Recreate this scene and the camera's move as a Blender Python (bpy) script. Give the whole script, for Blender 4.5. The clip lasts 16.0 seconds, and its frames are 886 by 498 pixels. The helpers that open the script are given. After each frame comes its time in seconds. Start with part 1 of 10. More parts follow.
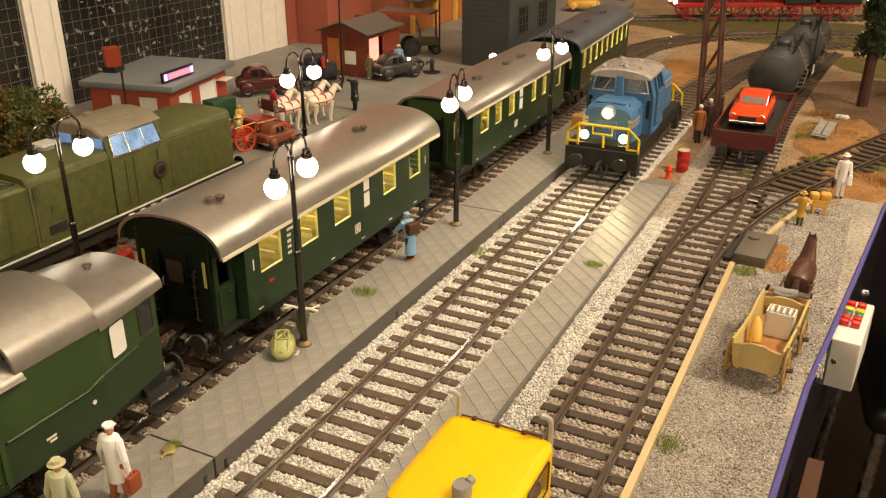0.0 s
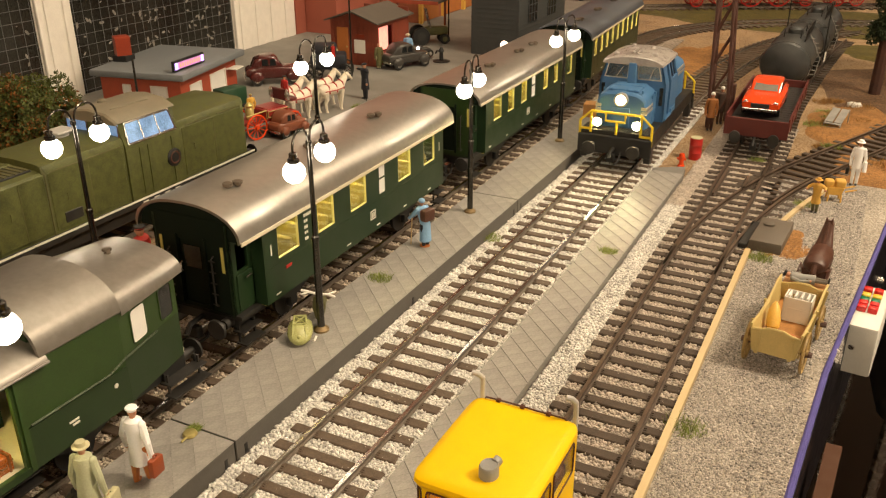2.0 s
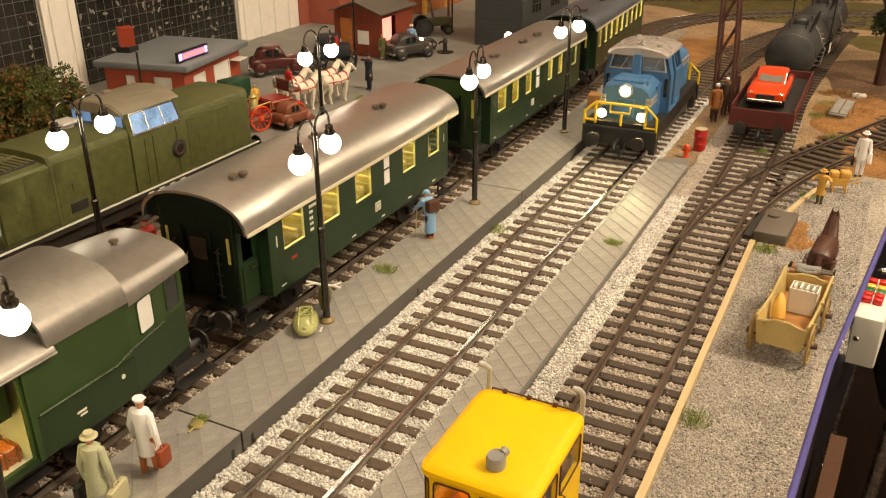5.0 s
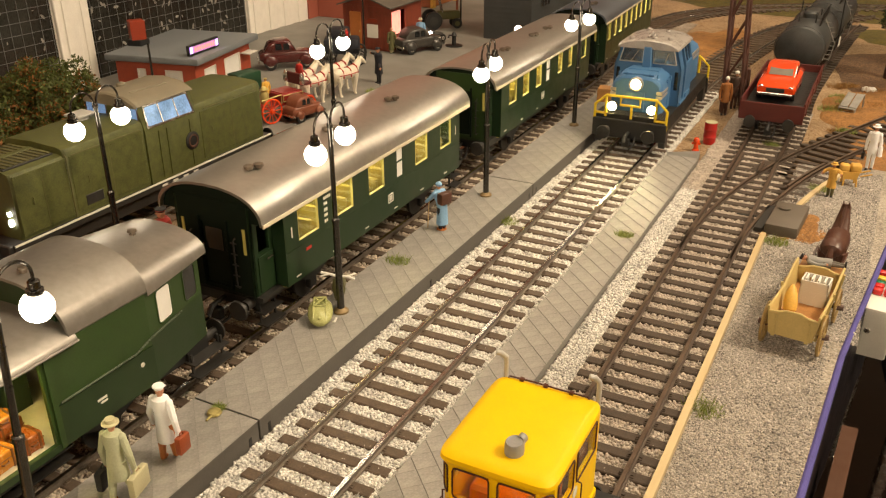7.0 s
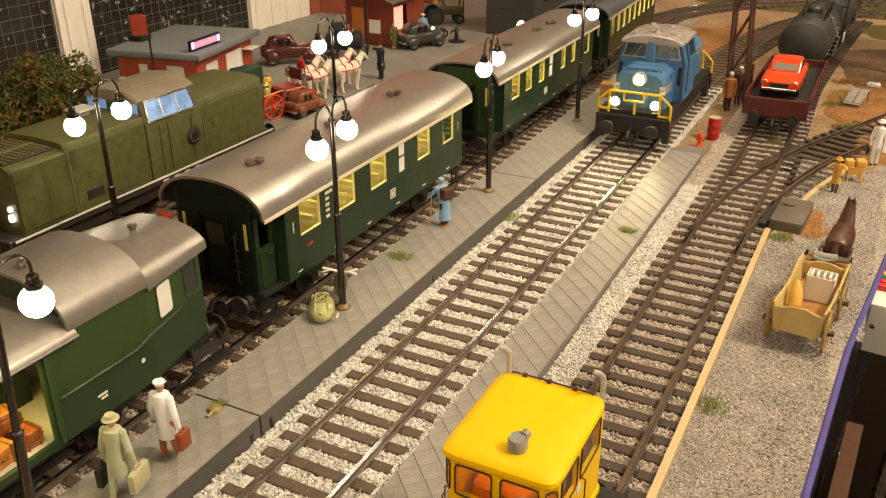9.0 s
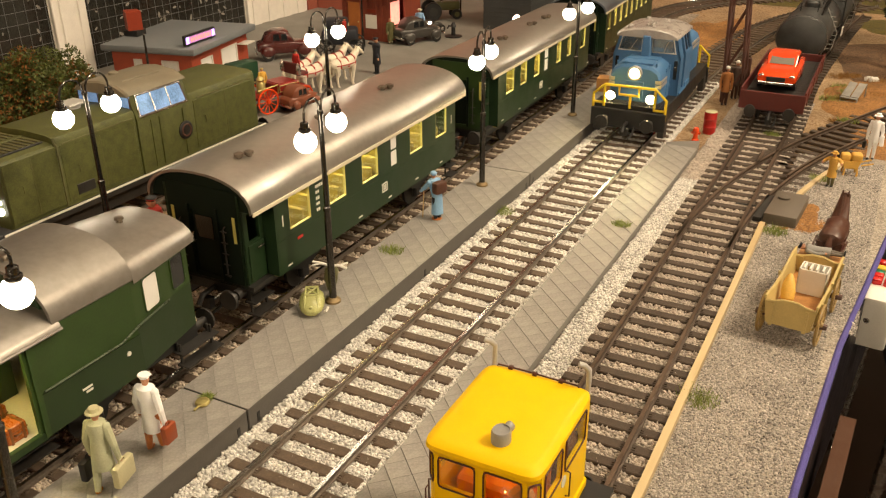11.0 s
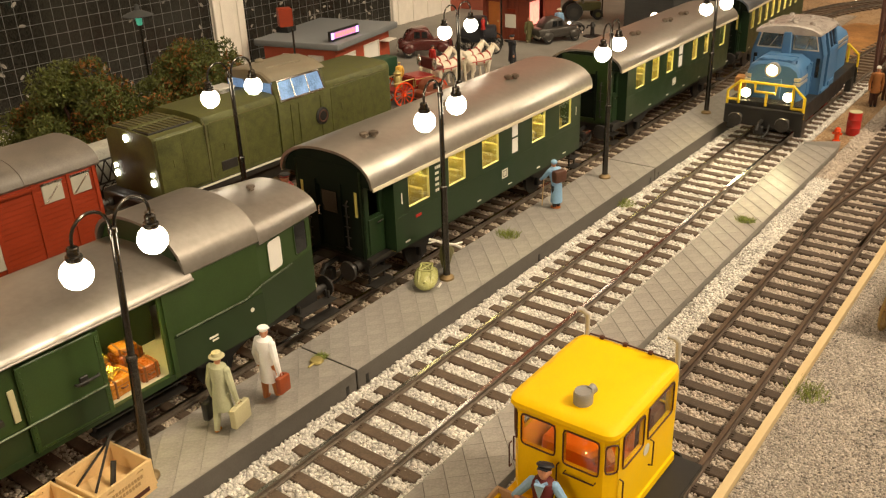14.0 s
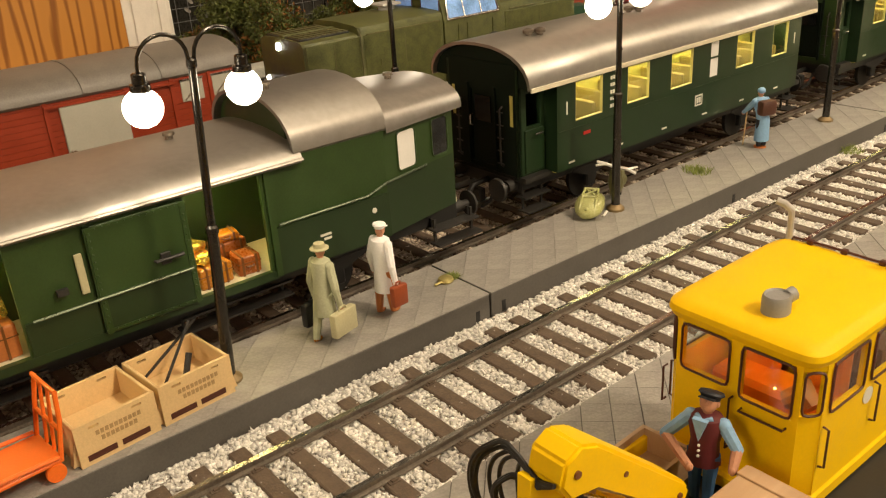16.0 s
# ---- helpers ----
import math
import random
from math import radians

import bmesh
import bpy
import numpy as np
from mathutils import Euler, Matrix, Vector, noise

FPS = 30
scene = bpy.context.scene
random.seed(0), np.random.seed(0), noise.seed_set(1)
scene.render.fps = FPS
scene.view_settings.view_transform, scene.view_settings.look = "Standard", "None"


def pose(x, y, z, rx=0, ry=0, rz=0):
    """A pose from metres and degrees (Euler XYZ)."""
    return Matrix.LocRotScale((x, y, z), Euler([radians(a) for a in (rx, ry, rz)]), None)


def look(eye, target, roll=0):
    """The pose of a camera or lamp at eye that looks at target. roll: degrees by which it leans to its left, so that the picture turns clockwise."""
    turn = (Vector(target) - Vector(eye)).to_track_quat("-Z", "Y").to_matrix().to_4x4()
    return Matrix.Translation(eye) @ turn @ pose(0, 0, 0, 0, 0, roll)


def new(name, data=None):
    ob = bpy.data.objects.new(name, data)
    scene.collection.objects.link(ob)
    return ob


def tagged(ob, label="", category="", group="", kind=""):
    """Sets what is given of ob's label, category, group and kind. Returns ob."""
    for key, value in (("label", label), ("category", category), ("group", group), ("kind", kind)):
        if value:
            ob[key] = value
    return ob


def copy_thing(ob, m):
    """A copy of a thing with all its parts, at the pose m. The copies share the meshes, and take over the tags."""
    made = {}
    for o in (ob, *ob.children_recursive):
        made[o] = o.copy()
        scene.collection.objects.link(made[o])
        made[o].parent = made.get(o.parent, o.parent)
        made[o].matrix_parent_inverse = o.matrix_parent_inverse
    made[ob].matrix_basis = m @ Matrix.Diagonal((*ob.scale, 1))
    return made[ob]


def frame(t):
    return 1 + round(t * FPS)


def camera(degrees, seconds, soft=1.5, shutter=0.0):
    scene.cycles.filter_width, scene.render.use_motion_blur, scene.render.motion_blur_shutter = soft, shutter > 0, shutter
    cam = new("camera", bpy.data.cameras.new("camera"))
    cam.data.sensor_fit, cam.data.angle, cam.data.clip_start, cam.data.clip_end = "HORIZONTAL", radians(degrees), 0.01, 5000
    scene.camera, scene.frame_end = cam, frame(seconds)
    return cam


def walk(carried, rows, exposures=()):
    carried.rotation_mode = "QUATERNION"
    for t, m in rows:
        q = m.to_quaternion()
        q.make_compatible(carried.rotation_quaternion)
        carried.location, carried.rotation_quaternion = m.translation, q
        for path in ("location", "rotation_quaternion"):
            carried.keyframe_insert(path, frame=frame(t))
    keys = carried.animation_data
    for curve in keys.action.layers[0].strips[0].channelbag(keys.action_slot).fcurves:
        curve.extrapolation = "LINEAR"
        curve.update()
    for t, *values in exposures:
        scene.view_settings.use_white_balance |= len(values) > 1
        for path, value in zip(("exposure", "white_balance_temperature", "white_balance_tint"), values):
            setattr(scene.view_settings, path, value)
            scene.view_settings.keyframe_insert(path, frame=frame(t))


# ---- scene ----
cam = camera(54.3, 16.0, soft=1.2)
METRES, EYE, TILT, LEAN, TURN = 0.32, 0.362, 0.0, 0.0, 26.5
ROWS = [
    (0.0, 0.0, 0.0, 0.0, 0.03, -23.94, -0.06),
    (0.5, -0.008, -0.0022, -0.0091, 0.09, -24.11, 0.01),
    (1.0, -0.0083, -0.0061, -0.0118, 0.09, -24.24, 0.06),
    (1.5, -0.0137, -0.0066, -0.0241, 0.15, -24.34, 0.11),
    (2.0, -0.0323, -0.0042, -0.0167, 0.25, -24.45, 0.12),
    (2.5, -0.0295, 0.0028, -0.0147, 0.2, -24.55, 0.1),
    (3.0, -0.0233, 0.0025, -0.0074, 0.21, -24.64, 0.15),
    (3.5, -0.0287, -0.0032, -0.0079, 0.26, -24.71, 0.18),
    (4.0, -0.0356, -0.0047, -0.0168, 0.28, -24.85, 0.2),
    (6.5, -0.0491, -0.017, -0.0153, 0.66, -25.27, 0.12),
    (7.0, -0.0607, -0.0227, -0.0178, 0.74, -25.37, 0.21),
    (7.5, -0.0566, -0.0184, -0.0135, 0.75, -25.36, 0.22),
    (8.0, -0.0525, -0.0143, -0.0262, 0.74, -25.49, 0.23),
    (8.5, -0.0623, -0.0143, -0.0271, 0.82, -25.53, 0.25),
    (11.0, -0.0339, -0.0057, -0.041, 0.97, -25.74, 0.36),
    (11.5, -0.0097, 0.0027, -0.0524, 1.33, -25.66, 0.4),
    (12.0, 0.0369, 0.0654, -0.0578, 3.38, -25.54, 0.17),
    (12.5, 0.0229, 0.0423, -0.0558, 7.37, -25.44, 1.41),
    (13.0, 0.0093, -0.0292, -0.0479, 7.91, -25.44, 2.3),
    (13.5, 0.0109, -0.0936, -0.0322, 7.87, -25.25, 2.7),
    (14.0, 0.043, -0.0832, -0.0766, 10.54, -25.03, 1.96),
    (14.5, 0.1289, -0.0622, -0.1546, 18.77, -24.66, 2.28),
    (15.0, 0.1145, -0.0187, -0.2611, 22.23, -24.47, 3.34),
    (15.5, 0.0486, 0.091, -0.3787, 22.84, -24.5, 3.29),
    (16.0, 0.0564, 0.147, -0.3876, 23.91, -24.02, 3.42),
]
walk(cam, [(t, pose(0, 0, EYE, TILT, LEAN, TURN) @ pose(METRES * x, METRES * y, METRES * z, 90 + pitch, roll, yaw)) for t, x, y, z, yaw, pitch, roll in ROWS], [(0.0, 0.0), (13.5, 0.0), (14.5, -0.06), (16.0, -0.12)])

# ---- light: warm ceiling panels over the layout hall and an added back fill, at night ----
world = bpy.data.worlds.new("night_room")
scene.world = world
world.use_nodes = True
world.node_tree.nodes["Background"].inputs[0].default_value = (0.5, 0.36, 0.24, 1)
world.node_tree.nodes["Background"].inputs[1].default_value = 0.03
CM = 0.01


def area_lamp(name, eye, target, sx, sy, watts, colour):
    data = bpy.data.lights.new(name, "AREA")
    data.shape, data.size, data.size_y, data.energy, data.color = "RECTANGLE", sx * CM, sy * CM, watts, colour
    ob = new(name, data)
    ob.matrix_world = look([c * CM for c in eye], [c * CM for c in target])
    return ob


WARM = (1.0, 0.80, 0.55)
area_lamp("ceiling_light_near", (112, 92, 172), (0, 70, 0), 26, 46, 47, WARM)
area_lamp("ceiling_light_side", (285, 80, 168), (-40, 80, 0), 40, 320, 76, WARM)
area_lamp("ceiling_light_far", (5, 215, 176), (-40, 140, 0), 30, 150, 22, WARM)
# added fill from behind, brightens end walls and other faces towards -y
area_lamp("fill_light_back", (40, -230, 172), (-15, 60, 0), 40, 200, 72, WARM)
area_lamp("ceiling_light_window", (-45, 90, 178), (-75, 90, 0), 30, 160, 17, WARM)


def spot_lamp(name, eye, target, watts, cone, colour):
    data = bpy.data.lights.new(name, "SPOT")
    data.energy, data.spot_size, data.spot_blend, data.color, data.shadow_soft_size = watts, radians(cone), 0.8, colour, 0.004
    ob = new(name, data)
    ob.matrix_world = look([c * CM for c in eye], [c * CM for c in target])


# beams of the shunter's three lit headlights
for x, z in ((-30.55, 5.85), (-25.65, 5.85)):
    spot_lamp("headlight_beam", (x, 99.6, z), (x + 1.2, 82, 0), 0.32, 46, (1.0, 0.90, 0.50))

# ---- materials ----
def mat(name, base, rough=0.5, metal=0.0, var=0.18, scale=70.0, fine=900.0, bump=0.15, glow=0.0, glow_colour=None, coat=0.0, island=0.0, spec=0.5, stretch=(1, 1, 1), rvar=0.1):
    """A painted, plastic, metal or mineral surface: broad stains, fine grain, relief."""
    m = bpy.data.materials.new(name)
    m.use_nodes = True
    nt = m.node_tree
    bs = nt.nodes["Principled BSDF"]
    tc = nt.nodes.new("ShaderNodeTexCoord")
    mp = nt.nodes.new("ShaderNodeMapping")
    mp.inputs["Scale"].default_value = stretch
    nt.links.new(tc.outputs["Object"], mp.inputs["Vector"])
    n1, n2 = nt.nodes.new("ShaderNodeTexNoise"), nt.nodes.new("ShaderNodeTexNoise")
    n1.inputs["Scale"].default_value, n1.inputs["Detail"].default_value = scale, 4
    n2.inputs["Scale"].default_value, n2.inputs["Detail"].default_value = fine, 3
    for n in (n1, n2):
        nt.links.new(mp.outputs["Vector"], n.inputs["Vector"])
    add = nt.nodes.new("ShaderNodeMath")
    add.operation = "ADD"
    nt.links.new(n1.outputs["Fac"], add.inputs[0])
    nt.links.new(n2.outputs["Fac"], add.inputs[1])
    last = add
    if island:
        geo = nt.nodes.new("ShaderNodeNewGeometry")
        mad = nt.nodes.new("ShaderNodeMath")
        mad.operation = "MULTIPLY_ADD"
        mad.inputs[1].default_value = island
        nt.links.new(geo.outputs["Random Per Island"], mad.inputs[0])
        nt.links.new(add.outputs[0], mad.inputs[2])
        last = mad
    rng = nt.nodes.new("ShaderNodeMapRange")
    rng.inputs["From Min"].default_value, rng.inputs["From Max"].default_value = 0.6, 1.4 + island
    rng.inputs["To Min"].default_value, rng.inputs["To Max"].default_value = 1 - 1.6 * var, 1 + 1.6 * var
    nt.links.new(last.outputs[0], rng.inputs["Value"])
    mul = nt.nodes.new("ShaderNodeVectorMath")
    mul.operation = "SCALE"
    mul.inputs[0].default_value = base[:3]
    nt.links.new(rng.outputs[0], mul.inputs["Scale"])
    nt.links.new(mul.outputs[0], bs.inputs["Base Color"])
    rr = nt.nodes.new("ShaderNodeMapRange")
    rr.inputs["From Min"].default_value, rr.inputs["From Max"].default_value = 0.6, 1.4
    rr.inputs["To Min"].default_value, rr.inputs["To Max"].default_value = max(0.03, rough - rvar), min(1, rough + rvar)
    nt.links.new(add.outputs[0], rr.inputs["Value"])
    nt.links.new(rr.outputs[0], bs.inputs["Roughness"])
    bs.inputs["Metallic"].default_value = metal
    bs.inputs["Specular IOR Level"].default_value = spec
    bs.inputs["Coat Weight"].default_value = coat
    if bump:
        bp = nt.nodes.new("ShaderNodeBump")
        bp.inputs["Strength"].default_value, bp.inputs["Distance"].default_value = bump, 0.0006
        nt.links.new(n2.outputs["Fac"], bp.inputs["Height"])
        nt.links.new(bp.outputs["Normal"], bs.inputs["Normal"])
    if glow:
        bs.inputs["Emission Color"].default_value = (*(glow_colour or base)[:3], 1)
        bs.inputs["Emission Strength"].default_value = glow
    return m


def grains(name, colours, size, rough=0.9, bump=0.6, patch=8.0):
    """Loose grit: cells of the given size (m), coloured one by one from a ramp, with broad patches."""
    m = mat(name, (1, 1, 1), rough, bump=0)
    nt = m.node_tree
    bs = nt.nodes["Principled BSDF"]
    tc = nt.nodes.new("ShaderNodeTexCoord")
    vo = nt.nodes.new("ShaderNodeTexVoronoi")
    vo.inputs["Scale"].default_value = 1 / size
    nt.links.new(tc.outputs["Object"], vo.inputs["Vector"])
    ramp = nt.nodes.new("ShaderNodeValToRGB")
    ramp.color_ramp.interpolation = "CONSTANT"
    while len(ramp.color_ramp.elements) < len(colours):
        ramp.color_ramp.elements.new(0.5)
    for i, (e, c) in enumerate(zip(ramp.color_ramp.elements, colours)):
        e.position, e.color = i / len(colours), (*c, 1)
    sep = nt.nodes.new("ShaderNodeSeparateColor")
    nt.links.new(vo.outputs["Color"], sep.inputs[0])
    nt.links.new(sep.outputs[0], ramp.inputs[0])
    big = nt.nodes.new("ShaderNodeTexNoise")
    big.inputs["Scale"].default_value, big.inputs["Detail"].default_value = patch, 4
    nt.links.new(tc.outputs["Object"], big.inputs["Vector"])
    rng = nt.nodes.new("ShaderNodeMapRange")
    rng.inputs["From Min"].default_value, rng.inputs["From Max"].default_value = 0.3, 0.7
    rng.inputs["To Min"].default_value, rng.inputs["To Max"].default_value = 0.72, 1.2
    nt.links.new(big.outputs["Fac"], rng.inputs["Value"])
    mul = nt.nodes.new("ShaderNodeVectorMath")
    mul.operation = "SCALE"
    nt.links.new(ramp.outputs[0], mul.inputs[0])
    nt.links.new(rng.outputs[0], mul.inputs["Scale"])
    nt.links.new(mul.outputs[0], bs.inputs["Base Color"])
    bp = nt.nodes.new("ShaderNodeBump")
    bp.invert = True
    bp.inputs["Strength"].default_value, bp.inputs["Distance"].default_value = bump, size * 0.6
    nt.links.new(vo.outputs["Distance"], bp.inputs["Height"])
    nt.links.new(bp.outputs["Normal"], bs.inputs["Normal"])
    return m


def glass(name, tint=(0.9, 0.95, 0.95), rough=0.03, least=0.02):
    """A thin clear pane: mostly see-through, with a gloss."""
    m = bpy.data.materials.new(name)
    m.use_nodes = True
    nt = m.node_tree
    nt.nodes.remove(nt.nodes["Principled BSDF"])
    tr, gl, mix, lw, pw = (nt.nodes.new("ShaderNode" + k) for k in ("BsdfTransparent", "BsdfGlossy", "MixShader", "LayerWeight", "Math"))
    tr.inputs[0].default_value = (*tint, 1)
    gl.inputs["Roughness"].default_value = rough
    lw.inputs[0].default_value = 0.5
    pw.operation = "MULTIPLY_ADD"
    pw.inputs[1].default_value, pw.inputs[2].default_value = 0.16, least
    nt.links.new(lw.outputs["Facing"], pw.inputs[0])
    nt.links.new(pw.outputs[0], mix.inputs[0])
    nt.links.new(tr.outputs[0], mix.inputs[1])
    nt.links.new(gl.outputs[0], mix.inputs[2])
    nt.links.new(mix.outputs[0], nt.nodes["Material Output"].inputs[0])
    return m


def wood(name, a, b, scale=30.0, stretch=(1, 0.08, 1), rough=0.5, coat=0.0):
    """Planed wood with wavy figure along local y."""
    m = mat(name, a, rough, bump=0.1, coat=coat)
    nt = m.node_tree
    bs = nt.nodes["Principled BSDF"]
    tc, mp = nt.nodes.new("ShaderNodeTexCoord"), nt.nodes.new("ShaderNodeMapping")
    mp.inputs["Scale"].default_value = stretch
    wv = nt.nodes.new("ShaderNodeTexNoise")
    wv.inputs["Scale"].default_value, wv.inputs["Detail"].default_value, wv.inputs["Distortion"].default_value = scale, 6, 1.2
    ramp = nt.nodes.new("ShaderNodeValToRGB")
    els = ramp.color_ramp.elements
    els[0].position, els[0].color = 0.38, (*b, 1)
    els[1].position, els[1].color = 0.56, (*a, 1)
    nt.links.new(tc.outputs["Object"], mp.inputs[0])
    nt.links.new(mp.outputs[0], wv.inputs["Vector"])
    nt.links.new(wv.outputs["Fac"], ramp.inputs[0])
    nt.links.new(ramp.outputs[0], bs.inputs["Base Color"])
    return m


def figured(name, a, b):
    """Varnished pine with dark wavy growth lines running up the board."""
    m = mat(name, a, 0.4, bump=0.05, coat=0.2)
    nt = m.node_tree
    tc, mp, wv, ramp = (nt.nodes.new("ShaderNode" + k) for k in ("TexCoord", "Mapping", "TexWave", "ValToRGB"))
    mp.inputs["Scale"].default_value = (1, 1, 0.10)
    wv.bands_direction = "Y"
    wv.inputs["Scale"].default_value, wv.inputs["Distortion"].default_value = 21.0, 7.5
    wv.inputs["Detail"].default_value, wv.inputs["Detail Scale"].default_value = 3.0, 1.3
    els = ramp.color_ramp.elements
    els[0].position, els[0].color = 0.02, (*b, 1)
    els[1].position, els[1].color = 0.42, (*a, 1)
    nt.links.new(tc.outputs["Object"], mp.inputs[0])
    nt.links.new(mp.outputs[0], wv.inputs["Vector"])
    nt.links.new(wv.outputs["Fac"], ramp.inputs[0])
    nt.links.new(ramp.outputs[0], nt.nodes["Principled BSDF"].inputs["Base Color"])
    return m


M_SLEEPER = mat("sleeper_brown", (0.105, 0.074, 0.051), 0.75, var=0.25, scale=200, bump=0.5)
M_SLEEPERDARK = mat("sleeper_dark", (0.062, 0.043, 0.030), 0.7, var=0.25, scale=200, bump=0.5)
M_RAILSIDE = mat("rail_rust", (0.20, 0.17, 0.14), 0.42, 0.6, var=0.3)
M_RAILBROWN = mat("rail_brown", (0.15, 0.105, 0.075), 0.36, 0.55, var=0.25, bump=0.05)
M_RAILDARK = mat("rail_dark_rust", (0.075, 0.052, 0.038), 0.5, 0.3, var=0.3)
M_RAILTOP = mat("rail_steel", (0.46, 0.44, 0.41), 0.22, 1.0, var=0.1, bump=0.05)
M_STONE = mat("ballast_stone", (0.662, 0.643, 0.605), 0.75, var=0.4, island=0.8, bump=0.3)
M_GRAVEL_STONE = mat("gravel_stone", (0.365, 0.335, 0.305), 0.8, var=0.6, scale=24, island=1.5, bump=0.3)
M_BALLAST = grains("ballast_bed", [(0.30, 0.26, 0.22), (0.45, 0.40, 0.35), (0.22, 0.19, 0.16), (0.5, 0.46, 0.42)], 0.0022)
M_GRAVEL = grains("grey_gravel", [(0.30, 0.27, 0.23), (0.40, 0.36, 0.305), (0.22, 0.195, 0.165), (0.35, 0.305, 0.25), (0.47, 0.43, 0.37)], 0.0014)
M_SAND = grains("sandy_ground", [(0.29, 0.185, 0.095), (0.35, 0.235, 0.13), (0.21, 0.125, 0.055), (0.40, 0.29, 0.18)], 0.0016, patch=14)
M_OCHRE = grains("ochre_earth", [(0.29, 0.135, 0.035), (0.36, 0.18, 0.055), (0.19, 0.085, 0.024)], 0.0014, patch=25)
M_GRASSFLOOR = grains("meadow_flock", [(0.085, 0.068, 0.011), (0.125, 0.092, 0.015), (0.06, 0.054, 0.010)], 0.0012, patch=25)
M_STREET = mat("street_grey", (0.215, 0.205, 0.185), 0.7, var=0.2, scale=25, bump=0.3)
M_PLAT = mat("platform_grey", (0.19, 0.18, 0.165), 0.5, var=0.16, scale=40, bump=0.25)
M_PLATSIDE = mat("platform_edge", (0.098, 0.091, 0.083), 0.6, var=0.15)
M_PINE = wood("pine_strip", (0.60, 0.475, 0.27), (0.52, 0.39, 0.20), 40)
M_PINEWALL = figured("pine_panel", (0.50, 0.225, 0.042), (0.25, 0.09, 0.014))
M_WHITE = mat("white_paint", (0.78, 0.74, 0.68), 0.45, var=0.06, bump=0.05)
M_REDWALL = mat("red_plaster", (0.33, 0.09, 0.055), 0.8, var=0.15, scale=12)
M_COACH = mat("bottle_green", (0.012, 0.031, 0.0105), 0.38, var=0.12, bump=0.03)
M_COACHBLACK = mat("green_black", (0.008, 0.014, 0.009), 0.6, spec=0.1, var=0.15, bump=0.05)
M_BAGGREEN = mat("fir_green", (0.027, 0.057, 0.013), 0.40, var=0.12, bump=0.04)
M_VENT = mat("roof_vent_grey", (0.20, 0.165, 0.13), 0.35, 0.7, var=0.2)
# van green paled to grey, the rails' silver sheen put into the colour
M_BAGRAIL = mat("van_rail_sheen", (0.12, 0.15, 0.10), 0.3, 0.5, var=0.1)
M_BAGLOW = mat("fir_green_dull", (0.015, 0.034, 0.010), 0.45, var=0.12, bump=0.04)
M_ROOF = mat("silver_roof", (0.41, 0.385, 0.345), 0.37, 0.8, var=0.07, fine=160, scale=22, bump=0.0, rvar=0.015)
M_BLACK = mat("black_frame", (0.012, 0.012, 0.012), 0.5, var=0.25, bump=0.1)
M_DARK = mat("dark_steel", (0.03, 0.028, 0.026), 0.5, 0.2, var=0.3)
M_STEEL = mat("bright_steel", (0.6, 0.58, 0.55), 0.25, 1.0, var=0.05)
M_IVORY = mat("lining_ivory", (0.62, 0.56, 0.42), 0.5, var=0.05)
M_LETTER = mat("lettering", (0.7, 0.68, 0.6), 0.6, var=0.02, bump=0)
M_CREAM = mat("cabin_yellow", (0.55, 0.48, 0.12), 0.6, var=0.08)
M_SEAT = mat("seat_ochre", (0.32, 0.24, 0.06), 0.6, var=0.1)
M_SASH = mat("window_sash", (0.52, 0.47, 0.20), 0.4, var=0.08)
M_CABINLIGHT = mat("cabin_lamp", (1, 0.85, 0.4), 0.5, glow=22.0, glow_colour=(1, 0.82, 0.35), var=0)
M_BAGLIGHT = mat("luggage_lamp", (1, 0.8, 0.4), 0.5, glow=30.0, glow_colour=(1, 0.80, 0.28), var=0)
M_GLOBE = mat("opal_globe", (1, 0.98, 0.9), 0.4, glow=17.0, glow_colour=(1.0, 0.88, 0.66), var=0, bump=0)
M_LENS = mat("lit_lens", (1, 1, 1), 0.3, glow=90.0, glow_colour=(1.0, 0.80, 0.38), var=0, bump=0)
M_LENSDIM = mat("lit_marker", (1, 1, 1), 0.3, glow=14.0, glow_colour=(1.0, 0.95, 0.85), var=0, bump=0)
M_POST = mat("post_black", (0.085, 0.08, 0.073), 0.2, 0.9, var=0.15)
M_GLASS = glass("clear_pane")
M_GLASSDARK = mat("dark_pane", (0.012, 0.014, 0.016), 0.08, var=0.05, bump=0)
M_CABLIGHT = mat("cab_fill", (1, 0.7, 0.3), 0.5, glow=9.0, glow_colour=(1, 0.50, 0.10), var=0)
M_GREYGLASS = mat("car_screen", (0.20, 0.19, 0.16), 0.12, var=0.1, bump=0)
# lightened, streaky base colour paints the room's glare on the dark glass
M_NIGHTPANE = mat("night_pane_glare", (0.022, 0.021, 0.018), 0.1, var=0.8, scale=7, bump=0, stretch=(1, 1, 0.35))
M_MILKPANE = mat("milk_pane", (0.80, 0.79, 0.76), 0.4, var=0.03, bump=0)
M_OLIVE = mat("olive_green", (0.074, 0.080, 0.021), 0.55, var=0.3, scale=130, bump=0.2)
M_OLIVEROOF = mat("olive_roof", (0.19, 0.165, 0.115), 0.5, var=0.14)
M_BLUEGLASS = mat("lit_cab_pane", (0.20, 0.33, 0.52), 0.15, glow=0.28, glow_colour=(0.28, 0.52, 1.0), var=0.55, scale=60)
M_BLUE = mat("loco_blue", (0.062, 0.168, 0.345), 0.38, var=0.07, bump=0.03)
M_GREYROOF = mat("cab_roof_grey", (0.36, 0.33, 0.31), 0.3, var=0.1, coat=0.3)
M_YRAIL = mat("rail_yellow", (0.72, 0.52, 0.02), 0.4, var=0.05)
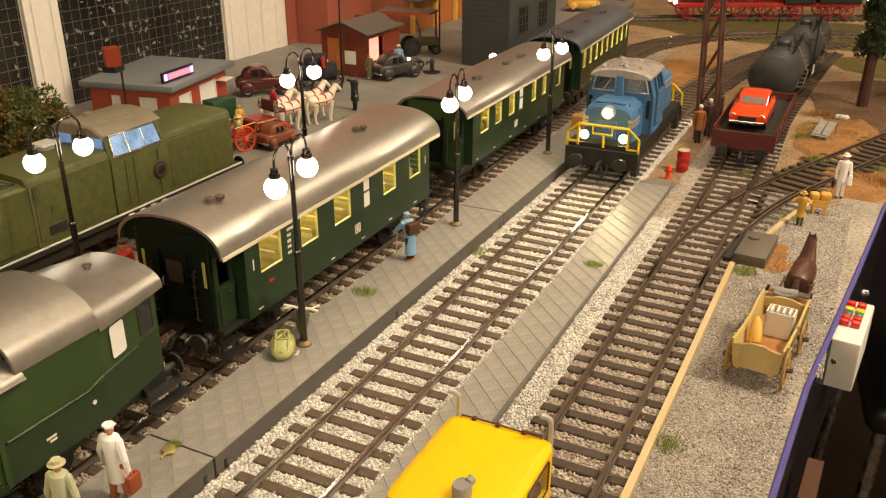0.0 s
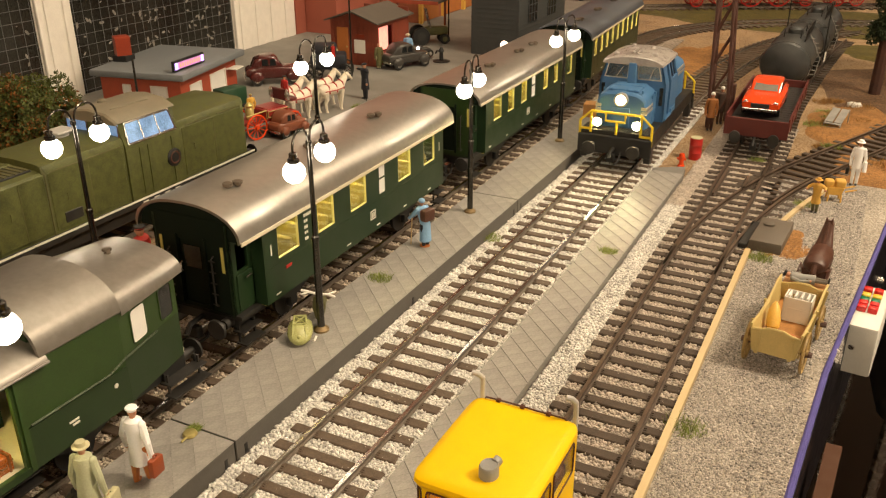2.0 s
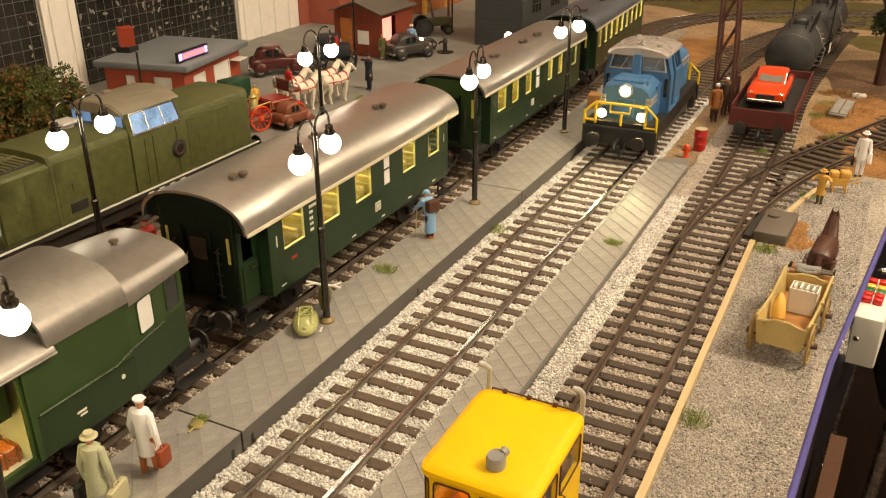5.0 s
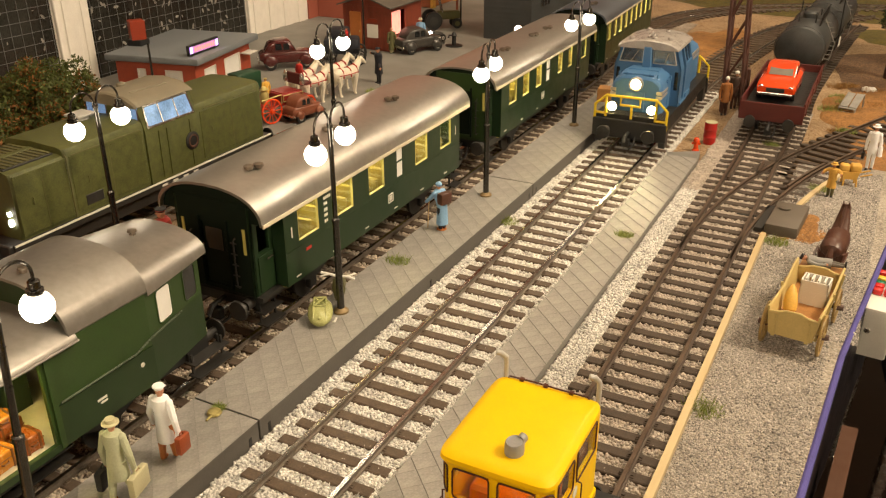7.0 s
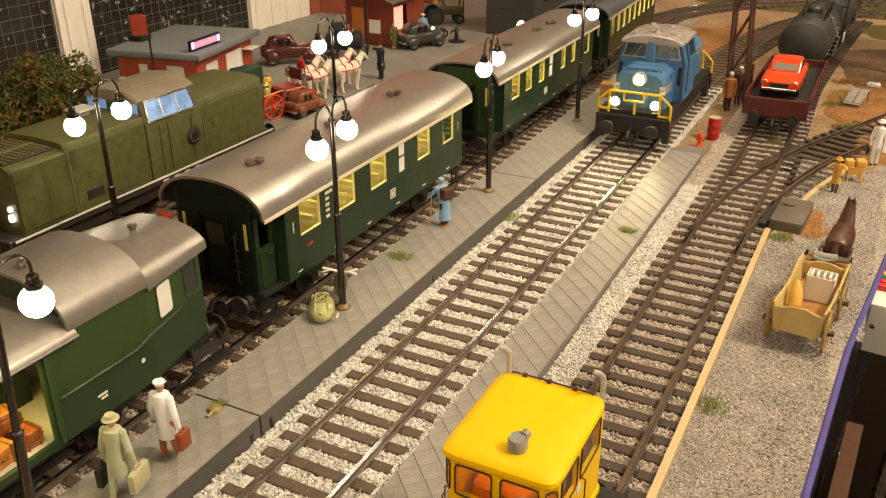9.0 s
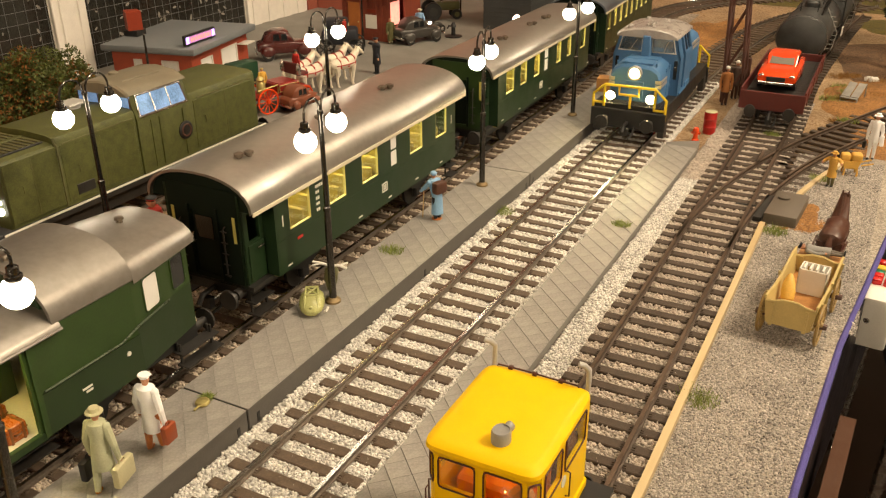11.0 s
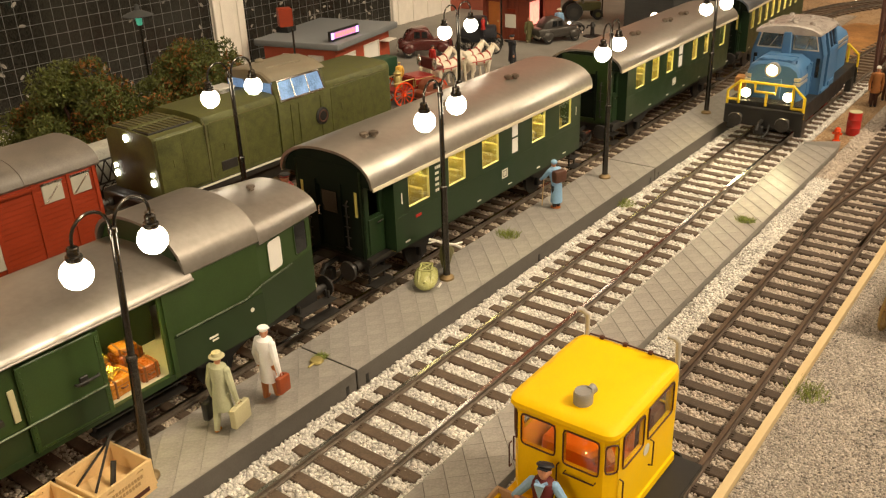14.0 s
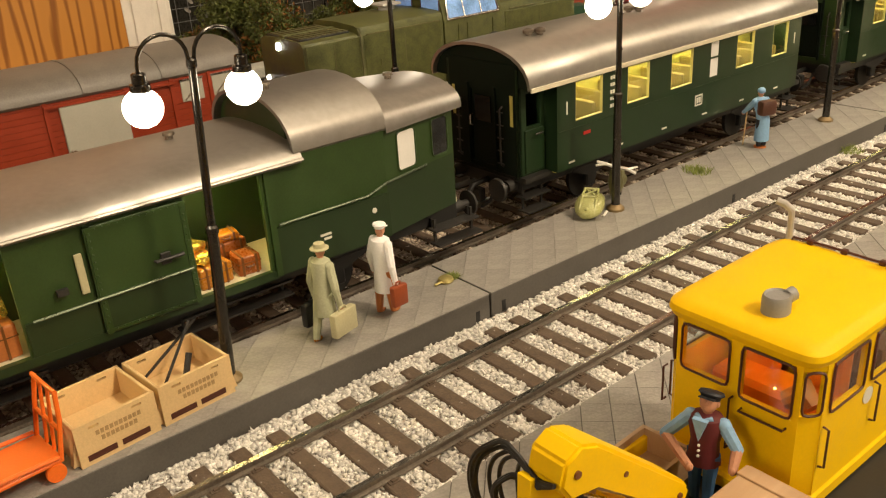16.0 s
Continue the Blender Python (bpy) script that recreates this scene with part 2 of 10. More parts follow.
M_SILVERSTRIPE = mat("trim_silver", (0.55, 0.52, 0.48), 0.35, 0.6, var=0.05)
M_WHEELRED = mat("wheel_red", (0.42, 0.02, 0.015), 0.4, var=0.1)
M_KLV = mat("railcar_yellow", (0.90, 0.57, 0.001), 0.45, var=0.03, bump=0.0, spec=0.22)
M_ORANGEIN = mat("cab_inside_orange", (0.72, 0.23, 0.012), 0.5, var=0.15)
M_CABBROWN = mat("cab_inside_brown", (0.16, 0.055, 0.018), 0.45, var=0.2)
M_RUBBER = mat("rubber_seal", (0.07, 0.018, 0.008), 0.5, var=0.1)
M_GREYPLASTIC = mat("grey_plastic", (0.27, 0.27, 0.26), 0.45, var=0.05)
M_PIPEGREY = mat("pipe_grey", (0.44, 0.43, 0.41), 0.35, var=0.06)
M_CRATE = wood("crate_wood", (0.55, 0.38, 0.23), (0.46, 0.30, 0.17), 50)
M_BOXWOOD = mat("moulded_beige", (0.70, 0.50, 0.25), 0.5, var=0.06)
M_STAMP = mat("brown_stamp", (0.42, 0.27, 0.12), 0.6, var=0.15)
M_ORANGE = mat("barrow_orange", (0.85, 0.16, 0.012), 0.4, var=0.05)
M_WAGONRED = mat("boxcar_red", (0.27, 0.032, 0.008), 0.45, var=0.12)
M_WAGONROOF = mat("boxcar_roof", (0.14, 0.125, 0.108), 0.45, var=0.2)
M_DOORGREY = mat("grey_door", (0.42, 0.41, 0.35), 0.45, var=0.05)
M_OXRED = mat("ox_red", (0.10, 0.016, 0.012), 0.5, var=0.15)
M_CARRED = mat("car_red", (0.78, 0.07, 0.012), 0.2, var=0.03, coat=0.5, bump=0)
M_TANK = mat("tank_grey", (0.048, 0.051, 0.052), 0.45, 0.2, var=0.4, scale=28)
M_TANKLIGHT = mat("tank_band", (0.30, 0.29, 0.27), 0.45, 0.2, var=0.2)
M_MAST = mat("mast_rust", (0.075, 0.030, 0.020), 0.65, var=0.25)
M_CARRIAGERED = mat("carriage_red", (0.26, 0.018, 0.014), 0.35, var=0.15)
M_CARTYELLOW = mat("cart_straw", (0.55, 0.43, 0.17), 0.5, var=0.08)
M_CARTDARK = mat("cart_floor", (0.42, 0.2, 0.06), 0.6, var=0.2)
M_HORSE = mat("horse_brown", (0.085, 0.035, 0.022), 0.4, var=0.2)
M_HORSEWHITE = mat("horse_white", (0.75, 0.68, 0.56), 0.5, var=0.08)
M_PLASTER = mat("planter_plaster", (0.40, 0.41, 0.37), 0.8, var=0.2, bump=0.3)
M_CARTWHEEL = mat("cart_wheel_brown", (0.33, 0.22, 0.075), 0.5, var=0.2)
M_PLASTICWHITE = mat("white_plastic", (0.80, 0.78, 0.72), 0.4, var=0.04)
M_SKIN = mat("figure_skin", (0.5, 0.24, 0.14), 0.55, var=0.1)
M_COATGREEN = mat("coat_sage", (0.46, 0.48, 0.32), 0.55, var=0.1)
M_CASEGREEN = mat("case_sage", (0.50, 0.47, 0.29), 0.5, var=0.08)
M_CASEBLACK = mat("case_black", (0.012, 0.012, 0.012), 0.4, var=0.1)
M_LEATHER = mat("case_leather", (0.46, 0.18, 0.02), 0.25, var=0.07, bump=0.05)
M_LIGHTBLUE = mat("coat_lightblue", (0.23, 0.41, 0.64), 0.6, var=0.1)
M_MAROON = mat("vest_maroon", (0.10, 0.012, 0.016), 0.6, var=0.1)
M_DENIM = mat("denim_blue", (0.04, 0.12, 0.27), 0.7, var=0.1)
M_NAVY = mat("uniform_navy", (0.012, 0.014, 0.022), 0.6, var=0.1)
M_HIVIS = mat("worker_orange", (0.64, 0.37, 0.07), 0.6, var=0.1)
M_FOLI = mat("bush_green", (0.072, 0.088, 0.014), 0.7, var=0.4, island=0.9, scale=30, bump=0)
M_NEEDLE = mat("fir_needles", (0.022, 0.036, 0.012), 0.8, var=0.35, island=0.65, scale=30, bump=0)
M_FOLIRED = mat("bush_rust", (0.22, 0.085, 0.014), 0.7, var=0.3, island=0.7, bump=0)
M_DRYGRASS = mat("dry_grass_blade", (0.30, 0.16, 0.045), 0.8, var=0.3, island=0.8, bump=0)
M_TUFT = mat("grass_blade", (0.23, 0.28, 0.06), 0.7, var=0.3, island=0.8, bump=0)
M_BARK = mat("bark", (0.055, 0.022, 0.014), 0.9, var=0.3, bump=0.8)
M_FELT = mat("blue_felt", (0.09, 0.08, 0.30), 0.95, var=0.15, bump=0.6)
M_SKIRT = mat("dark_skirt", (0.010, 0.009, 0.012), 0.4, var=0.15, spec=0.15)
M_BROWNWOOD = wood("brown_rail", (0.075, 0.026, 0.008), (0.045, 0.015, 0.005), 20, rough=0.75)
M_FLOOR = mat("hall_floor", (0.03, 0.015, 0.009), 0.45, var=0.25, scale=6)
M_CEIL = mat("hall_ceiling", (0.6, 0.56, 0.5), 0.8, var=0.05, scale=5)
M_HALL = mat("hall_wall", (0.5, 0.43, 0.34), 0.8, var=0.08, scale=4)
M_KIOSK = mat("kiosk_red", (0.36, 0.065, 0.03), 0.6, var=0.15)
M_KIOSKROOF = mat("kiosk_roof", (0.17, 0.185, 0.2), 0.6, var=0.12)
M_NEON = mat("neon_tube", (0.4, 0.2, 0.5), 0.4, glow=0.55, glow_colour=(0.62, 0.26, 0.60), var=0.3, scale=200)
M_NEONTEXT = mat("neon_red", (1, 0.3, 0.2), 0.4, glow=1.3, glow_colour=(1, 0.24, 0.14), var=0)
M_NEONEND = mat("neon_violet", (0.6, 0.3, 1), 0.4, glow=2.2, glow_colour=(0.6, 0.38, 1), var=0)
M_SHED = mat("shed_red", (0.22, 0.045, 0.022), 0.6, var=0.18)
M_SHEDROOF = mat("shed_felt", (0.10, 0.085, 0.07), 0.8, var=0.15)
M_DOORORANGE = mat("door_orange", (0.45, 0.15, 0.035), 0.5, var=0.1)
M_LITRED = mat("lit_shop_red", (0.9, 0.4, 0.3), 0.5, glow=1.3, glow_colour=(1, 0.36, 0.26), var=0.3, scale=120)
M_CARGREY = mat("car_grey", (0.05, 0.046, 0.042), 0.35, var=0.08, coat=0.3)
M_CARMAROON = mat("car_maroon", (0.075, 0.014, 0.012), 0.25, var=0.08, coat=0.4)
M_OLIVEDARK = mat("tractor_olive", (0.10, 0.095, 0.035), 0.5, var=0.15)
M_BROWNCAR = mat("car_russet", (0.22, 0.07, 0.035), 0.4, var=0.1)
M_GREENBOX = mat("van_green", (0.012, 0.05, 0.022), 0.45, var=0.1)
M_SLATE = mat("slate_block", (0.05, 0.054, 0.055), 0.7, var=0.2, scale=30)
M_YELLOWPOST = mat("yellow_paint", (0.74, 0.44, 0.08), 0.5, var=0.1)
M_BRICKORANGE = mat("brick_orange", (0.36, 0.12, 0.06), 0.75, var=0.2)
M_HATCH = mat("motor_box", (0.115, 0.095, 0.074), 0.55, var=0.12)
M_BUTTONRED = mat("button_red", (0.6, 0.02, 0.015), 0.25, var=0.02)
M_BUTTONGREEN = mat("button_green", (0.01, 0.16, 0.07), 0.25, var=0.02)
M_BUTTONYELLOW = mat("button_yellow", (0.7, 0.5, 0.04), 0.25, var=0.02)
M_SIDECAR = mat("sidecar_olive", (0.40, 0.41, 0.16), 0.25, var=0.08, coat=0.3)
M_CASERUST = mat("case_rust_brown", (0.30, 0.085, 0.015), 0.28, var=0.12, bump=0.08)
M_GOLDWRAP = mat("gold_wrap", (1.0, 0.72, 0.14), 0.22, 0.8, var=0.2, bump=0.6)
M_LAMPFOOT = mat("dull_brass", (0.24, 0.17, 0.08), 0.5, 0.4, var=0.15)
M_BRASS = mat("brass", (0.5, 0.42, 0.16), 0.4, 0.6, var=0.1)
M_TANSTONE = mat("tan_ballast", (0.47, 0.41, 0.35), 0.8, var=0.32, island=0.8, bump=0.3)
M_VANROOF = mat("van_roof_silver", (0.285, 0.265, 0.24), 0.36, 0.65, var=0.09, scale=40, fine=220, bump=0.0, rvar=0.03)
M_WORKDARK = mat("worker_dark", (0.06, 0.035, 0.025), 0.6, var=0.1)
M_WORKRUST = mat("worker_rust", (0.34, 0.13, 0.035), 0.6, var=0.1)
# brown soil with the trees' shade mixed into the colours
M_SOIL = grains("shaded_forest_soil", [(0.10, 0.05, 0.022), (0.14, 0.075, 0.035), (0.06, 0.03, 0.014), (0.17, 0.10, 0.05)], 0.0016, patch=20)
M_OLDSTONE = mat("grimy_stone", (0.58, 0.50, 0.41), 0.85, var=0.35, island=0.8, bump=0.3)
# grey roof metal with a blue light reflection put into its colour
M_ROOFBLUE = mat("blue_reflection_roof", (0.20, 0.225, 0.27), 0.40, 0.8, var=0.1, scale=22, bump=0.0)
M_FLECK = mat("pane_fleck", (0.30, 0.28, 0.25), 0.3, var=0.3, bump=0)
M_BAGRED = mat("bag_red_brown", (0.30, 0.065, 0.02), 0.4, var=0.1)
M_COATWHITE = mat("coat_white", (0.93, 0.93, 0.94), 0.5, var=0.04)
M_CABGLASS = glass("cab_pane", (0.75, 0.85, 0.88), 0.12, 0.28)
M_STRAP = mat("case_strap", (0.16, 0.06, 0.012), 0.4, var=0.1)
M_TRACKGRIT = grains("grimy_ballast", [(0.24, 0.19, 0.145), (0.33, 0.275, 0.22), (0.18, 0.14, 0.105), (0.4, 0.35, 0.29)], 0.0022)

# ---- building kit: all sizes in centimetres ----
def smooth_by_angle(me, deg=35):
    for p in me.polygons:
        p.use_smooth = True
    me.set_sharp_from_angle(angle=radians(deg))


def to_mesh(name, bm, materials, smooth=True):
    me = bpy.data.meshes.new(name)
    bmesh.ops.recalc_face_normals(bm, faces=bm.faces)
    for v in bm.verts:
        v.co *= CM
    bm.to_mesh(me)
    bm.free()
    for m in materials if isinstance(materials, (list, tuple)) else [materials]:
        me.materials.append(m)
    if smooth:
        smooth_by_angle(me)
    return me


def part(name, bm, material, parent, label=""):
    ob = new(name, to_mesh(name, bm, material))
    ob.parent = parent
    if label:
        ob["label"] = label
    return ob


def solid(name, bm, material, label, category, group="", kind="", m=None):
    ob = new(name, to_mesh(name, bm, material))
    if m is not None:
        ob.matrix_world = m
    return tagged(ob, label, category, group, kind)


def thing(name, label, category, m=None, group="", kind=""):
    ob = new(name)
    ob.empty_display_size = 0.01
    if m is not None:
        ob.matrix_world = m
    return tagged(ob, label, category, group, kind)


def at(x, y, z, rz=0, rx=0, ry=0):
    return pose(x * CM, y * CM, z * CM, rx, ry, rz)


def B():
    return bmesh.new()


def setmi(faces, mi):
    for f in faces:
        f.material_index = mi


def box(bm, x0, x1, y0, y1, z0, z1, b=0.0, mi=0, seg=1):
    r = bmesh.ops.create_cube(bm, size=1)
    for v in r["verts"]:
        v.co = Vector(((x0 + x1) / 2 + v.co.x * (x1 - x0), (y0 + y1) / 2 + v.co.y * (y1 - y0), (z0 + z1) / 2 + v.co.z * (z1 - z0)))
    faces = {f for v in r["verts"] for f in v.link_faces}
    setmi(faces, mi)
    if b:
        edges = list({e for v in r["verts"] for e in v.link_edges})
        r2 = bmesh.ops.bevel(bm, geom=edges, offset=b, segments=seg, affect="EDGES", profile=0.5)
        setmi(r2["faces"], mi)
    return r["verts"]


def frame_axes(d):
    d = d.normalized()
    a = Vector((0, 0, 1)) if abs(d.z) < 0.9 else Vector((1, 0, 0))
    u = d.cross(a).normalized()
    return u, d.cross(u).normalized()


def tube(bm, pts, r, seg=8, mi=0, caps=True):
    """A tube through points; r a number or one radius a point."""
    pts = [Vector(p) for p in pts]
    rs = r if isinstance(r, (list, tuple)) else [r] * len(pts)
    rings = []
    u = None
    for i, p in enumerate(pts):
        d = (pts[min(i + 1, len(pts) - 1)] - pts[max(i - 1, 0)]).normalized()
        if u is None:
            u, w = frame_axes(d)
        u = (u - d * u.dot(d)).normalized()
        w = d.cross(u)
        rings.append([bm.verts.new(p + (u * math.cos(2 * math.pi * k / seg) + w * math.sin(2 * math.pi * k / seg)) * rs[i]) for k in range(seg)])
    for a, c in zip(rings, rings[1:]):
        for k in range(seg):
            bm.faces.new((a[k], a[(k + 1) % seg], c[(k + 1) % seg], c[k])).material_index = mi
    if caps:
        for ring in (rings[0], rings[-1]):
            bm.faces.new(ring).material_index = mi


def lathe(bm, prof, c=(0, 0, 0), seg=16, axis="z", mi=0, sx=1.0, sy=1.0):
    """Turned shape: prof is (radius, height) rows from bottom to top."""
    c = Vector(c)
    rings = []
    for r, h in prof:
        ring = []
        for k in range(seg):
            a = 2 * math.pi * k / seg
            p = Vector((r * math.cos(a) * sx, r * math.sin(a) * sy, h))
            if axis == "y":
                p = Vector((p.x, p.z, p.y))
            elif axis == "x":
                p = Vector((p.z, p.x, p.y))
            ring.append(bm.verts.new(c + p))
        rings.append(ring)
    for a, d in zip(rings, rings[1:]):
        for k in range(seg):
            bm.faces.new((a[k], a[(k + 1) % seg], d[(k + 1) % seg], d[k])).material_index = mi
    for ring in (rings[0], rings[-1]):
        bm.faces.new(ring).material_index = mi


def ball(bm, c, r, s=(1, 1, 1), mi=0, u=14, v=9):
    q = bmesh.ops.create_uvsphere(bm, u_segments=u, v_segments=v, radius=1)
    for w in q["verts"]:
        w.co = Vector(c) + Vector((w.co.x * r * s[0], w.co.y * r * s[1], w.co.z * r * s[2]))
    setmi({f for w in q["verts"] for f in w.link_faces}, mi)


def prism(bm, poly, axis, a, b, mi=0, taper=None):
    """A polygon pushed along an axis: poly holds the other two coordinates in order (x,y,z without the axis). taper scales the far end."""
    ends = []
    for v, k in ((a, 1.0), (b, taper or 1.0)):
        ring = []
        for p, q in poly:
            p = p * k
            ring.append(bm.verts.new({"x": (v, p, q), "y": (p, v, q), "z": (p, q, v)}[axis]))
        ends.append(ring)
    n = len(poly)
    for i in range(n):
        bm.faces.new((ends[0][i], ends[0][(i + 1) % n], ends[1][(i + 1) % n], ends[1][i])).material_index = mi
    for ring in ends:
        bm.faces.new(ring).material_index = mi


def wall_holes(bm, axis, p0, p1, u0, u1, v0, v1, holes, mi=0):
    """A wall across axis x or y from p0 to p1 thick, over u (the other level axis) and v (height), with rectangular openings (ua, ub, va, vb)."""
    made = []

    def put(ua, ub, va, vb):
        if ub - ua > 1e-4 and vb - va > 1e-4:
            if axis == "x":
                made.extend(box(bm, p0, p1, ua, ub, va, vb, mi=mi))
            else:
                made.extend(box(bm, ua, ub, p0, p1, va, vb, mi=mi))
    u = u0
    for ua, ub, va, vb in sorted(holes):
        put(u, ua, v0, v1)
        put(ua, ub, v0, va)
        put(ua, ub, vb, v1)
        u = ub
    put(u, u1, v0, v1)
    bmesh.ops.remove_doubles(bm, verts=made, dist=1e-4)


def arch(half, spring, top, n=14, flat=0.86):
    """Roof section from the right eave to the left one: a flattened arc."""
    pts = []
    for i in range(n + 1):
        a = math.pi * i / n
        c, s = math.cos(a), math.sin(a)
        pts.append((half * math.copysign(abs(c) ** flat, c), spring + (top - spring) * abs(s) ** 0.95))
    return pts


def shell(bm, outer, y0, y1, thick=0.18, mi=0, n0=1.0, n1=1.0):
    """A curved roof sheet of the section outer, from y0 to y1, with thickness."""
    inner = [(x * (1 - thick / 5.0), z - thick) for x, z in outer]
    loop = outer + inner[::-1]
    prism(bm, loop, "y", y0, y1, mi)


def letters(name, text, size, material, parent, m, label=""):
    """Built-in lettering as a thin mesh."""
    cu = bpy.data.curves.new(name, "FONT")
    cu.body, cu.size, cu.extrude, cu.align_x = text, size * CM, 0.0001, "CENTER"
    tmp = bpy.data.objects.new(name, cu)
    me = bpy.data.meshes.new_from_object(tmp)
    bpy.data.objects.remove(tmp)
    me.materials.append(material)
    ob = new(name, me)
    ob.parent = parent
    ob.matrix_basis = m
    if label:
        ob["label"] = label
    return ob

# ---- setting: hall, baseboard, street, platforms, tracks ----
EDGE = [(-2.6, -60), (-1.2, 44), (-0.35, 62), (2.0, 86), (4.0, 108), (60, 150), (60, 330)]
bm = B()
prism(bm, EDGE + [(-113.8, 330), (-113.8, -60)], "z", -3.2, -0.32)
solid("ground", bm, M_SAND, "sand-coloured scenic ground on the layout baseboard", "ground", kind="structure")
bm = B()
tube(bm, [(x + 0.2, y, -0.06) for x, y in EDGE[:6]], 0.25, 10)
solid("edge_trim", bm, M_FELT, "blue felt edging along the layout board", "edging", kind="structure")
bm = B()
prism(bm, [(x + 0.45, y) for x, y in EDGE[:6]] + [(x - 0.6, y) for x, y in EDGE[:6]][::-1], "z", -14, -0.7)
solid("table_skirt", bm, M_SKIRT, "dark glossy skirt board below the layout edge", "skirt", kind="structure")
bm = B()
prism(bm, [(x + 2.5, y) for x, y in EDGE[:3]] + [(x + 1.32, y) for x, y in EDGE[:3]][::-1], "z", -18, -6)
solid("table_rail", bm, M_BROWNWOOD, "brown wooden rail under the layout edge", "rail", kind="structure")
bm = B()
box(bm, -118, 330, -260, 420, -92, -90)
solid("floor", bm, M_FLOOR, "dark brown hall floor", "floor", kind="structure")
bm = B()
box(bm, -118, 330, -260, 420, 182, 186)
solid("ceiling", bm, M_CEIL, "plain pale hall ceiling", "ceiling", kind="structure")
for nm, b6 in (("wall_east", (330, 334, -260, 420)), ("wall_south", (-118, 330, -264, -260)), ("wall_north", (-118, 330, 420, 424))):
    bm = B()
    box(bm, *b6, -90, 182)
    solid(nm, bm, M_HALL, "plain plastered hall wall", "wall", kind="structure")

# the west wall with its two tall night windows
bm = B()
wall_holes(bm, "x", -118, -114, -260, 420, -90, 182, [(50.9, 88.9, 0.6, 120), (95.4, 133.3, 0.6, 120)])
solid("wall_west", bm, M_WHITE, "white window wall behind the layout", "wall", kind="structure")
bm = B()
box(bm, -114, -113.2, -40, 44.4, -1, 130)
solid("pine_panel", bm, M_PINEWALL, "varnished pine panel with wavy grain beside the window", "panel", kind="structure")
bm = B()
box(bm, -114, -113.1, 152.7, 420, -1, 130)
solid("wall_red", bm, M_REDWALL, "brick-red painted wall behind the houses", "wall", kind="structure")
for i, (a, c) in enumerate(((50.9, 88.9), (95.4, 133.3))):
    w = thing("window_%d" % (i + 1), "dark night window of wired glass in white frames", "window", kind="structure")
    bm = B()
    box(bm, -114.5, -114.14, a, c, 0.6, 60)
    part("pane", bm, M_NIGHTPANE, w)
    bm = B()
    y = a + 0.9
    while y < c:
        box(bm, -114.1, -114.04, y - 0.035, y + 0.035, 0.6, 60)
        y += 1.75
    z = 1.4
    while z < 60:
        box(bm, -114.04, -113.98, a, c, z - 0.035, z + 0.035)
        z += 1.75
    rf = random.Random(40 + i)
    fl = B()
    for k in range((45, 260)[i]):
        fy, fz, fr, fa = rf.uniform(a + 1, c - 1), rf.uniform(2, 40) ** 1.0, rf.uniform(0.15, 0.5), rf.uniform(0, 3.14)
        ring = [(fr * math.cos(q) * 0.55, fr * math.sin(q) * 1.2) for q in np.linspace(0, 6.283, 8)[:-1]]
        prism(fl, [(fy + p * math.cos(fa) - q * math.sin(fa), fz + p * math.sin(fa) + q * math.cos(fa)) for p, q in ring], "x", -114.14, -114.11)
    part("pane_flecks", fl, M_FLECK, w, "pale leaf-shaped flecks on the pane")
    part("wire_mesh", bm, mat("wire_grey_%d" % i, (0.2, 0.2, 0.195), 0.4, 0.4), w)
    bm = B()
    box(bm, -114, -112.2, a - 0.6, c + 0.6, -0.3, 0.6, 0.1)
    part("window_sill", bm, M_WHITE, w)
for a, c in ((44.4, 50.8), (89.0, 95.3), (133.4, 152.6)):
    t = thing("trim", "white moulded window pillar", "trim", kind="structure")
    bm = B()
    box(bm, -114, -113.3, a, c, 0, 120, 0.1)
    k = a + 1.2
    while k < c - 1:
        box(bm, -113.3, -113.05, k, k + min(2.6, c - k - 0.6), 0, 120, 0.12)
        k += 3.4 if c - a < 10 else 4.8
    part("moulding", bm, M_WHITE, t)

# street slab on the far side
bm = B()
prism(bm, [(-113.8, 40), (-76, 40), (-75, 72), (-52, 80), (-53, 140), (-58, 190), (-64, 250), (-113.8, 250)], "z", -0.33, 1.0)
solid("road", bm, M_STREET, "grey street surface with faint paving joints", "street", kind="structure")
# ochre earth patches and gravel strip
bm = B()
prism(bm, [(-8.7, -60), (-8.7, 82), (-6, 92), (-2, 108), (3.85, 107.6), (2.15, 86), (-0.05, 62), (-0.85, 44), (-2.75, -60)], "z", -0.31, 0.0)
solid("gravel_strip", bm, M_GRAVEL, "grey speckled gravel beside the outer track", "gravel", kind="structure")


def blob(name, cx, cy, rx, ry, z, material, label, seed):
    rnd = random.Random(seed)
    ph = [rnd.uniform(0, 6.3) for _ in range(4)]
    bm = B()
    ring, mid = [], []
    n = 40
    for k in range(n):
        a = 2 * math.pi * k / n
        f = 1 + 0.16 * math.sin(2 * a + ph[0]) + 0.1 * math.sin(3 * a + ph[1]) + 0.07 * math.sin(7 * a + ph[2])
        ring.append(bm.verts.new((cx + rx * f * math.cos(a), cy + ry * f * math.sin(a), -0.34)))
        mid.append(bm.verts.new((cx + rx * f * 0.8 * math.cos(a), cy + ry * f * 0.8 * math.sin(a), z + 0.1 * math.sin(5 * a + ph[3]))))
    for k in range(n):
        bm.faces.new((ring[k], ring[(k + 1) % n], mid[(k + 1) % n], mid[k]))
    bm.faces.new(mid)
    solid(name, bm, material, label, "ground", kind="structure")


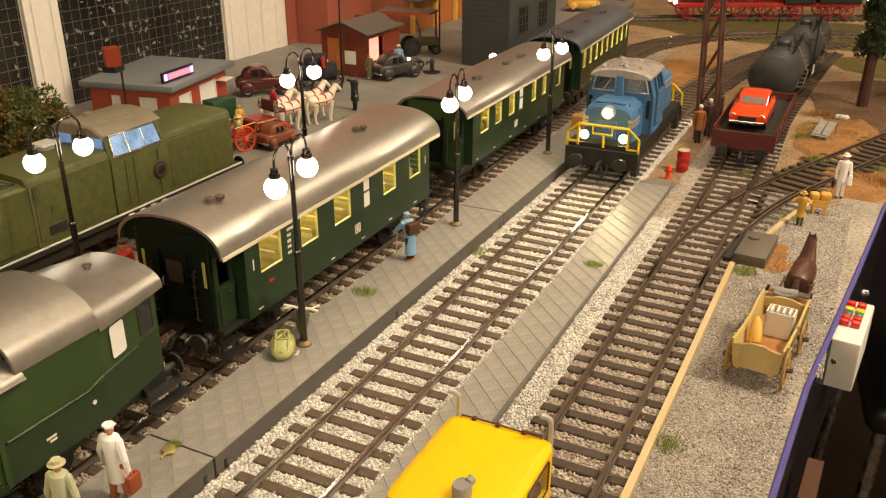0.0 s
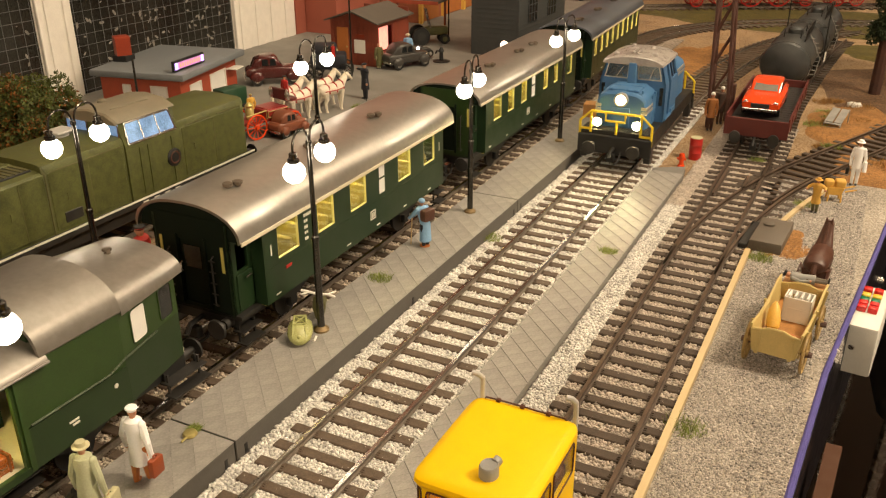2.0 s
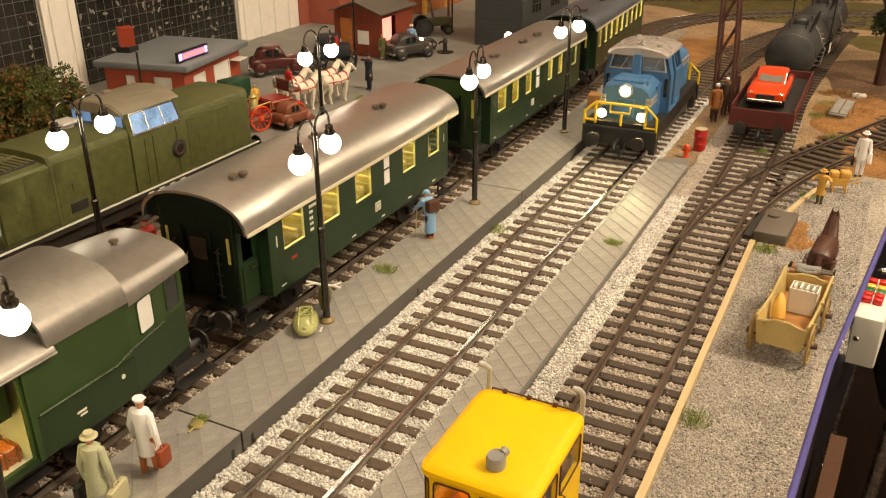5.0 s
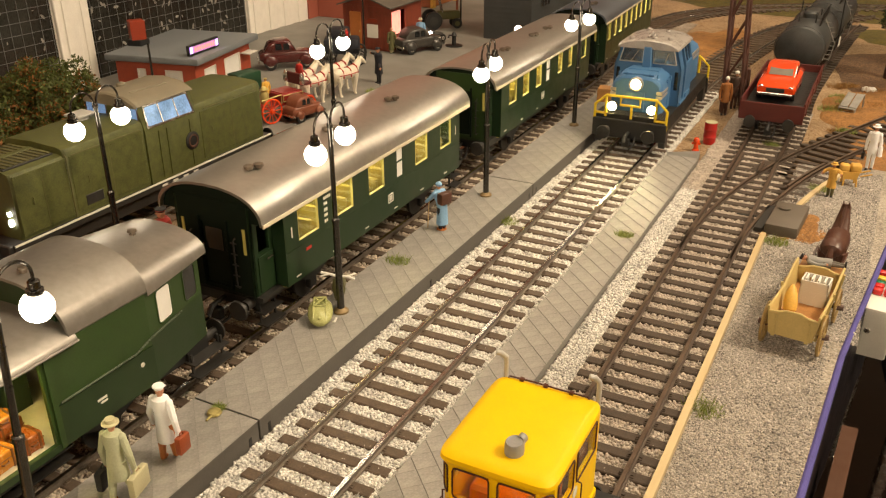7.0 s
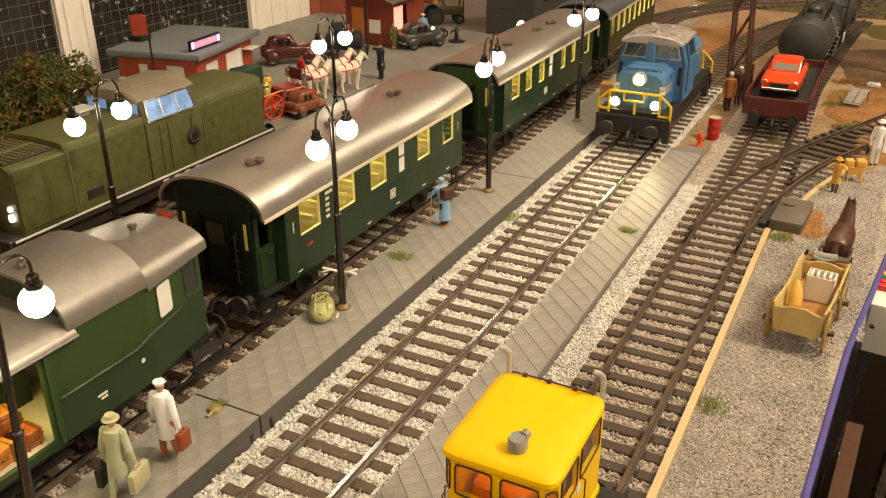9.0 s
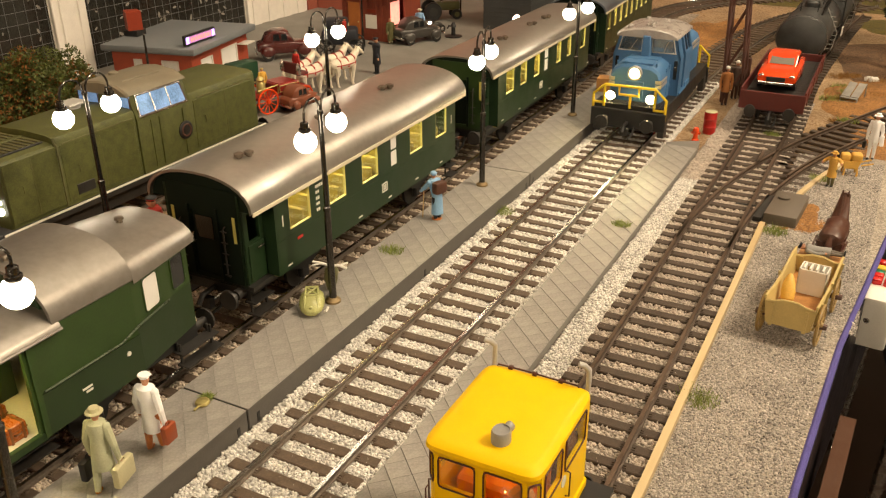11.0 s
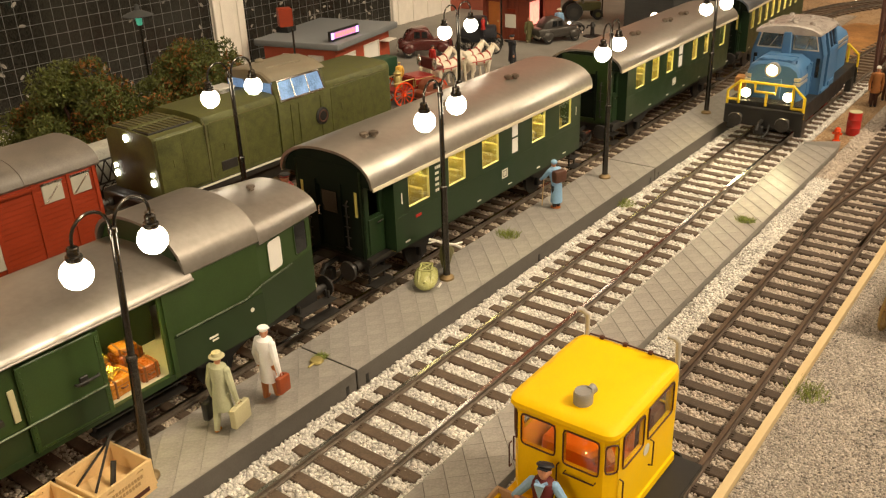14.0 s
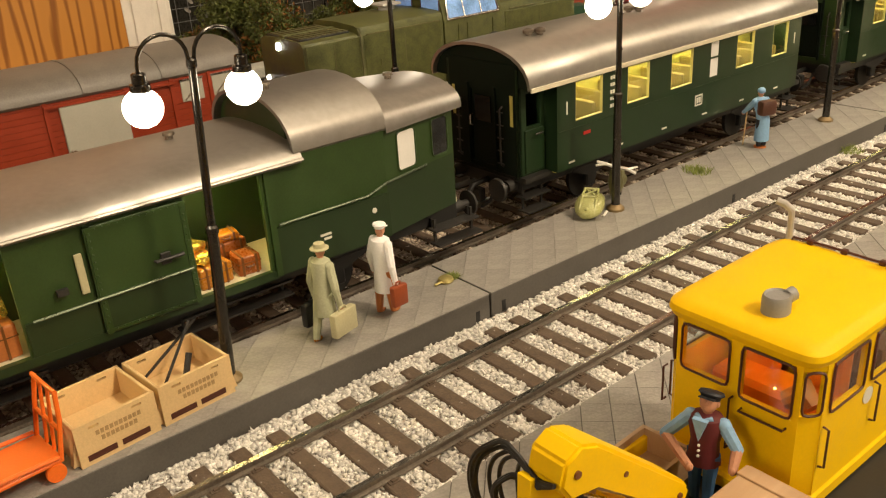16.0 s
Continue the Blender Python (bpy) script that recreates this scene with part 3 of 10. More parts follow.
blob("earth_patch", -33, 168, 7, 22, -0.05, M_OCHRE, "ochre earth bank between the tracks", 1)
blob("earth_patch", -3, 136, 6, 12, 0.08, M_OCHRE, "rust-brown earth under the fir tree", 2)
blob("earth_patch", -6.6, 86, 3.2, 6, 0.05, M_OCHRE, "ochre earth round the point motor", 3)
blob("earth_patch", 0.5, 114, 4, 9, -0.0, M_OCHRE, "ochre earth near the board edge", 4)
# brown soil patch, also painted dark for the shade on this ground
blob("earth_patch", 5.0, 160, 12.5, 24, 0.0, M_SOIL, "brown forest soil below the firs, darkened for their shade", 8)
blob("meadow", 0, 192, 9, 9, 0.0, M_GRASSFLOOR, "yellow-green meadow flock", 5)
blob("meadow", -8, 226, 62, 17, -0.12, M_GRASSFLOOR, "yellow-green meadow flock", 6)


class Path:
    """A smooth level line through points, walked by its length."""
    def __init__(self, pts, step=0.5):
        pts = [Vector((*p, 0)) for p in pts]
        ext = [pts[0] * 2 - pts[1]] + pts + [pts[-1] * 2 - pts[-2]]
        self.p = []
        for i in range(1, len(ext) - 2):
            a, b, c, d = ext[i - 1:i + 3]
            n = max(2, int((c - b).length / step))
            for k in range(n):
                t = k / n
                self.p.append(0.5 * (2 * b + (c - a) * t + (2 * a - 5 * b + 4 * c - d) * t * t + (3 * b - a - 3 * c + d) * t ** 3))
        self.p.append(pts[-1])
        self.s = [0.0]
        for a, b in zip(self.p, self.p[1:]):
            self.s.append(self.s[-1] + (b - a).length)

    def get(self, s):
        s = min(max(s, 0), self.s[-1] - 1e-6)
        i = int(np.searchsorted(self.s, s, "right")) - 1
        a, b = self.p[i], self.p[i + 1]
        d = (b - a).normalized()
        return a + d * (s - self.s[i]), d

    def at_y(self, y):
        i = min(range(len(self.p)), key=lambda k: abs(self.p[k].y - y))
        return self.s[i]


RAIL = [(-0.27, 0.08), (0.27, 0.08), (0.25, 0.16), (0.07, 0.2), (0.07, 0.36), (0.14, 0.39), (0.14, 0.5), (-0.14, 0.5), (-0.14, 0.39), (-0.07, 0.36), (-0.07, 0.2), (-0.25, 0.16)]


def rail_part(name, path, off, s0, s1, parent, step=1.5, dz=0.0, top=None, side_mat=None):
    bm = B()
    rings = []
    s = s0
    while True:
        p, d = path.get(s)
        side = Vector((d.y, -d.x, 0))
        rings.append([bm.verts.new(p + side * (off + u) + Vector((0, 0, v + dz))) for u, v in RAIL])
        if s >= s1:
            break
        s = min(s + step, s1)
    n = len(RAIL)
    for a, b in zip(rings, rings[1:]):
        for k in range(n):
            bm.faces.new((a[k], a[(k + 1) % n], b[(k + 1) % n], b[k])).material_index = 1 if k == 6 else 0
    for ring in (rings[0], rings[-1]):
        bm.faces.new(ring)
    return part(name, bm, [side_mat or M_RAILSIDE, top or M_RAILTOP], parent)


def sleeper_mesh(length, material, width=0.86):
    bm = B()
    box(bm, -length / 2, length / 2, -width / 2, width / 2, -0.3, 0.08, 0.06)
    for s in (-2.4, 2.4):
        box(bm, s - 0.5, s + 0.5, -0.28, 0.28, 0.07, 0.15, 0.03)
        for q in (-0.36, 0.36):
            box(bm, s + q - 0.09, s + q + 0.09, -0.12, 0.12, 0.14, 0.22)
    return to_mesh("sleeper", bm, material)


SLEEPER = sleeper_mesh(8.2, M_SLEEPER)
SLEEPERDARK = sleeper_mesh(8.2, M_SLEEPERDARK)


def track(label, path, s0, s1, pitch=2.02, yref=None, skip=None, long=None, dz=0.0, near=None, top=None, tie=None):
    t = thing("railway_track", label, "track")
    for off in (-2.38, 2.38):
        rail_part("rail", path, off, s0, s1, t, dz=dz, top=top, side_mat=M_RAILDARK if top else None)
    s = s0 + 0.6
    if yref is not None:
        s = path.at_y(yref) - (near or pitch) * int((path.at_y(yref) - s0) / (near or pitch))
    rnd = random.Random(int(s1 * 7))
    while s < s1:
        p, d = path.get(s)
        if not (skip and skip(p)):
            ob = new("sleeper", tie or SLEEPER)
            ob.parent = t
            ob.matrix_basis = Matrix.Translation((p.x * CM, p.y * CM, dz * CM)) @ Matrix.Rotation(math.atan2(d.y, d.x) - math.pi / 2 + rnd.uniform(-0.012, 0.012), 4, "Z")
            if long:
                w = long(p)
                if w:
                    ob.scale = (w[0] / 8.2, 1, 1)
                    ob.location.x = (p.x + w[1]) * CM
        s += near if near and s < path.at_y(yref) - 0.5 else pitch
    return t


P1 = Path([(-43.4, -40), (-43.7, 10), (-44.1, 45), (-44.4, 75), (-44.7, 100), (-45.1, 130), (-46.5, 162), (-46.8, 180), (-43.5, 196), (-35, 209), (-22, 219), (-5, 226), (20, 230), (55, 231)])
P2 = Path([(-28.1, -40), (-28.1, 20), (-28.1, 90), (-28.0, 130), (-26.6, 155), (-23.0, 182), (-16, 203), (-5, 218)])
P3 = Path([(-13.2, -40), (-13.2, 20), (-13.2, 80), (-13.2, 106), (-13.4, 122), (-13.9, 140), (-13.0, 165), (-11.7, 188), (-10.0, 204)])
P0 = Path([(-67.05, -60), (-67.05, 20), (-67.05, 90)])
# the branch: radius 100 from y 73.6, straight after 23 degrees
BR = [(-13.2, 73.6)] + [(-13.2 + 100 * (1 - math.cos(radians(a))), 73.6 + 100 * math.sin(radians(a))) for a in (4, 8, 12, 16, 20, 23)]
x, y = BR[-1]
BR += [(x + 12 * k * math.sin(radians(23)), y + 12 * k * math.cos(radians(23))) for k in (1, 2, 3, 4)]
PB = Path(BR)


def branch_x(y):
    p, d = PB.get(PB.at_y(y))
    return p.x


def long_ties(p):
    if 76 < p.y < 101:
        x1 = branch_x(p.y) + 4.1
        return (x1 + 17.3, (x1 - 17.3) / 2 + 13.2)
    return None


track("brown model railway track under the green passenger train", P1, P1.at_y(-30), P1.s[-1] - 2, 1.93, 61.7)
track("brown sleepered model track with shiny rails in pale ballast", P2, P2.at_y(-25), P2.s[-1] - 4, 2.022, 38.62, near=1.945)
track("brown model track along the pine edging strip", P3, P3.at_y(-25), P3.s[-1] - 2, 1.93, 54.9, long=long_ties, top=M_RAILBROWN, tie=SLEEPERDARK)
track("brown branch track curving off at the points", PB, 1.0, PB.s[-1] - 1, skip=lambda p: p.y < 101, top=M_RAILBROWN, tie=SLEEPERDARK)
track("model track behind the platform train under boxcar and olive diesel", P0, 2, P0.s[-1] - 4, dz=0.9)

# point blades, check rails
t = thing("point_rails", "check rails and frog of the points", "track part")
for off, y0, y1, pth in ((-1.9, 96, 106, P3), (1.9, 97, 107, PB), (0.9, 99, 104, P3)):
    rail_part("check_rail", pth, off, pth.at_y(y0), pth.at_y(y1), t, top=M_RAILBROWN, side_mat=M_RAILDARK)


def stones(name, regions, size, n, seed, material, label, avoid=(), z0=-0.14, zj=0.07):
    """Loose stones, six-cornered, scattered over level rectangles (x0, x1, y0, y1); avoid holds paths whose rails stay clear."""
    rng = np.random.default_rng(seed)
    area = np.array([(r[1] - r[0]) * (r[3] - r[2]) for r in regions])
    cnt = (n * area / area.sum()).astype(int)
    P = np.concatenate([np.stack([rng.uniform(r[0], r[1], c), rng.uniform(r[2], r[3], c)], 1) for r, c in zip(regions, cnt)])
    for x0, x1 in avoid:
        P = P[~((P[:, 0] > x0) & (P[:, 0] < x1))]
    m = len(P)
    base = np.array([(1, 0, 0), (0, 1, 0), (-1, 0, 0), (0, -1, 0), (0, 0, 1), (0, 0, -1)], float)
    V = base[None] * rng.uniform(0.6, 1.35, (m, 6, 1)) * rng.uniform(0.5, 1.5, (m, 1, 3))
    a = rng.uniform(0, 6.283, m)
    b = rng.uniform(-0.7, 0.7, m)
    ca, sa, cb, sb = np.cos(a)[:, None], np.sin(a)[:, None], np.cos(b)[:, None], np.sin(b)[:, None]
    x, y, z = V[..., 0], V[..., 1], V[..., 2]
    x, z = x * cb - z * sb, x * sb + z * cb
    x, y = x * ca - y * sa, x * sa + y * ca
    sc = size * rng.uniform(0.7, 1.35, (m, 1))
    W = np.stack([x * sc + P[:, :1], y * sc + P[:, 1:2], z * sc * 0.75 + z0 + rng.uniform(-zj, zj, (m, 1))], 2).reshape(-1, 3) * CM
    F0 = np.array([(0, 1, 4), (1, 2, 4), (2, 3, 4), (3, 0, 4), (1, 0, 5), (2, 1, 5), (3, 2, 5), (0, 3, 5)])
    F = (F0[None] + 6 * np.arange(m)[:, None, None]).reshape(-1, 3)
    me = bpy.data.meshes.new(name)
    me.vertices.add(len(W))
    me.vertices.foreach_set("co", W.ravel())
    me.loops.add(F.size)
    me.loops.foreach_set("vertex_index", F.ravel())
    me.polygons.add(len(F))
    me.polygons.foreach_set("loop_start", np.arange(0, F.size, 3))
    me.update(calc_edges=True)
    me.materials.append(material)
    return tagged(new(name, me), label, "ballast" if "ballast" in name else "gravel", kind="stuff")


bm = B()
box(bm, -33.35, -23.35, -30, 140, -0.315, -0.2)
box(bm, -19.45, -9.35, -30, 130, -0.315, -0.2)
solid("ballast_bed", bm, M_BALLAST, "pale crushed-stone trackbed", "trackbed", kind="structure")
bm = B()
box(bm, -51, -38.9, -30, 190, -0.315, -0.2)
solid("ballast_bed", bm, M_TRACKGRIT, "grimy brown trackbed below the passenger train", "trackbed", kind="structure")
stones("ballast", [(-33.3, -23.4, 8, 64)], 0.135, 42000, 11, M_STONE, "pale grey and white crushed ballast stones")
stones("ballast", [(-33.3, -23.4, 64, 135)], 0.15, 36000, 12, M_STONE, "pale grey and white crushed ballast stones")
stones("ballast", [(-19.4, -17.3, 12, 92)], 0.12, 13000, 18, M_STONE, "pale grey ballast stones beside the low platform")
stones("ballast", [(-17.3, -9.4, 12, 92), (-19.4, -9.4, 92, 128)], 0.135, 52000, 13, M_TANSTONE, "pale crushed ballast stones between dark sleepers")
stones("ballast", [(-51, -38.9, -10, 120)], 0.14, 40000, 14, M_OLDSTONE, "weathered ballast stones along the train")
stones("gravel", [(-8.6, -1.2, 35, 64), (-8.6, 0.8, 64, 106)], 0.065, 80000, 15, M_GRAVEL_STONE, "fine mixed grey gravel grains", z0=0.0, zj=0.02)
stones("gravel", [(-8.6, -0.9, 35, 64), (-8.6, 0.6, 64, 106)], 0.115, 5000, 16, M_GRAVEL_STONE, "coarser grey gravel chips", z0=0.0, zj=0.02)

# ---- platforms with diagonal paving ----
def clip_poly(poly, x0, x1, y0, y1):
    """A polygon cut to a rectangle."""
    for ax, lim, keep in ((0, x0, 1), (0, x1, -1), (1, y0, 1), (1, y1, -1)):
        out = []
        for p, q in zip(poly, poly[1:] + poly[:1]):
            dp, dq = keep * (p[ax] - lim), keep * (q[ax] - lim)
            if dp >= 0:
                out.append(p)
            if (dp >= 0) != (dq >= 0):
                t = dp / (dp - dq)
                out.append((p[0] + (q[0] - p[0]) * t, p[1] + (q[1] - p[1]) * t))
        poly = out
        if not poly:
            return []
    return poly


def paving(parent, x0, x1, y0, y1, z, size, gap, material, thick=0.05, edge=0.0):
    """Square slabs laid diagonally, cut at the borders; whole slabs share one mesh."""
    h = size - gap
    whole = None
    n = int((x1 - x0 + y1 - y0) / size) + 3
    s2 = math.sqrt(0.5)
    for i in range(-n, n):
        for j in range(-n, n):
            cx, cy = x0 + (i - j) * size * s2, y0 + (i + j) * size * s2
            r = h * s2
            h1, h2 = h / 2, (size - gap * 0.3) / 2
            if cx < x0 - r or cx > x1 + r or cy < y0 - r or cy > y1 + r:
                continue
            dia = [(cx + (a * h1 - b * h2) * s2, cy + (a * h1 + b * h2) * s2) for a, b in ((-1, 1), (-1, -1), (1, -1), (1, 1))]
            inside = x0 + edge <= cx - r and cx + r <= x1 - edge and y0 <= cy - r and cy + r <= y1
            if inside and whole is not None:
                ob = new("paving_slab", whole)
                ob.parent = parent
                ob.location = (cx * CM, cy * CM, z * CM)
                continue
            poly = dia if inside else clip_poly(dia, x0 + edge, x1 - edge, y0 + gap, y1 - gap)
            if len(poly) < 3:
                continue
            ar = abs(sum(p[0] * q[1] - q[0] * p[1] for p, q in zip(poly, poly[1:] + poly[:1]))) / 2
            if ar < 0.05:
                continue
            bm = B()
            prism(bm, [(p[0] - cx, p[1] - cy) for p in poly], "z", 0, thick)
            me = to_mesh("paving_slab", bm, material, smooth=False)
            if inside:
                whole = me
            ob = new("paving_slab", me)
            ob.parent = parent
            ob.location = (cx * CM, cy * CM, z * CM)


def platform(label, x0, x1, y0, y1, zt, size, gap, slots):
    p = thing("platform", label, "platform", group="platform sections")
    bm = B()
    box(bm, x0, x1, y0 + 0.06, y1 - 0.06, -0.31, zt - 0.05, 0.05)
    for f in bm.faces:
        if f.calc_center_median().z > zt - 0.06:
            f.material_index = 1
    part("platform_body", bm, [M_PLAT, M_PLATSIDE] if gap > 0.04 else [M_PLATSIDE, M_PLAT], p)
    for y in slots:
        bm = B()
        box(bm, x1 - 0.05, x1 + 0.03, y - 0.14, y + 0.14, -0.1, 0.6)
        part("clip_slot", bm, M_BLACK, p)
    paving(p, x0, x1, y0 + 0.06, y1 - 0.06, zt - 0.05, size, gap, M_SLAB, edge=0.0)
    return p


def slab_material():
    m = mat("paving_grey", (0.283, 0.268, 0.246), 0.5, var=0.2, scale=24, fine=700, bump=0.3)
    nt = m.node_tree
    info = nt.nodes.new("ShaderNodeObjectInfo")
    bs = nt.nodes["Principled BSDF"]
    src = bs.inputs["Base Color"].links[0].from_socket
    rng = nt.nodes.new("ShaderNodeMapRange")
    rng.inputs["To Min"].default_value, rng.inputs["To Max"].default_value = 0.94, 1.06
    mul = nt.nodes.new("ShaderNodeVectorMath")
    mul.operation = "SCALE"
    nt.links.new(info.outputs["Random"], rng.inputs["Value"])
    nt.links.new(src, mul.inputs[0])
    nt.links.new(rng.outputs[0], mul.inputs["Scale"])
    nt.links.new(mul.outputs[0], bs.inputs["Base Color"])
    return m


M_SLAB = slab_material()
for y0_, y1_ in ((-14, 34), (34, 82), (82, 128)):
    platform("long grey platform section with diagonal paving joints", -38.85, -33.4, y0_, y1_, 1.4, 1.38, 0.02, [y0_ + 1, y1_ - 1, y0_ + 24])
platform("low grey paved platform between two tracks", -23.3, -19.5, 2, 101, 0.55, 1.38, 0.05, [])
bm = B()
prism(bm, [(-23.3, 101), (-19.5, 101), (-19.9, 104.0), (-23.5, 101.8)], "z", -0.31, 0.5)
solid("platform_ramp", bm, M_PLAT, "grey end of the low platform", "platform")

# pine edging strips
for pts in ([(-9.22, -30), (-8.72, -30), (-8.72, 82), (-9.22, 82)],):
    bm = B()
    prism(bm, pts, "z", -0.31, 0.5)
    solid("edging_strip", bm, M_PINE, "pale pine strip along the outer track", "strip")
bm = B()
a, c = PB.get(PB.at_y(91)), PB.get(PB.at_y(106))
for q in range(6):
    s0_, s1_ = PB.at_y(91) + q * 2.8, PB.at_y(91) + (q + 1) * 2.8
    (p0, d0), (p1, d1) = PB.get(s0_), PB.get(s1_)
    e0, e1 = Vector((d0.y, -d0.x, 0)), Vector((d1.y, -d1.x, 0))
    poly = [p0 + e0 * 4.4, p0 + e0 * 4.9, p1 + e1 * 4.9, p1 + e1 * 4.4]
    prism(bm, [(v.x, v.y) for v in poly], "z", -0.31, 0.35)
solid("edging_strip", bm, M_PINE, "pale pine strip along the branch track", "strip")


# ---- twin-globe platform lamps ----
def street_lamp(label):
    p = thing("street_lamp", label, "street lamp", at(0, 0, 0), "twin-globe lamps")
    bm = B()
    lathe(bm, [(0.62, 0), (0.62, 0.16), (0.45, 0.3), (0.34, 0.4)], seg=16)
    part("base_plate", bm, M_LAMPFOOT, p)
    bm = B()
    lathe(bm, [(0.3, 0.2), (0.26, 7.8), (0.31, 7.82), (0.31, 8.1), (0.2, 8.2), (0.175, 15.3), (0.23, 15.35), (0.23, 15.62), (0.12, 15.7)], seg=14)
    for z in (11.0, 13.2):
        tube(bm, [(0.15, 0, z), (0.28, 0, z)], 0.05, 6)
    part("post", bm, M_POST, p)
    for s in (-1, 1):
        bm = B()
        pts = [(0, s * 0.1, 15.0), (0, s * 0.13, 15.55)]
        for k in range(11):
            a = math.pi * k / 10
            pts.append((0, s * (1.3 - 1.15 * math.cos(a)), 15.75 + 1.08 * math.sin(a)))
        pts.append((0, s * 2.45, 15.4))
        tube(bm, pts, 0.088, 10)
        arm = part("arm", bm, M_POST, p)
        bm = B()
        lathe(bm, [(0.40, 14.7), (0.42, 14.74), (0.42, 15.02), (0.30, 15.06), (0.30, 15.42), (0.24, 15.48), (0.1, 15.5)], (0, s * 2.45, 0), 14)
        part("lamp_cap", bm, M_POST, arm)
        bm = B()
        ball(bm, (0, s * 2.45, 14.05), 0.81, u=20, v=14)
        part("globe", bm, M_GLOBE, arm, "lit white opal globe")
    return p


lamp = street_lamp("black twin-arm platform lamp with two lit white globes")
lamp.matrix_world = at(-36.5, 48.5, 1.4, 8)
for x, y, z, turn, tall in ((-36.6, 76.5, 1.4, 9, 0.965), (-36.6, 104.4, 1.4, -8, 0.955), (-57.3, 45.8, 0.9, 1, 1), (-56.1, 77.5, 1.0, -1, 1), (-35.6, -9.5, 1.4, 8, 1)):
    copy_thing(lamp, at(x, y, z, turn) @ Matrix.Diagonal((1, 1, tall, 1)))
# the lamp by the pallet boxes leans a little
copy_thing(lamp, Matrix.Translation(Vector((-35.75, 18.9, 1.4)) * CM) @ Matrix.Rotation(radians(3.2), 4, (-0.76, 0.65, 0)) @ Matrix.Rotation(radians(8), 4, "Z"))

# ---- rolling stock ----
def bogie_wheels(parent, ys, r=1.45, gauge=2.35, mat_=None, z0=0.5, name="wheel"):
    for y in ys:
        for sx in (-1, 1):
            bm = B()
            lathe(bm, [(r * 0.25, -0.28), (r * 0.9, -0.26), (r, -0.2), (r, 0.05), (r + 0.12, 0.08), (r + 0.12, 0.2), (r * 0.3, 0.22)], (sx * gauge, y, z0 + r), 20, "x")
            part(name, bm, mat_ or M_BLACK, parent)


def buffers(parent, y, sy, z=3.35, half=2.75, cx=0.0):
    for sx in (-1, 1):
        bm = B()
        lathe(bm, [(0.42, 0), (0.42, 0.9), (0.28, 0.9), (0.28, 1.5), (0.85, 1.55), (0.8, 1.75), (0.3, 1.8)] if sy > 0 else [(0.3, -1.8), (0.8, -1.75), (0.85, -1.55), (0.28, -1.5), (0.28, -0.9), (0.42, -0.9), (0.42, 0)], (cx + sx * half, y, z), 16, "y")
        part("buffer", bm, M_DARK, parent)
    bm = B()
    tube(bm, [(cx, y, z - 0.2), (cx, y + sy * 1.5, z - 0.3), (cx, y + sy * 2.0, z - 0.9)], 0.22, 8)
    box(bm, cx - 0.5, cx + 0.5, y + sy * 1.0 - 0.3, y + sy * 1.0 + 0.3, z - 1.6, z - 0.6, 0.08)
    tube(bm, [(cx + 0.9, y, z - 0.6), (cx + 0.9, y + sy * 0.7, z - 1.5), (cx + 0.5, y + sy * 1.2, z - 1.9)], 0.13, 6)
    part("coupling", bm, M_BLACK, parent)


def under_gear(parent, y0, y1, axles, half=3.9):
    bm = B()
    for sx in (-1, 1):
        box(bm, sx * 3.3 - 0.15, sx * 3.3 + 0.15, y0, y1, 3.0, 4.0)
    box(bm, -3.2, 3.2, y0, y0 + 0.3, 2.8, 4.0)
    box(bm, -3.2, 3.2, y1 - 0.3, y1, 2.8, 4.0)
    box(bm, -2.0, 2.0, (y0 + y1) / 2 - 4, (y0 + y1) / 2 + 4, 1.9, 3.6, 0.1)
    part("underframe", bm, M_BLACK, parent)
    for y in axles:
        for sx in (-1, 1):
            bm = B()
            box(bm, sx * 3.05 - 0.2, sx * 3.05 + 0.35, y - 0.5, y + 0.5, 1.4, 2.6, 0.1)
            prism(bm, [(y - 2.2, 3.0), (y - 0.6, 2.4), (y + 0.6, 2.4), (y + 2.2, 3.0), (y + 2.0, 3.2), (y - 2.0, 3.2)], "x", sx * 3.3 - 0.2, sx * 3.3 + 0.2)
            part("axle_box", bm, M_BLACK, parent)
    bogie_wheels(parent, axles)


def step_board(parent, x, y0, y1, z):
    bm = B()
    box(bm, min(x, x + 1.0), max(x, x + 1.0), y0, y1, z, z + 0.12)
    for y in (y0 + 0.3, y1 - 0.3):
        box(bm, x + 0.1, x + 0.25, y - 0.08, y + 0.08, z, 3.6)
    part("step_board", bm, M_DARK, parent)


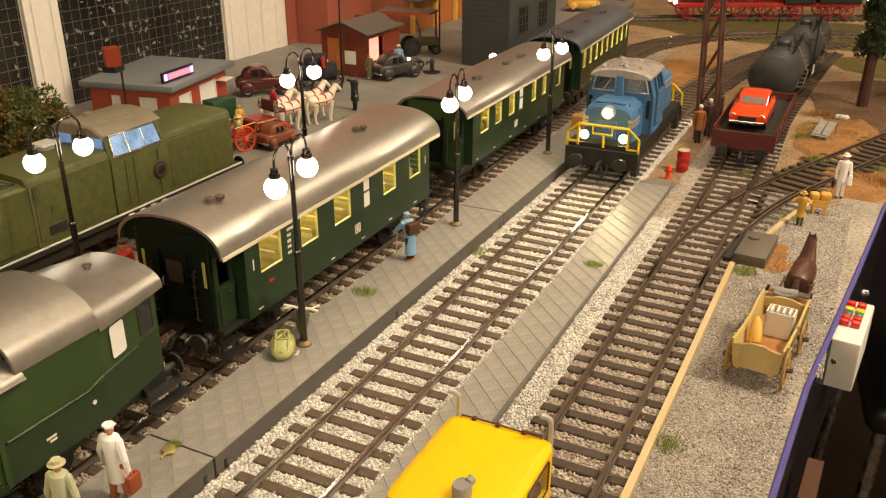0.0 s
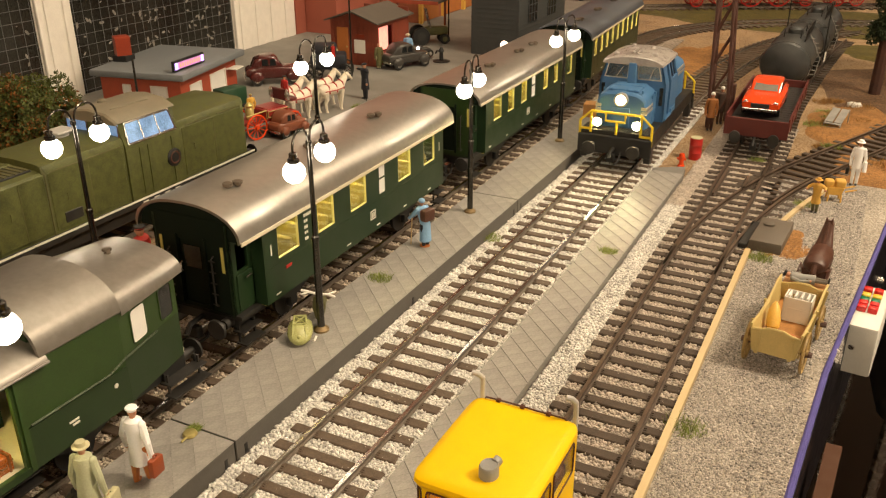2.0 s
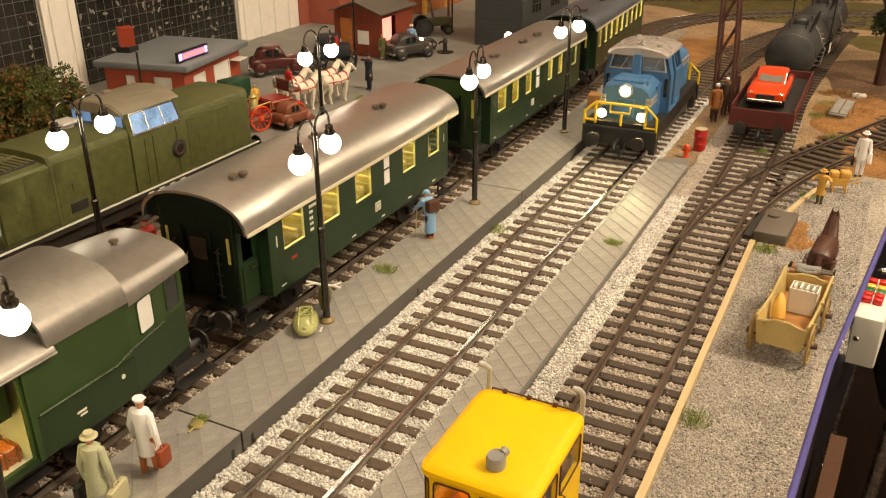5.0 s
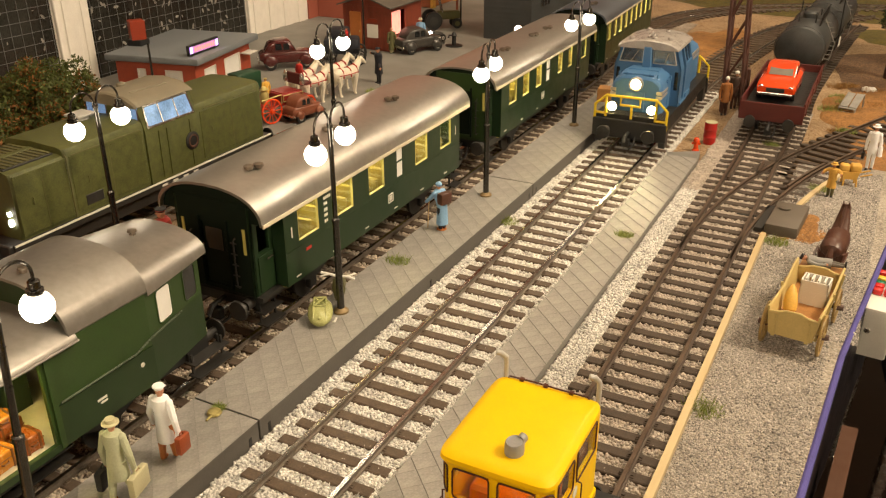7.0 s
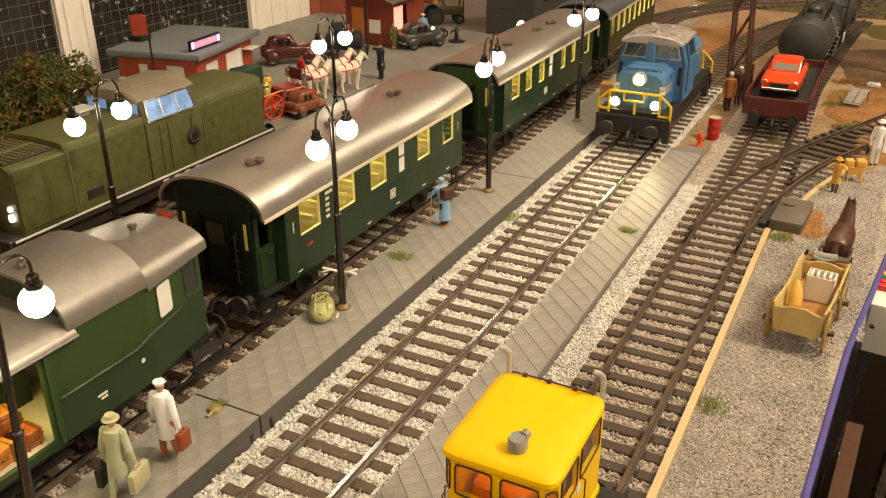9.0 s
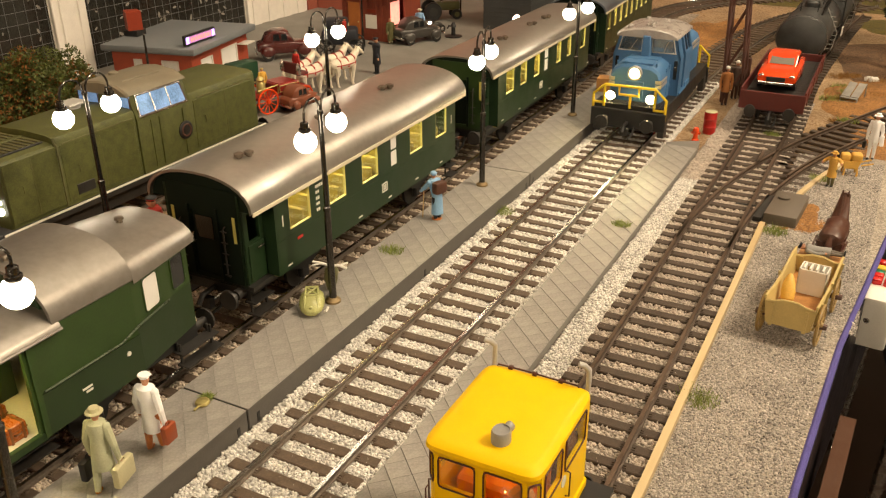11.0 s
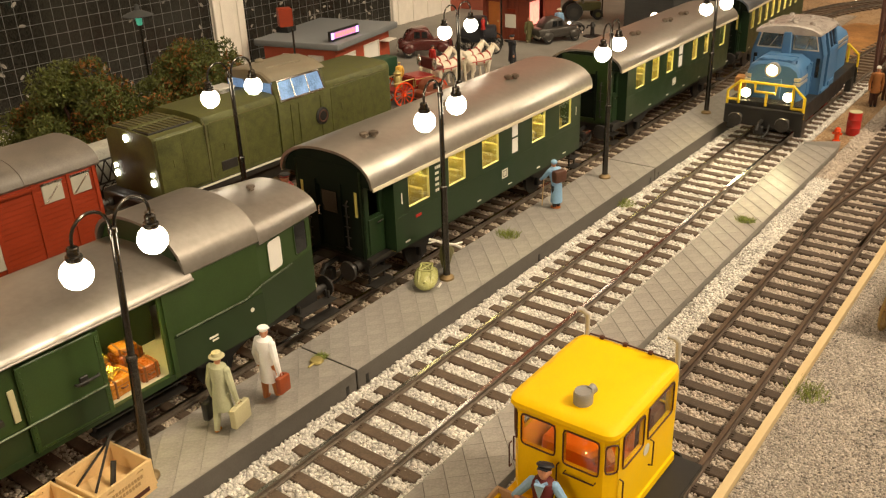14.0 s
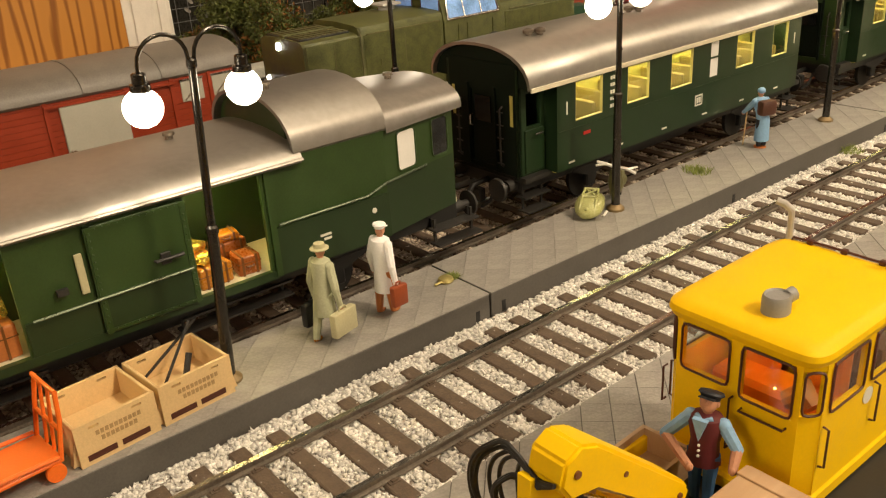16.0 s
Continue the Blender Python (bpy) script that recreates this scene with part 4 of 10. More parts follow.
def coach(m, L, windows, milk, roof_mat, label, logo_y=None, lit=True, half=4.7, end_mat=None, vest0=2.9, vest1=2.2, emblem_z=5.3, crown=13.0, vents=(0.12, 0.42, 0.72)):
    """A two-axle passenger coach from y 0 to L; windows and milk are (y0, y1) stretches along the body."""
    c = thing("passenger_coach", label, "railway coach", m, "green passenger coaches")
    a, b = vest0, L - vest1
    z0, z1, za, zb = 4.0, 10.6, 7.25, 9.95
    for sx in (-1, 1):
        bm = B()
        x = sx * half
        wall_holes(bm, "x", min(x, x - sx * 0.25), max(x, x - sx * 0.25), a, b, z0, z1, [(u, v, za, zb) for u, v in windows + milk])
        box(bm, x - 0.03, x + 0.03, a, b, 6.75, 6.83)
        side = part("side_wall", bm, M_COACH, c)
        bm = B()
        xc = x + sx * 0.24
        box(bm, xc - 0.06, xc + 0.06, 0.1, L - 0.1, 10.08, 10.4, 0.03)
        part("cornice", bm, M_IVORY, side, "ivory strip under the roof")
        for u, v in windows:
            bm = B()
            box(bm, x - sx * 0.14 - 0.03, x - sx * 0.14 + 0.03, u, v, za, zb)
            pane = part("window_pane", bm, M_GLASS, side)
            pane.visible_shadow = False
            bm = B()
            for bx in ((u, v, za, za + 0.06), (u, v, zb - 0.06, zb), (u, u + 0.06, za, zb), (v - 0.06, v, za, zb)):
                box(bm, min(x, x - sx * 0.22), max(x, x - sx * 0.22) - 0.01, *bx)
            part("window_frame", bm, M_SASH, pane)
        for u, v in milk:
            bm = B()
            box(bm, x - sx * 0.1 - 0.04, x - sx * 0.1 + 0.04, u, v, za, zb)
            box(bm, x - 0.05, x + 0.05, u, v, 8.7, 8.82, mi=1)
            part("frosted_pane", bm, [M_MILKPANE, M_COACH], side)
        bm = B()
        for u in np.arange(a + 1.0, b, 5.2):
            box(bm, x - 0.02, x + 0.04, u, u + 0.6, 4.38, 4.5)
        part("lettering", bm, M_LETTER, side)
    # ends with their recessed entries
    for e, (ya, yb) in enumerate(((0.3, a), (b, L - 0.3))):
        h = half - 1.15
        end = ya if e == 0 else yb
        body = a if e == 0 else b
        bm = B()
        box(bm, -half, half, body - 0.12, body + 0.12, z0, z1)
        part("bulkhead", bm, M_COACH, c)
        bm = B()
        if e == 0:
            wall_holes(bm, "y", end, end + 0.25, -h, h, z0 - 0.2, 11.6, [(-1.2, 1.2, 4.4, 9.6)])
        else:
            wall_holes(bm, "y", body + 0.13, body + 0.3, -h, h, z0 - 0.2, 11.6, [(-1.2, 1.2, 4.4, 9.6)])
        ends = part("end_wall", bm, end_mat or M_COACHBLACK, c)
        if e == 0:
            for sx in (-1, 1):
                bm = B()
                wall_holes(bm, "x", min(sx * h, sx * (h - 0.25)), max(sx * h, sx * (h - 0.25)), end, body, z0 - 0.2, 11.4, [(end + 0.7, body - 0.6, 7.4, 9.7)])
                part("entry_wall", bm, M_COACH, c)
                bm = B()
                box(bm, min(sx * h, sx * (h + 0.12)), max(sx * h, sx * (h + 0.12)), end + 0.5, body - 0.3, 4.2, 7.2, 0.03)
                part("entry_door", bm, M_COACH, c)
        bm = B()
        if e == 0:
            for sx in (-1, 1):
                bm = B()
                tube(bm, [(sx * 2.1, end - 0.1, 4.6), (sx * 2.1, end - 0.35, 4.8), (sx * 2.1, end - 0.35, 8.6), (sx * 2.1, end - 0.1, 8.8)], 0.07, 6)
                for k in range(5):
                    box(bm, sx * 2.1 - 0.3, sx * 2.1 + 0.3, end - 0.38, end - 0.3, 4.8 + k * 0.9, 4.88 + k * 0.9)
                part("ladder", bm, M_DARK, ends)
            bm = B()
            tube(bm, [(-1.0, end - 0.05, 7.0), (-1.0, end - 0.25, 7.1), (-1.0, end - 0.25, 7.7), (-1.0, end - 0.05, 7.8)], 0.06, 6)
            part("door_pull", bm, M_STEEL, ends)
            bm = B()
            box(bm, -1.1, 1.1, end + 0.1, end + 0.18, 4.4, 9.6)
            box(bm, -0.8, 0.8, end + 0.04, end + 0.1, 7.4, 9.2, mi=1)
            part("end_door", bm, [M_COACHBLACK, M_GLASSDARK], ends)
            for q in (-2.9, 2.9):
                bm = B()
                box(bm, q - 0.14, q + 0.14, end - 0.04, end + 0.02, 7.5, 9.6, 0.02)
                part("window_slit", bm, M_CREAM, ends, "narrow lit window slit")
            for q in (-1.35, 1.35):
                bm = B()
                box(bm, q - 0.1, q + 0.1, end - 0.16, end + 0.02, 4.2, 10.0, 0.03)
                part("door_post", bm, M_COACHBLACK, ends)
            bm = B()
            tube(bm, [(h + 0.15, body - 0.7, 6.9), (h + 0.35, body - 0.7, 6.9), (h + 0.35, body - 1.4, 6.9)], 0.08, 6)
            part("door_handle", bm, M_STEEL, ends)
        else:
            tube(bm, [(-3.4, end, 7.6), (3.4, end, 7.6)], 0.1, 6)
            for k in range(9):
                tube(bm, [(-3.4 + 0.85 * k, end, 4.1), (-3.4 + 0.85 * k, end, 7.6)], 0.07, 5)
            box(bm, -3.4, 3.4, end - 0.06, end + 0.02, 4.3, 7.2)
            part("platform_railing", bm, M_COACHBLACK, ends)
        bm = B()
        box(bm, -half + 0.6, half - 0.6, min(end, body), max(end, body), 3.7, 4.05)
        part("entry_floor", bm, M_DARK, ends)
        for sx in (-1, 1):
            step_board(c, sx * half - (1.7 if sx > 0 else -0.7), min(end, body) + 0.1, max(end, body) - 0.1, 2.5)
            step_board(c, sx * half - (1.5 if sx > 0 else -0.5), min(end, body) + 0.1, max(end, body) - 0.1, 1.5)
    # roof
    sec = arch(half + 0.25, 10.4, crown)
    bm = B()
    shell(bm, sec, 0, L, 0.2)
    roof = part("roof", bm, roof_mat, c)
    for y in (0.35, L - 0.55):
        bm = B()
        prism(bm, [(x * 0.955, z - 0.2) for x, z in sec], "y", y, y + 0.2)
        part("roof_end", bm, M_COACHBLACK, roof)
    for f in vents:
        for q in (-0.36, 0.36):
            bm = B()
            lathe(bm, [(0.26, crown - 0.7), (0.22, crown + 0.05), (0.4, crown + 0.1), (0.4, crown + 0.32), (0.15, crown + 0.42)], (1.2 + q * 0.5, f * L + q, 0), 10)
            part("roof_vent", bm, M_VENT, roof)
    # inside
    bm = B()
    box(bm, -half + 0.26, half - 0.26, a, b, 3.9, 4.1)
    box(bm, -half + 0.3, half - 0.3, a + 0.2, b - 0.2, 10.5, 10.6)
    box(bm, -0.06, 0.06, a, b, 4.1, 10.5)
    part("cabin_lining", bm, M_CREAM, c, "yellow-lit cabin lining")
    for y in np.arange(a + 1.6, b - 1.5, 2.6):
        bm = B()
        box(bm, 0.1, half - 0.5, y - 0.9, y + 0.9, 5.0, 5.6, 0.1)
        box(bm, 0.1, half - 0.5, y - 0.15, y + 0.15, 5.6, 8.0, 0.1)
        part("seat", bm, M_SEAT, c)
    if lit:
        bm = B()
        box(bm, half * 0.35, half * 0.6, a + 1, b - 1, 10.38, 10.46)
        part("cabin_lamp", bm, M_CABINLIGHT, c, "lit warm ceiling lamp strip")
    under_gear(c, 0.6, L - 0.6, (L * 0.22, L * 0.78))
    buffers(c, 0.6, -1)
    buffers(c, L - 0.6, 1)
    if logo_y:
        bm = B()
        x, u, z = half + 0.02, logo_y, emblem_z
        for bx in ((u, u + 0.95, z, z + 0.1), (u, u + 0.95, z + 0.75, z + 0.85), (u, u + 0.1, z, z + 0.85), (u + 0.85, u + 0.95, z, z + 0.85), (u + 0.22, u + 0.42, z + 0.2, z + 0.65), (u + 0.52, u + 0.72, z + 0.2, z + 0.65)):
            box(bm, x - 0.03, x + 0.03, *bx)
        part("emblem", bm, M_LETTER, c, "small white framed emblem")
    return c


def along(path, y, z=0.0):
    p, d = path.get(path.at_y(y))
    return at(p.x, p.y, z, math.degrees(math.atan2(d.y, d.x)) - 90)


C1 = coach(at(-44.25, 43.2, 0, 0.6), 35.6, [(4.6, 7.4), (10.1, 12.6), (15.2, 17.9), (23.8, 26.3), (29.1, 31.5)], [(20.2, 21.3)], M_ROOF,
           "dark green passenger coach with silver roof and lit yellow cabin", 18.4, crown=12.85)
for y, s in ((3.7, "1"), (32.5, "1")):
    letters("class_number", s, 1.3, M_LETTER, C1, pose(4.74 * CM, y * CM, 7.9 * CM, 90, 0, 90), "white class number")
bm = B()
for k, w in enumerate((1.0, 0.8, 1.3, 0.7, 1.0)):
    for q in range(4 if k == 0 else 2):
        box(bm, 4.68, 4.74, 8.2 + q * 0.26, 8.38 + q * 0.26, 9.5 - k * 0.5 - w * 0.08, 9.66 - k * 0.5)
part("lettering", bm, M_LETTER, C1)
bm = B()
box(bm, 4.68, 4.76, 5.4, 6.1, 6.1, 6.32)
part("route_plate", bm, M_WHEELRED, C1)
# end_mat: lighter green, the lamplight on this end wall is in the paint
coach(at(-44.3, 85.7, 0, 0.5), 36.9, [(4.5, 6.9), (8.9, 10.9), (13.3, 15.2), (21.3, 23.0), (25.4, 27.0), (31.1, 33.1)], [(16.9, 18.2)], M_ROOF,
      "dark green passenger coach with silver roof and end wall painted lighter as if lit", 15.4, half=4.3, end_mat=M_BAGGREEN, vest0=2.3, crown=12.3, vents=(0.28, 0.54, 0.68))
coach(at(-44.8, 127.6, 0, 2.6), 36.0, [(2.6 + 3.55 * k, 4.2 + 3.55 * k) for k in range(9)], [], M_ROOFBLUE,
      "dark green passenger coach at the train's far end, blue reflection painted into its grey roof", half=4.3, vest0=1.6, crown=12.3)


def loft(bm, rows, mi=0):
    """Rings (list of points) joined one to the next, closed at both ends."""
    R = [[bm.verts.new(p) for p in row] for row in rows]
    n = len(R[0])
    for a, b in zip(R, R[1:]):
        for k in range(n):
            bm.faces.new((a[k], a[(k + 1) % n], b[(k + 1) % n], b[k])).material_index = mi
    bm.faces.new(R[0]).material_index = mi
    bm.faces.new(R[-1]).material_index = mi


def luggage(kind, x, y, z, sx, sy, sz, rz, material, label):
    """A case or parcel with straps, a lid seam and a handle."""
    c = thing(kind, label, "luggage", at(x, y, z, rz), "pieces of luggage in the van")
    bm = B()
    box(bm, -sx / 2, sx / 2, -sy / 2, sy / 2, 0, sz, 0.2 if kind == "parcel" else 0.13, seg=3)
    if kind == "parcel":
        rnd = random.Random(int(x * 100 + y * 10))
        bmesh.ops.subdivide_edges(bm, edges=[e for e in bm.edges if e.calc_length() > 0.5], cuts=3, use_grid_fill=True)
        for v in bm.verts:
            if v.co.z > 0.05:
                v.co += Vector((rnd.uniform(-0.07, 0.07), rnd.uniform(-0.07, 0.07), rnd.uniform(-0.08, 0.05)))
    body = part("case_body", bm, material, c)
    if kind == "parcel":
        return c
    for k in (-0.3, 0.3):
        bm = B()
        box(bm, -sx / 2 - 0.03, sx / 2 + 0.03, sy * k - 0.06, sy * k + 0.06, 0, sz + 0.03)
        part("strap", bm, M_STRAP, body)
    bm = B()
    box(bm, -sx / 2 - 0.015, sx / 2 + 0.015, -sy / 2 - 0.015, sy / 2 + 0.015, sz * 0.62, sz * 0.66)
    part("lid_seam", bm, M_STRAP, body)
    bm = B()
    tube(bm, [(sx / 2, -0.22, sz * 0.5), (sx / 2 + 0.14, -0.16, sz * 0.5), (sx / 2 + 0.14, 0.16, sz * 0.5), (sx / 2, 0.22, sz * 0.5)], 0.05, 6)
    part("handle", bm, M_STRAP, body)
    return c


# luggage van: y -6 .. 38.4, raised lookout y 26 .. 31.8, narrowing end
V = thing("luggage_van", "green luggage van with silver roof and open sliding doors", "railway coach", at(-44.0, 0, 0))
HB = 4.6
z0, z1 = 4.0, 10.3
for sx in (-1, 1):
    bm = B()
    x = sx * HB
    holes = [(19.6, 23.8, 4.35, 9.8), (5.6, 11.3, 4.35, 9.8)] if sx > 0 else []
    wall_holes(bm, "x", min(x, x - sx * 0.25), max(x, x - sx * 0.25), -6, 24.2, z0, z1, holes)
    part("side_wall", bm, M_BAGGREEN, V)
    bm = B()
    wall_holes(bm, "x", min(x, x - sx * 0.25), max(x, x - sx * 0.25), 24.2, 26.2, z0, 10.3, [])
    wall_holes(bm, "x", min(x, x - sx * 0.25), max(x, x - sx * 0.25), 26.2, 31.7, z0, 10.75, [])
    part("lookout_side", bm, M_BAGGREEN, V)


def taper_x(y):
    return HB - 1.3 * max(0.0, (y - 31.7)) / 6.7


# tapering end wall with a rounded window and a rounded frosted pane
def rounded(u, v, za, zb, r):
    """Corner points of a rounded upright rectangle, as (y, z)."""
    return [(cy + r * math.cos(a), cz + r * math.sin(a)) for cy, cz, a0 in ((v - r, zb - r, 0), (u + r, zb - r, 90), (u + r, za + r, 180), (v - r, za + r, 270)) for a in (radians(a0 + k * 22.5) for k in range(5))]


for sx in (-1, 1):
    for za, zb in ((z0, 7.35), (7.35, 10.75)):
        bm = B()
        vs = [bm.verts.new((sx * (taper_x(yy) - dd), yy, zz)) for dd in (0, 0.2) for yy, zz in ((31.7, za), (37.7, za), (37.7, zb), (31.7, zb))]
        for q in ((0, 1, 2, 3), (7, 6, 5, 4), (0, 4, 5, 1), (1, 5, 6, 2), (2, 6, 7, 3), (3, 7, 4, 0)):
            bm.faces.new([vs[k] for k in q])
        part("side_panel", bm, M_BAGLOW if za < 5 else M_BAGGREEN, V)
    for (u, v), mm in (((32.75, 34.3), M_MILKPANE), ((35.75, 37.2), M_GLASSDARK)):
        loop = rounded(u, v, 7.6, 9.95, 0.3)
        bm = B()
        loft(bm, [[(sx * (taper_x(yy) - dd), yy, zz) for yy, zz in loop] for dd in (0.1, -0.02)])
        pane = part("frosted_pane" if mm is M_MILKPANE else "window_pane", bm, mm, V)
        bm = B()
        tube(bm, [(sx * (taper_x(yy) + 0.02), yy, zz) for yy, zz in loop + loop[:1]], 0.06, 6, caps=False)
        part("window_frame", bm, M_BAGGREEN, pane)
bm = B()
box(bm, -3.4, 3.4, 37.5, 37.75, z0 - 0.2, 11.0)
box(bm, -1.2, 1.2, 37.7, 37.9, 4.2, 9.5, 0.05)
part("end_wall", bm, M_BAGGREEN, V)
bm = B()
box(bm, -HB, HB, -6.2, -6, z0, 11)
part("end_wall", bm, M_BAGGREEN, V)
for sx in (-1, 1):
    x = sx * (HB + 0.06)
    bm = B()
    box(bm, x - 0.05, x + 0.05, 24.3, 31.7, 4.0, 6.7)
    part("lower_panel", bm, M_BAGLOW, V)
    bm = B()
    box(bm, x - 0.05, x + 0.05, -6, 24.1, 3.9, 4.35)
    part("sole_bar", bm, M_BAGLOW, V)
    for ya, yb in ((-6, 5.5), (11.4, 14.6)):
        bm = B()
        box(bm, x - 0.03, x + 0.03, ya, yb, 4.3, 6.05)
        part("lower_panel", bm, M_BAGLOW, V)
    bm = B()
    box(bm, x - 0.1, x + 0.1, 24.0, 24.35, 4.0, 10.1)
    part("corner_post", bm, M_BAGGREEN, V)
for sx in (-1, 1):
    bm = B()
    x = sx * (HB + 0.1)
    tube(bm, [(x + 0.1 * sx, 24.5, 6.9), (x + 0.1 * sx, 30.2, 6.9), (x + 0.1 * sx, 31.6, 7.35), (sx * (taper_x(35) + 0.2), 35.0, 7.4)], 0.07, 6)
    tube(bm, [(x + 0.32 * sx, 11.7, 6.2), (x + 0.32 * sx, 19.4, 6.25)], 0.07, 6)
    part("hand_rail", bm, M_BAGRAIL, V)
for sx in (-1, 1):
    bm = B()
    x = sx * (HB + 0.2)
    box(bm, x - 0.09, x + 0.09, 14.7, 19.6, 4.3, 9.75, 0.04)
    door = part("sliding_door", bm, M_BAGGREEN, V, "green sliding door pushed open")
    for yy in (14.9, 19.4):
        bm = B()
        box(bm, x - 0.14, x + 0.14, yy - 0.12, yy + 0.12, 4.3, 9.75)
        part("door_stile", bm, M_BAGGREEN, door)
    for zz in (4.45, 9.6, 6.2):
        bm = B()
        box(bm, x - 0.12, x + 0.12, 14.7, 19.6, zz - 0.08, zz + 0.08)
        part("door_rail", bm, M_BAGGREEN, door)
    bm = B()
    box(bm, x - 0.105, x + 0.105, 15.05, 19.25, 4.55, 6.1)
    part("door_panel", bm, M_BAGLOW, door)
bm = B()
for k in np.arange(15.2, 19.4, 0.35):
    for zz in (9.62, 4.5):
        ball(bm, (HB + 0.34, k, zz), 0.05, u=6, v=4)
for k in np.arange(4.9, 9.5, 0.35):
    for yy in (14.9, 19.4):
        ball(bm, (HB + 0.36, yy, k), 0.05, u=6, v=4)
part("riveting", bm, M_BAGGREEN, door)
bm = B()
tube(bm, [(HB + 0.4, 17.6, 7.2), (HB + 0.55, 17.6, 7.2), (HB + 0.55, 19.0, 7.2), (HB + 0.4, 19.0, 7.2)], 0.09, 6)
box(bm, HB + 0.3, HB + 0.45, 17.9, 18.4, 6.9, 7.5, 0.03)
part("door_grip", bm, M_DARK, door)
bm = B()
box(bm, HB + 0.05, HB + 0.3, 13.0, 13.5, 6.9, 7.2)
part("latch", bm, M_DARK, door)
# pale sage on the slot stands for the lit interior seen through it
bm = B()
box(bm, HB + 0.03, HB + 0.16, 14.1, 14.45, 6.6, 8.6, 0.03)
part("grip_slot", bm, M_CASEGREEN, door, "grip slot beside the sliding door, glimpsed inside light painted pale")
# roofs
sec = arch(HB + 0.35, 10.1, 11.25)
bm = B()
shell(bm, sec, -6.6, 26.3, 0.2)
roof = part("roof", bm, M_VANROOF, V)
for sx in (-1, 1):
    bm = B()
    tube(bm, [(sx * (HB + 0.37), -6.6, 10.12), (sx * (HB + 0.37), 26.3, 10.12)], 0.09, 6)
    part("gutter", bm, M_VANROOF, roof)
bm = B()
shell(bm, arch(HB + 0.15, 10.5, 13.1), 25.9, 31.9, 0.2)
part("lookout_roof", bm, M_VANROOF, V)
bm = B()
prism(bm, [(x * 0.95, z - 0.2) for x, z in arch(HB + 0.15, 10.5, 13.1)], "y", 26.35, 26.5)
part("lookout_front", bm, M_BAGGREEN, V)
bm = B()
prism(bm, [(x * 0.86, z - 0.02) for x, z in arch(HB - 0.5, 10.9, 12.8)], "y", 26.2, 26.36)
part("lookout_window", bm, M_COACH, V)
bm = B()
s1, s2 = arch(HB + 0.2, 10.4, 12.2), arch(HB - 0.85, 10.4, 11.8)
rings = [[bm.verts.new((x, y, z - dz)) for x, z in s] for s, y, dz in ((s1, 31.85, 0), (s2, 38.3, 0), (s2, 38.3, 0.2), (s1, 31.85, 0.2))]
for a, b in zip(rings, rings[1:] + rings[:1]):
    for k in range(len(s1) - 1):
        bm.faces.new((a[k], a[k + 1], b[k + 1], b[k]))
part("end_roof", bm, M_VANROOF, V)
bm = B()
prism(bm, [(x * 0.95, z - 0.15) for x, z in s2], "y", 37.75, 37.9)
part("roof_end", bm, M_BAGGREEN, V)
for y, x, zz in ((21.6, -0.8, 11.1), (9.0, -0.8, 11.1), (35.5, 0.2, 11.85), (27.0, 0.5, 12.95)):
    bm = B()
    lathe(bm, [(0.26, zz - 0.2), (0.2, zz + 0.32), (0.34, zz + 0.36), (0.3, zz + 0.5), (0.1, zz + 0.54)], (x, y, 0), 10)
    part("roof_vent", bm, M_VENT, roof)
bm = B()
box(bm, -HB + 0.3, HB - 0.02, -5.8, 31.6, 3.95, 4.3)
box(bm, -3.2, 3.2, 31.6, 38, 3.95, 4.3)
part("van_floor", bm, M_IVORY, V)
bm = B()
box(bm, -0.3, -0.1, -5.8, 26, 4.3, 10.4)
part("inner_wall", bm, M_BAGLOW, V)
for y in (8.5, 21.6):
    bm = B()
    box(bm, 1.5, 3.2, y - 1.2, y + 1.2, 10.15, 10.25)
    part("van_lamp", bm, M_BAGLIGHT, V, "lit warm lamp under the van roof")
under_gear(V, -6, 37.7, (4, 28.5))
buffers(V, 37.7, 1)
for y0_, y1_ in ((18.8, 25.4), (35.2, 38.8), (4.5, 12)):
    for zz, xx in ((2.9, 0.7 if y0_ > 30 else 0.0), (2.0, 1.0 if y0_ > 30 else -0.15)):
        step_board(V, HB - 1.9 + xx, y0_, y1_, zz)
bm = B()
tube(bm, [(HB + 0.12, 30.6, 5.9), (HB + 0.16, 30.6, 5.9)], 0.16, 12)
part("emblem", bm, M_LETTER, V)
bm = B()
for y, z, w in ((26.9, 5.4, 0.7), (27.1, 5.15, 0.5)):
    box(bm, HB + 0.1, HB + 0.15, y, y + w, z, z + 0.13)
part("lettering", bm, M_LETTER, V)

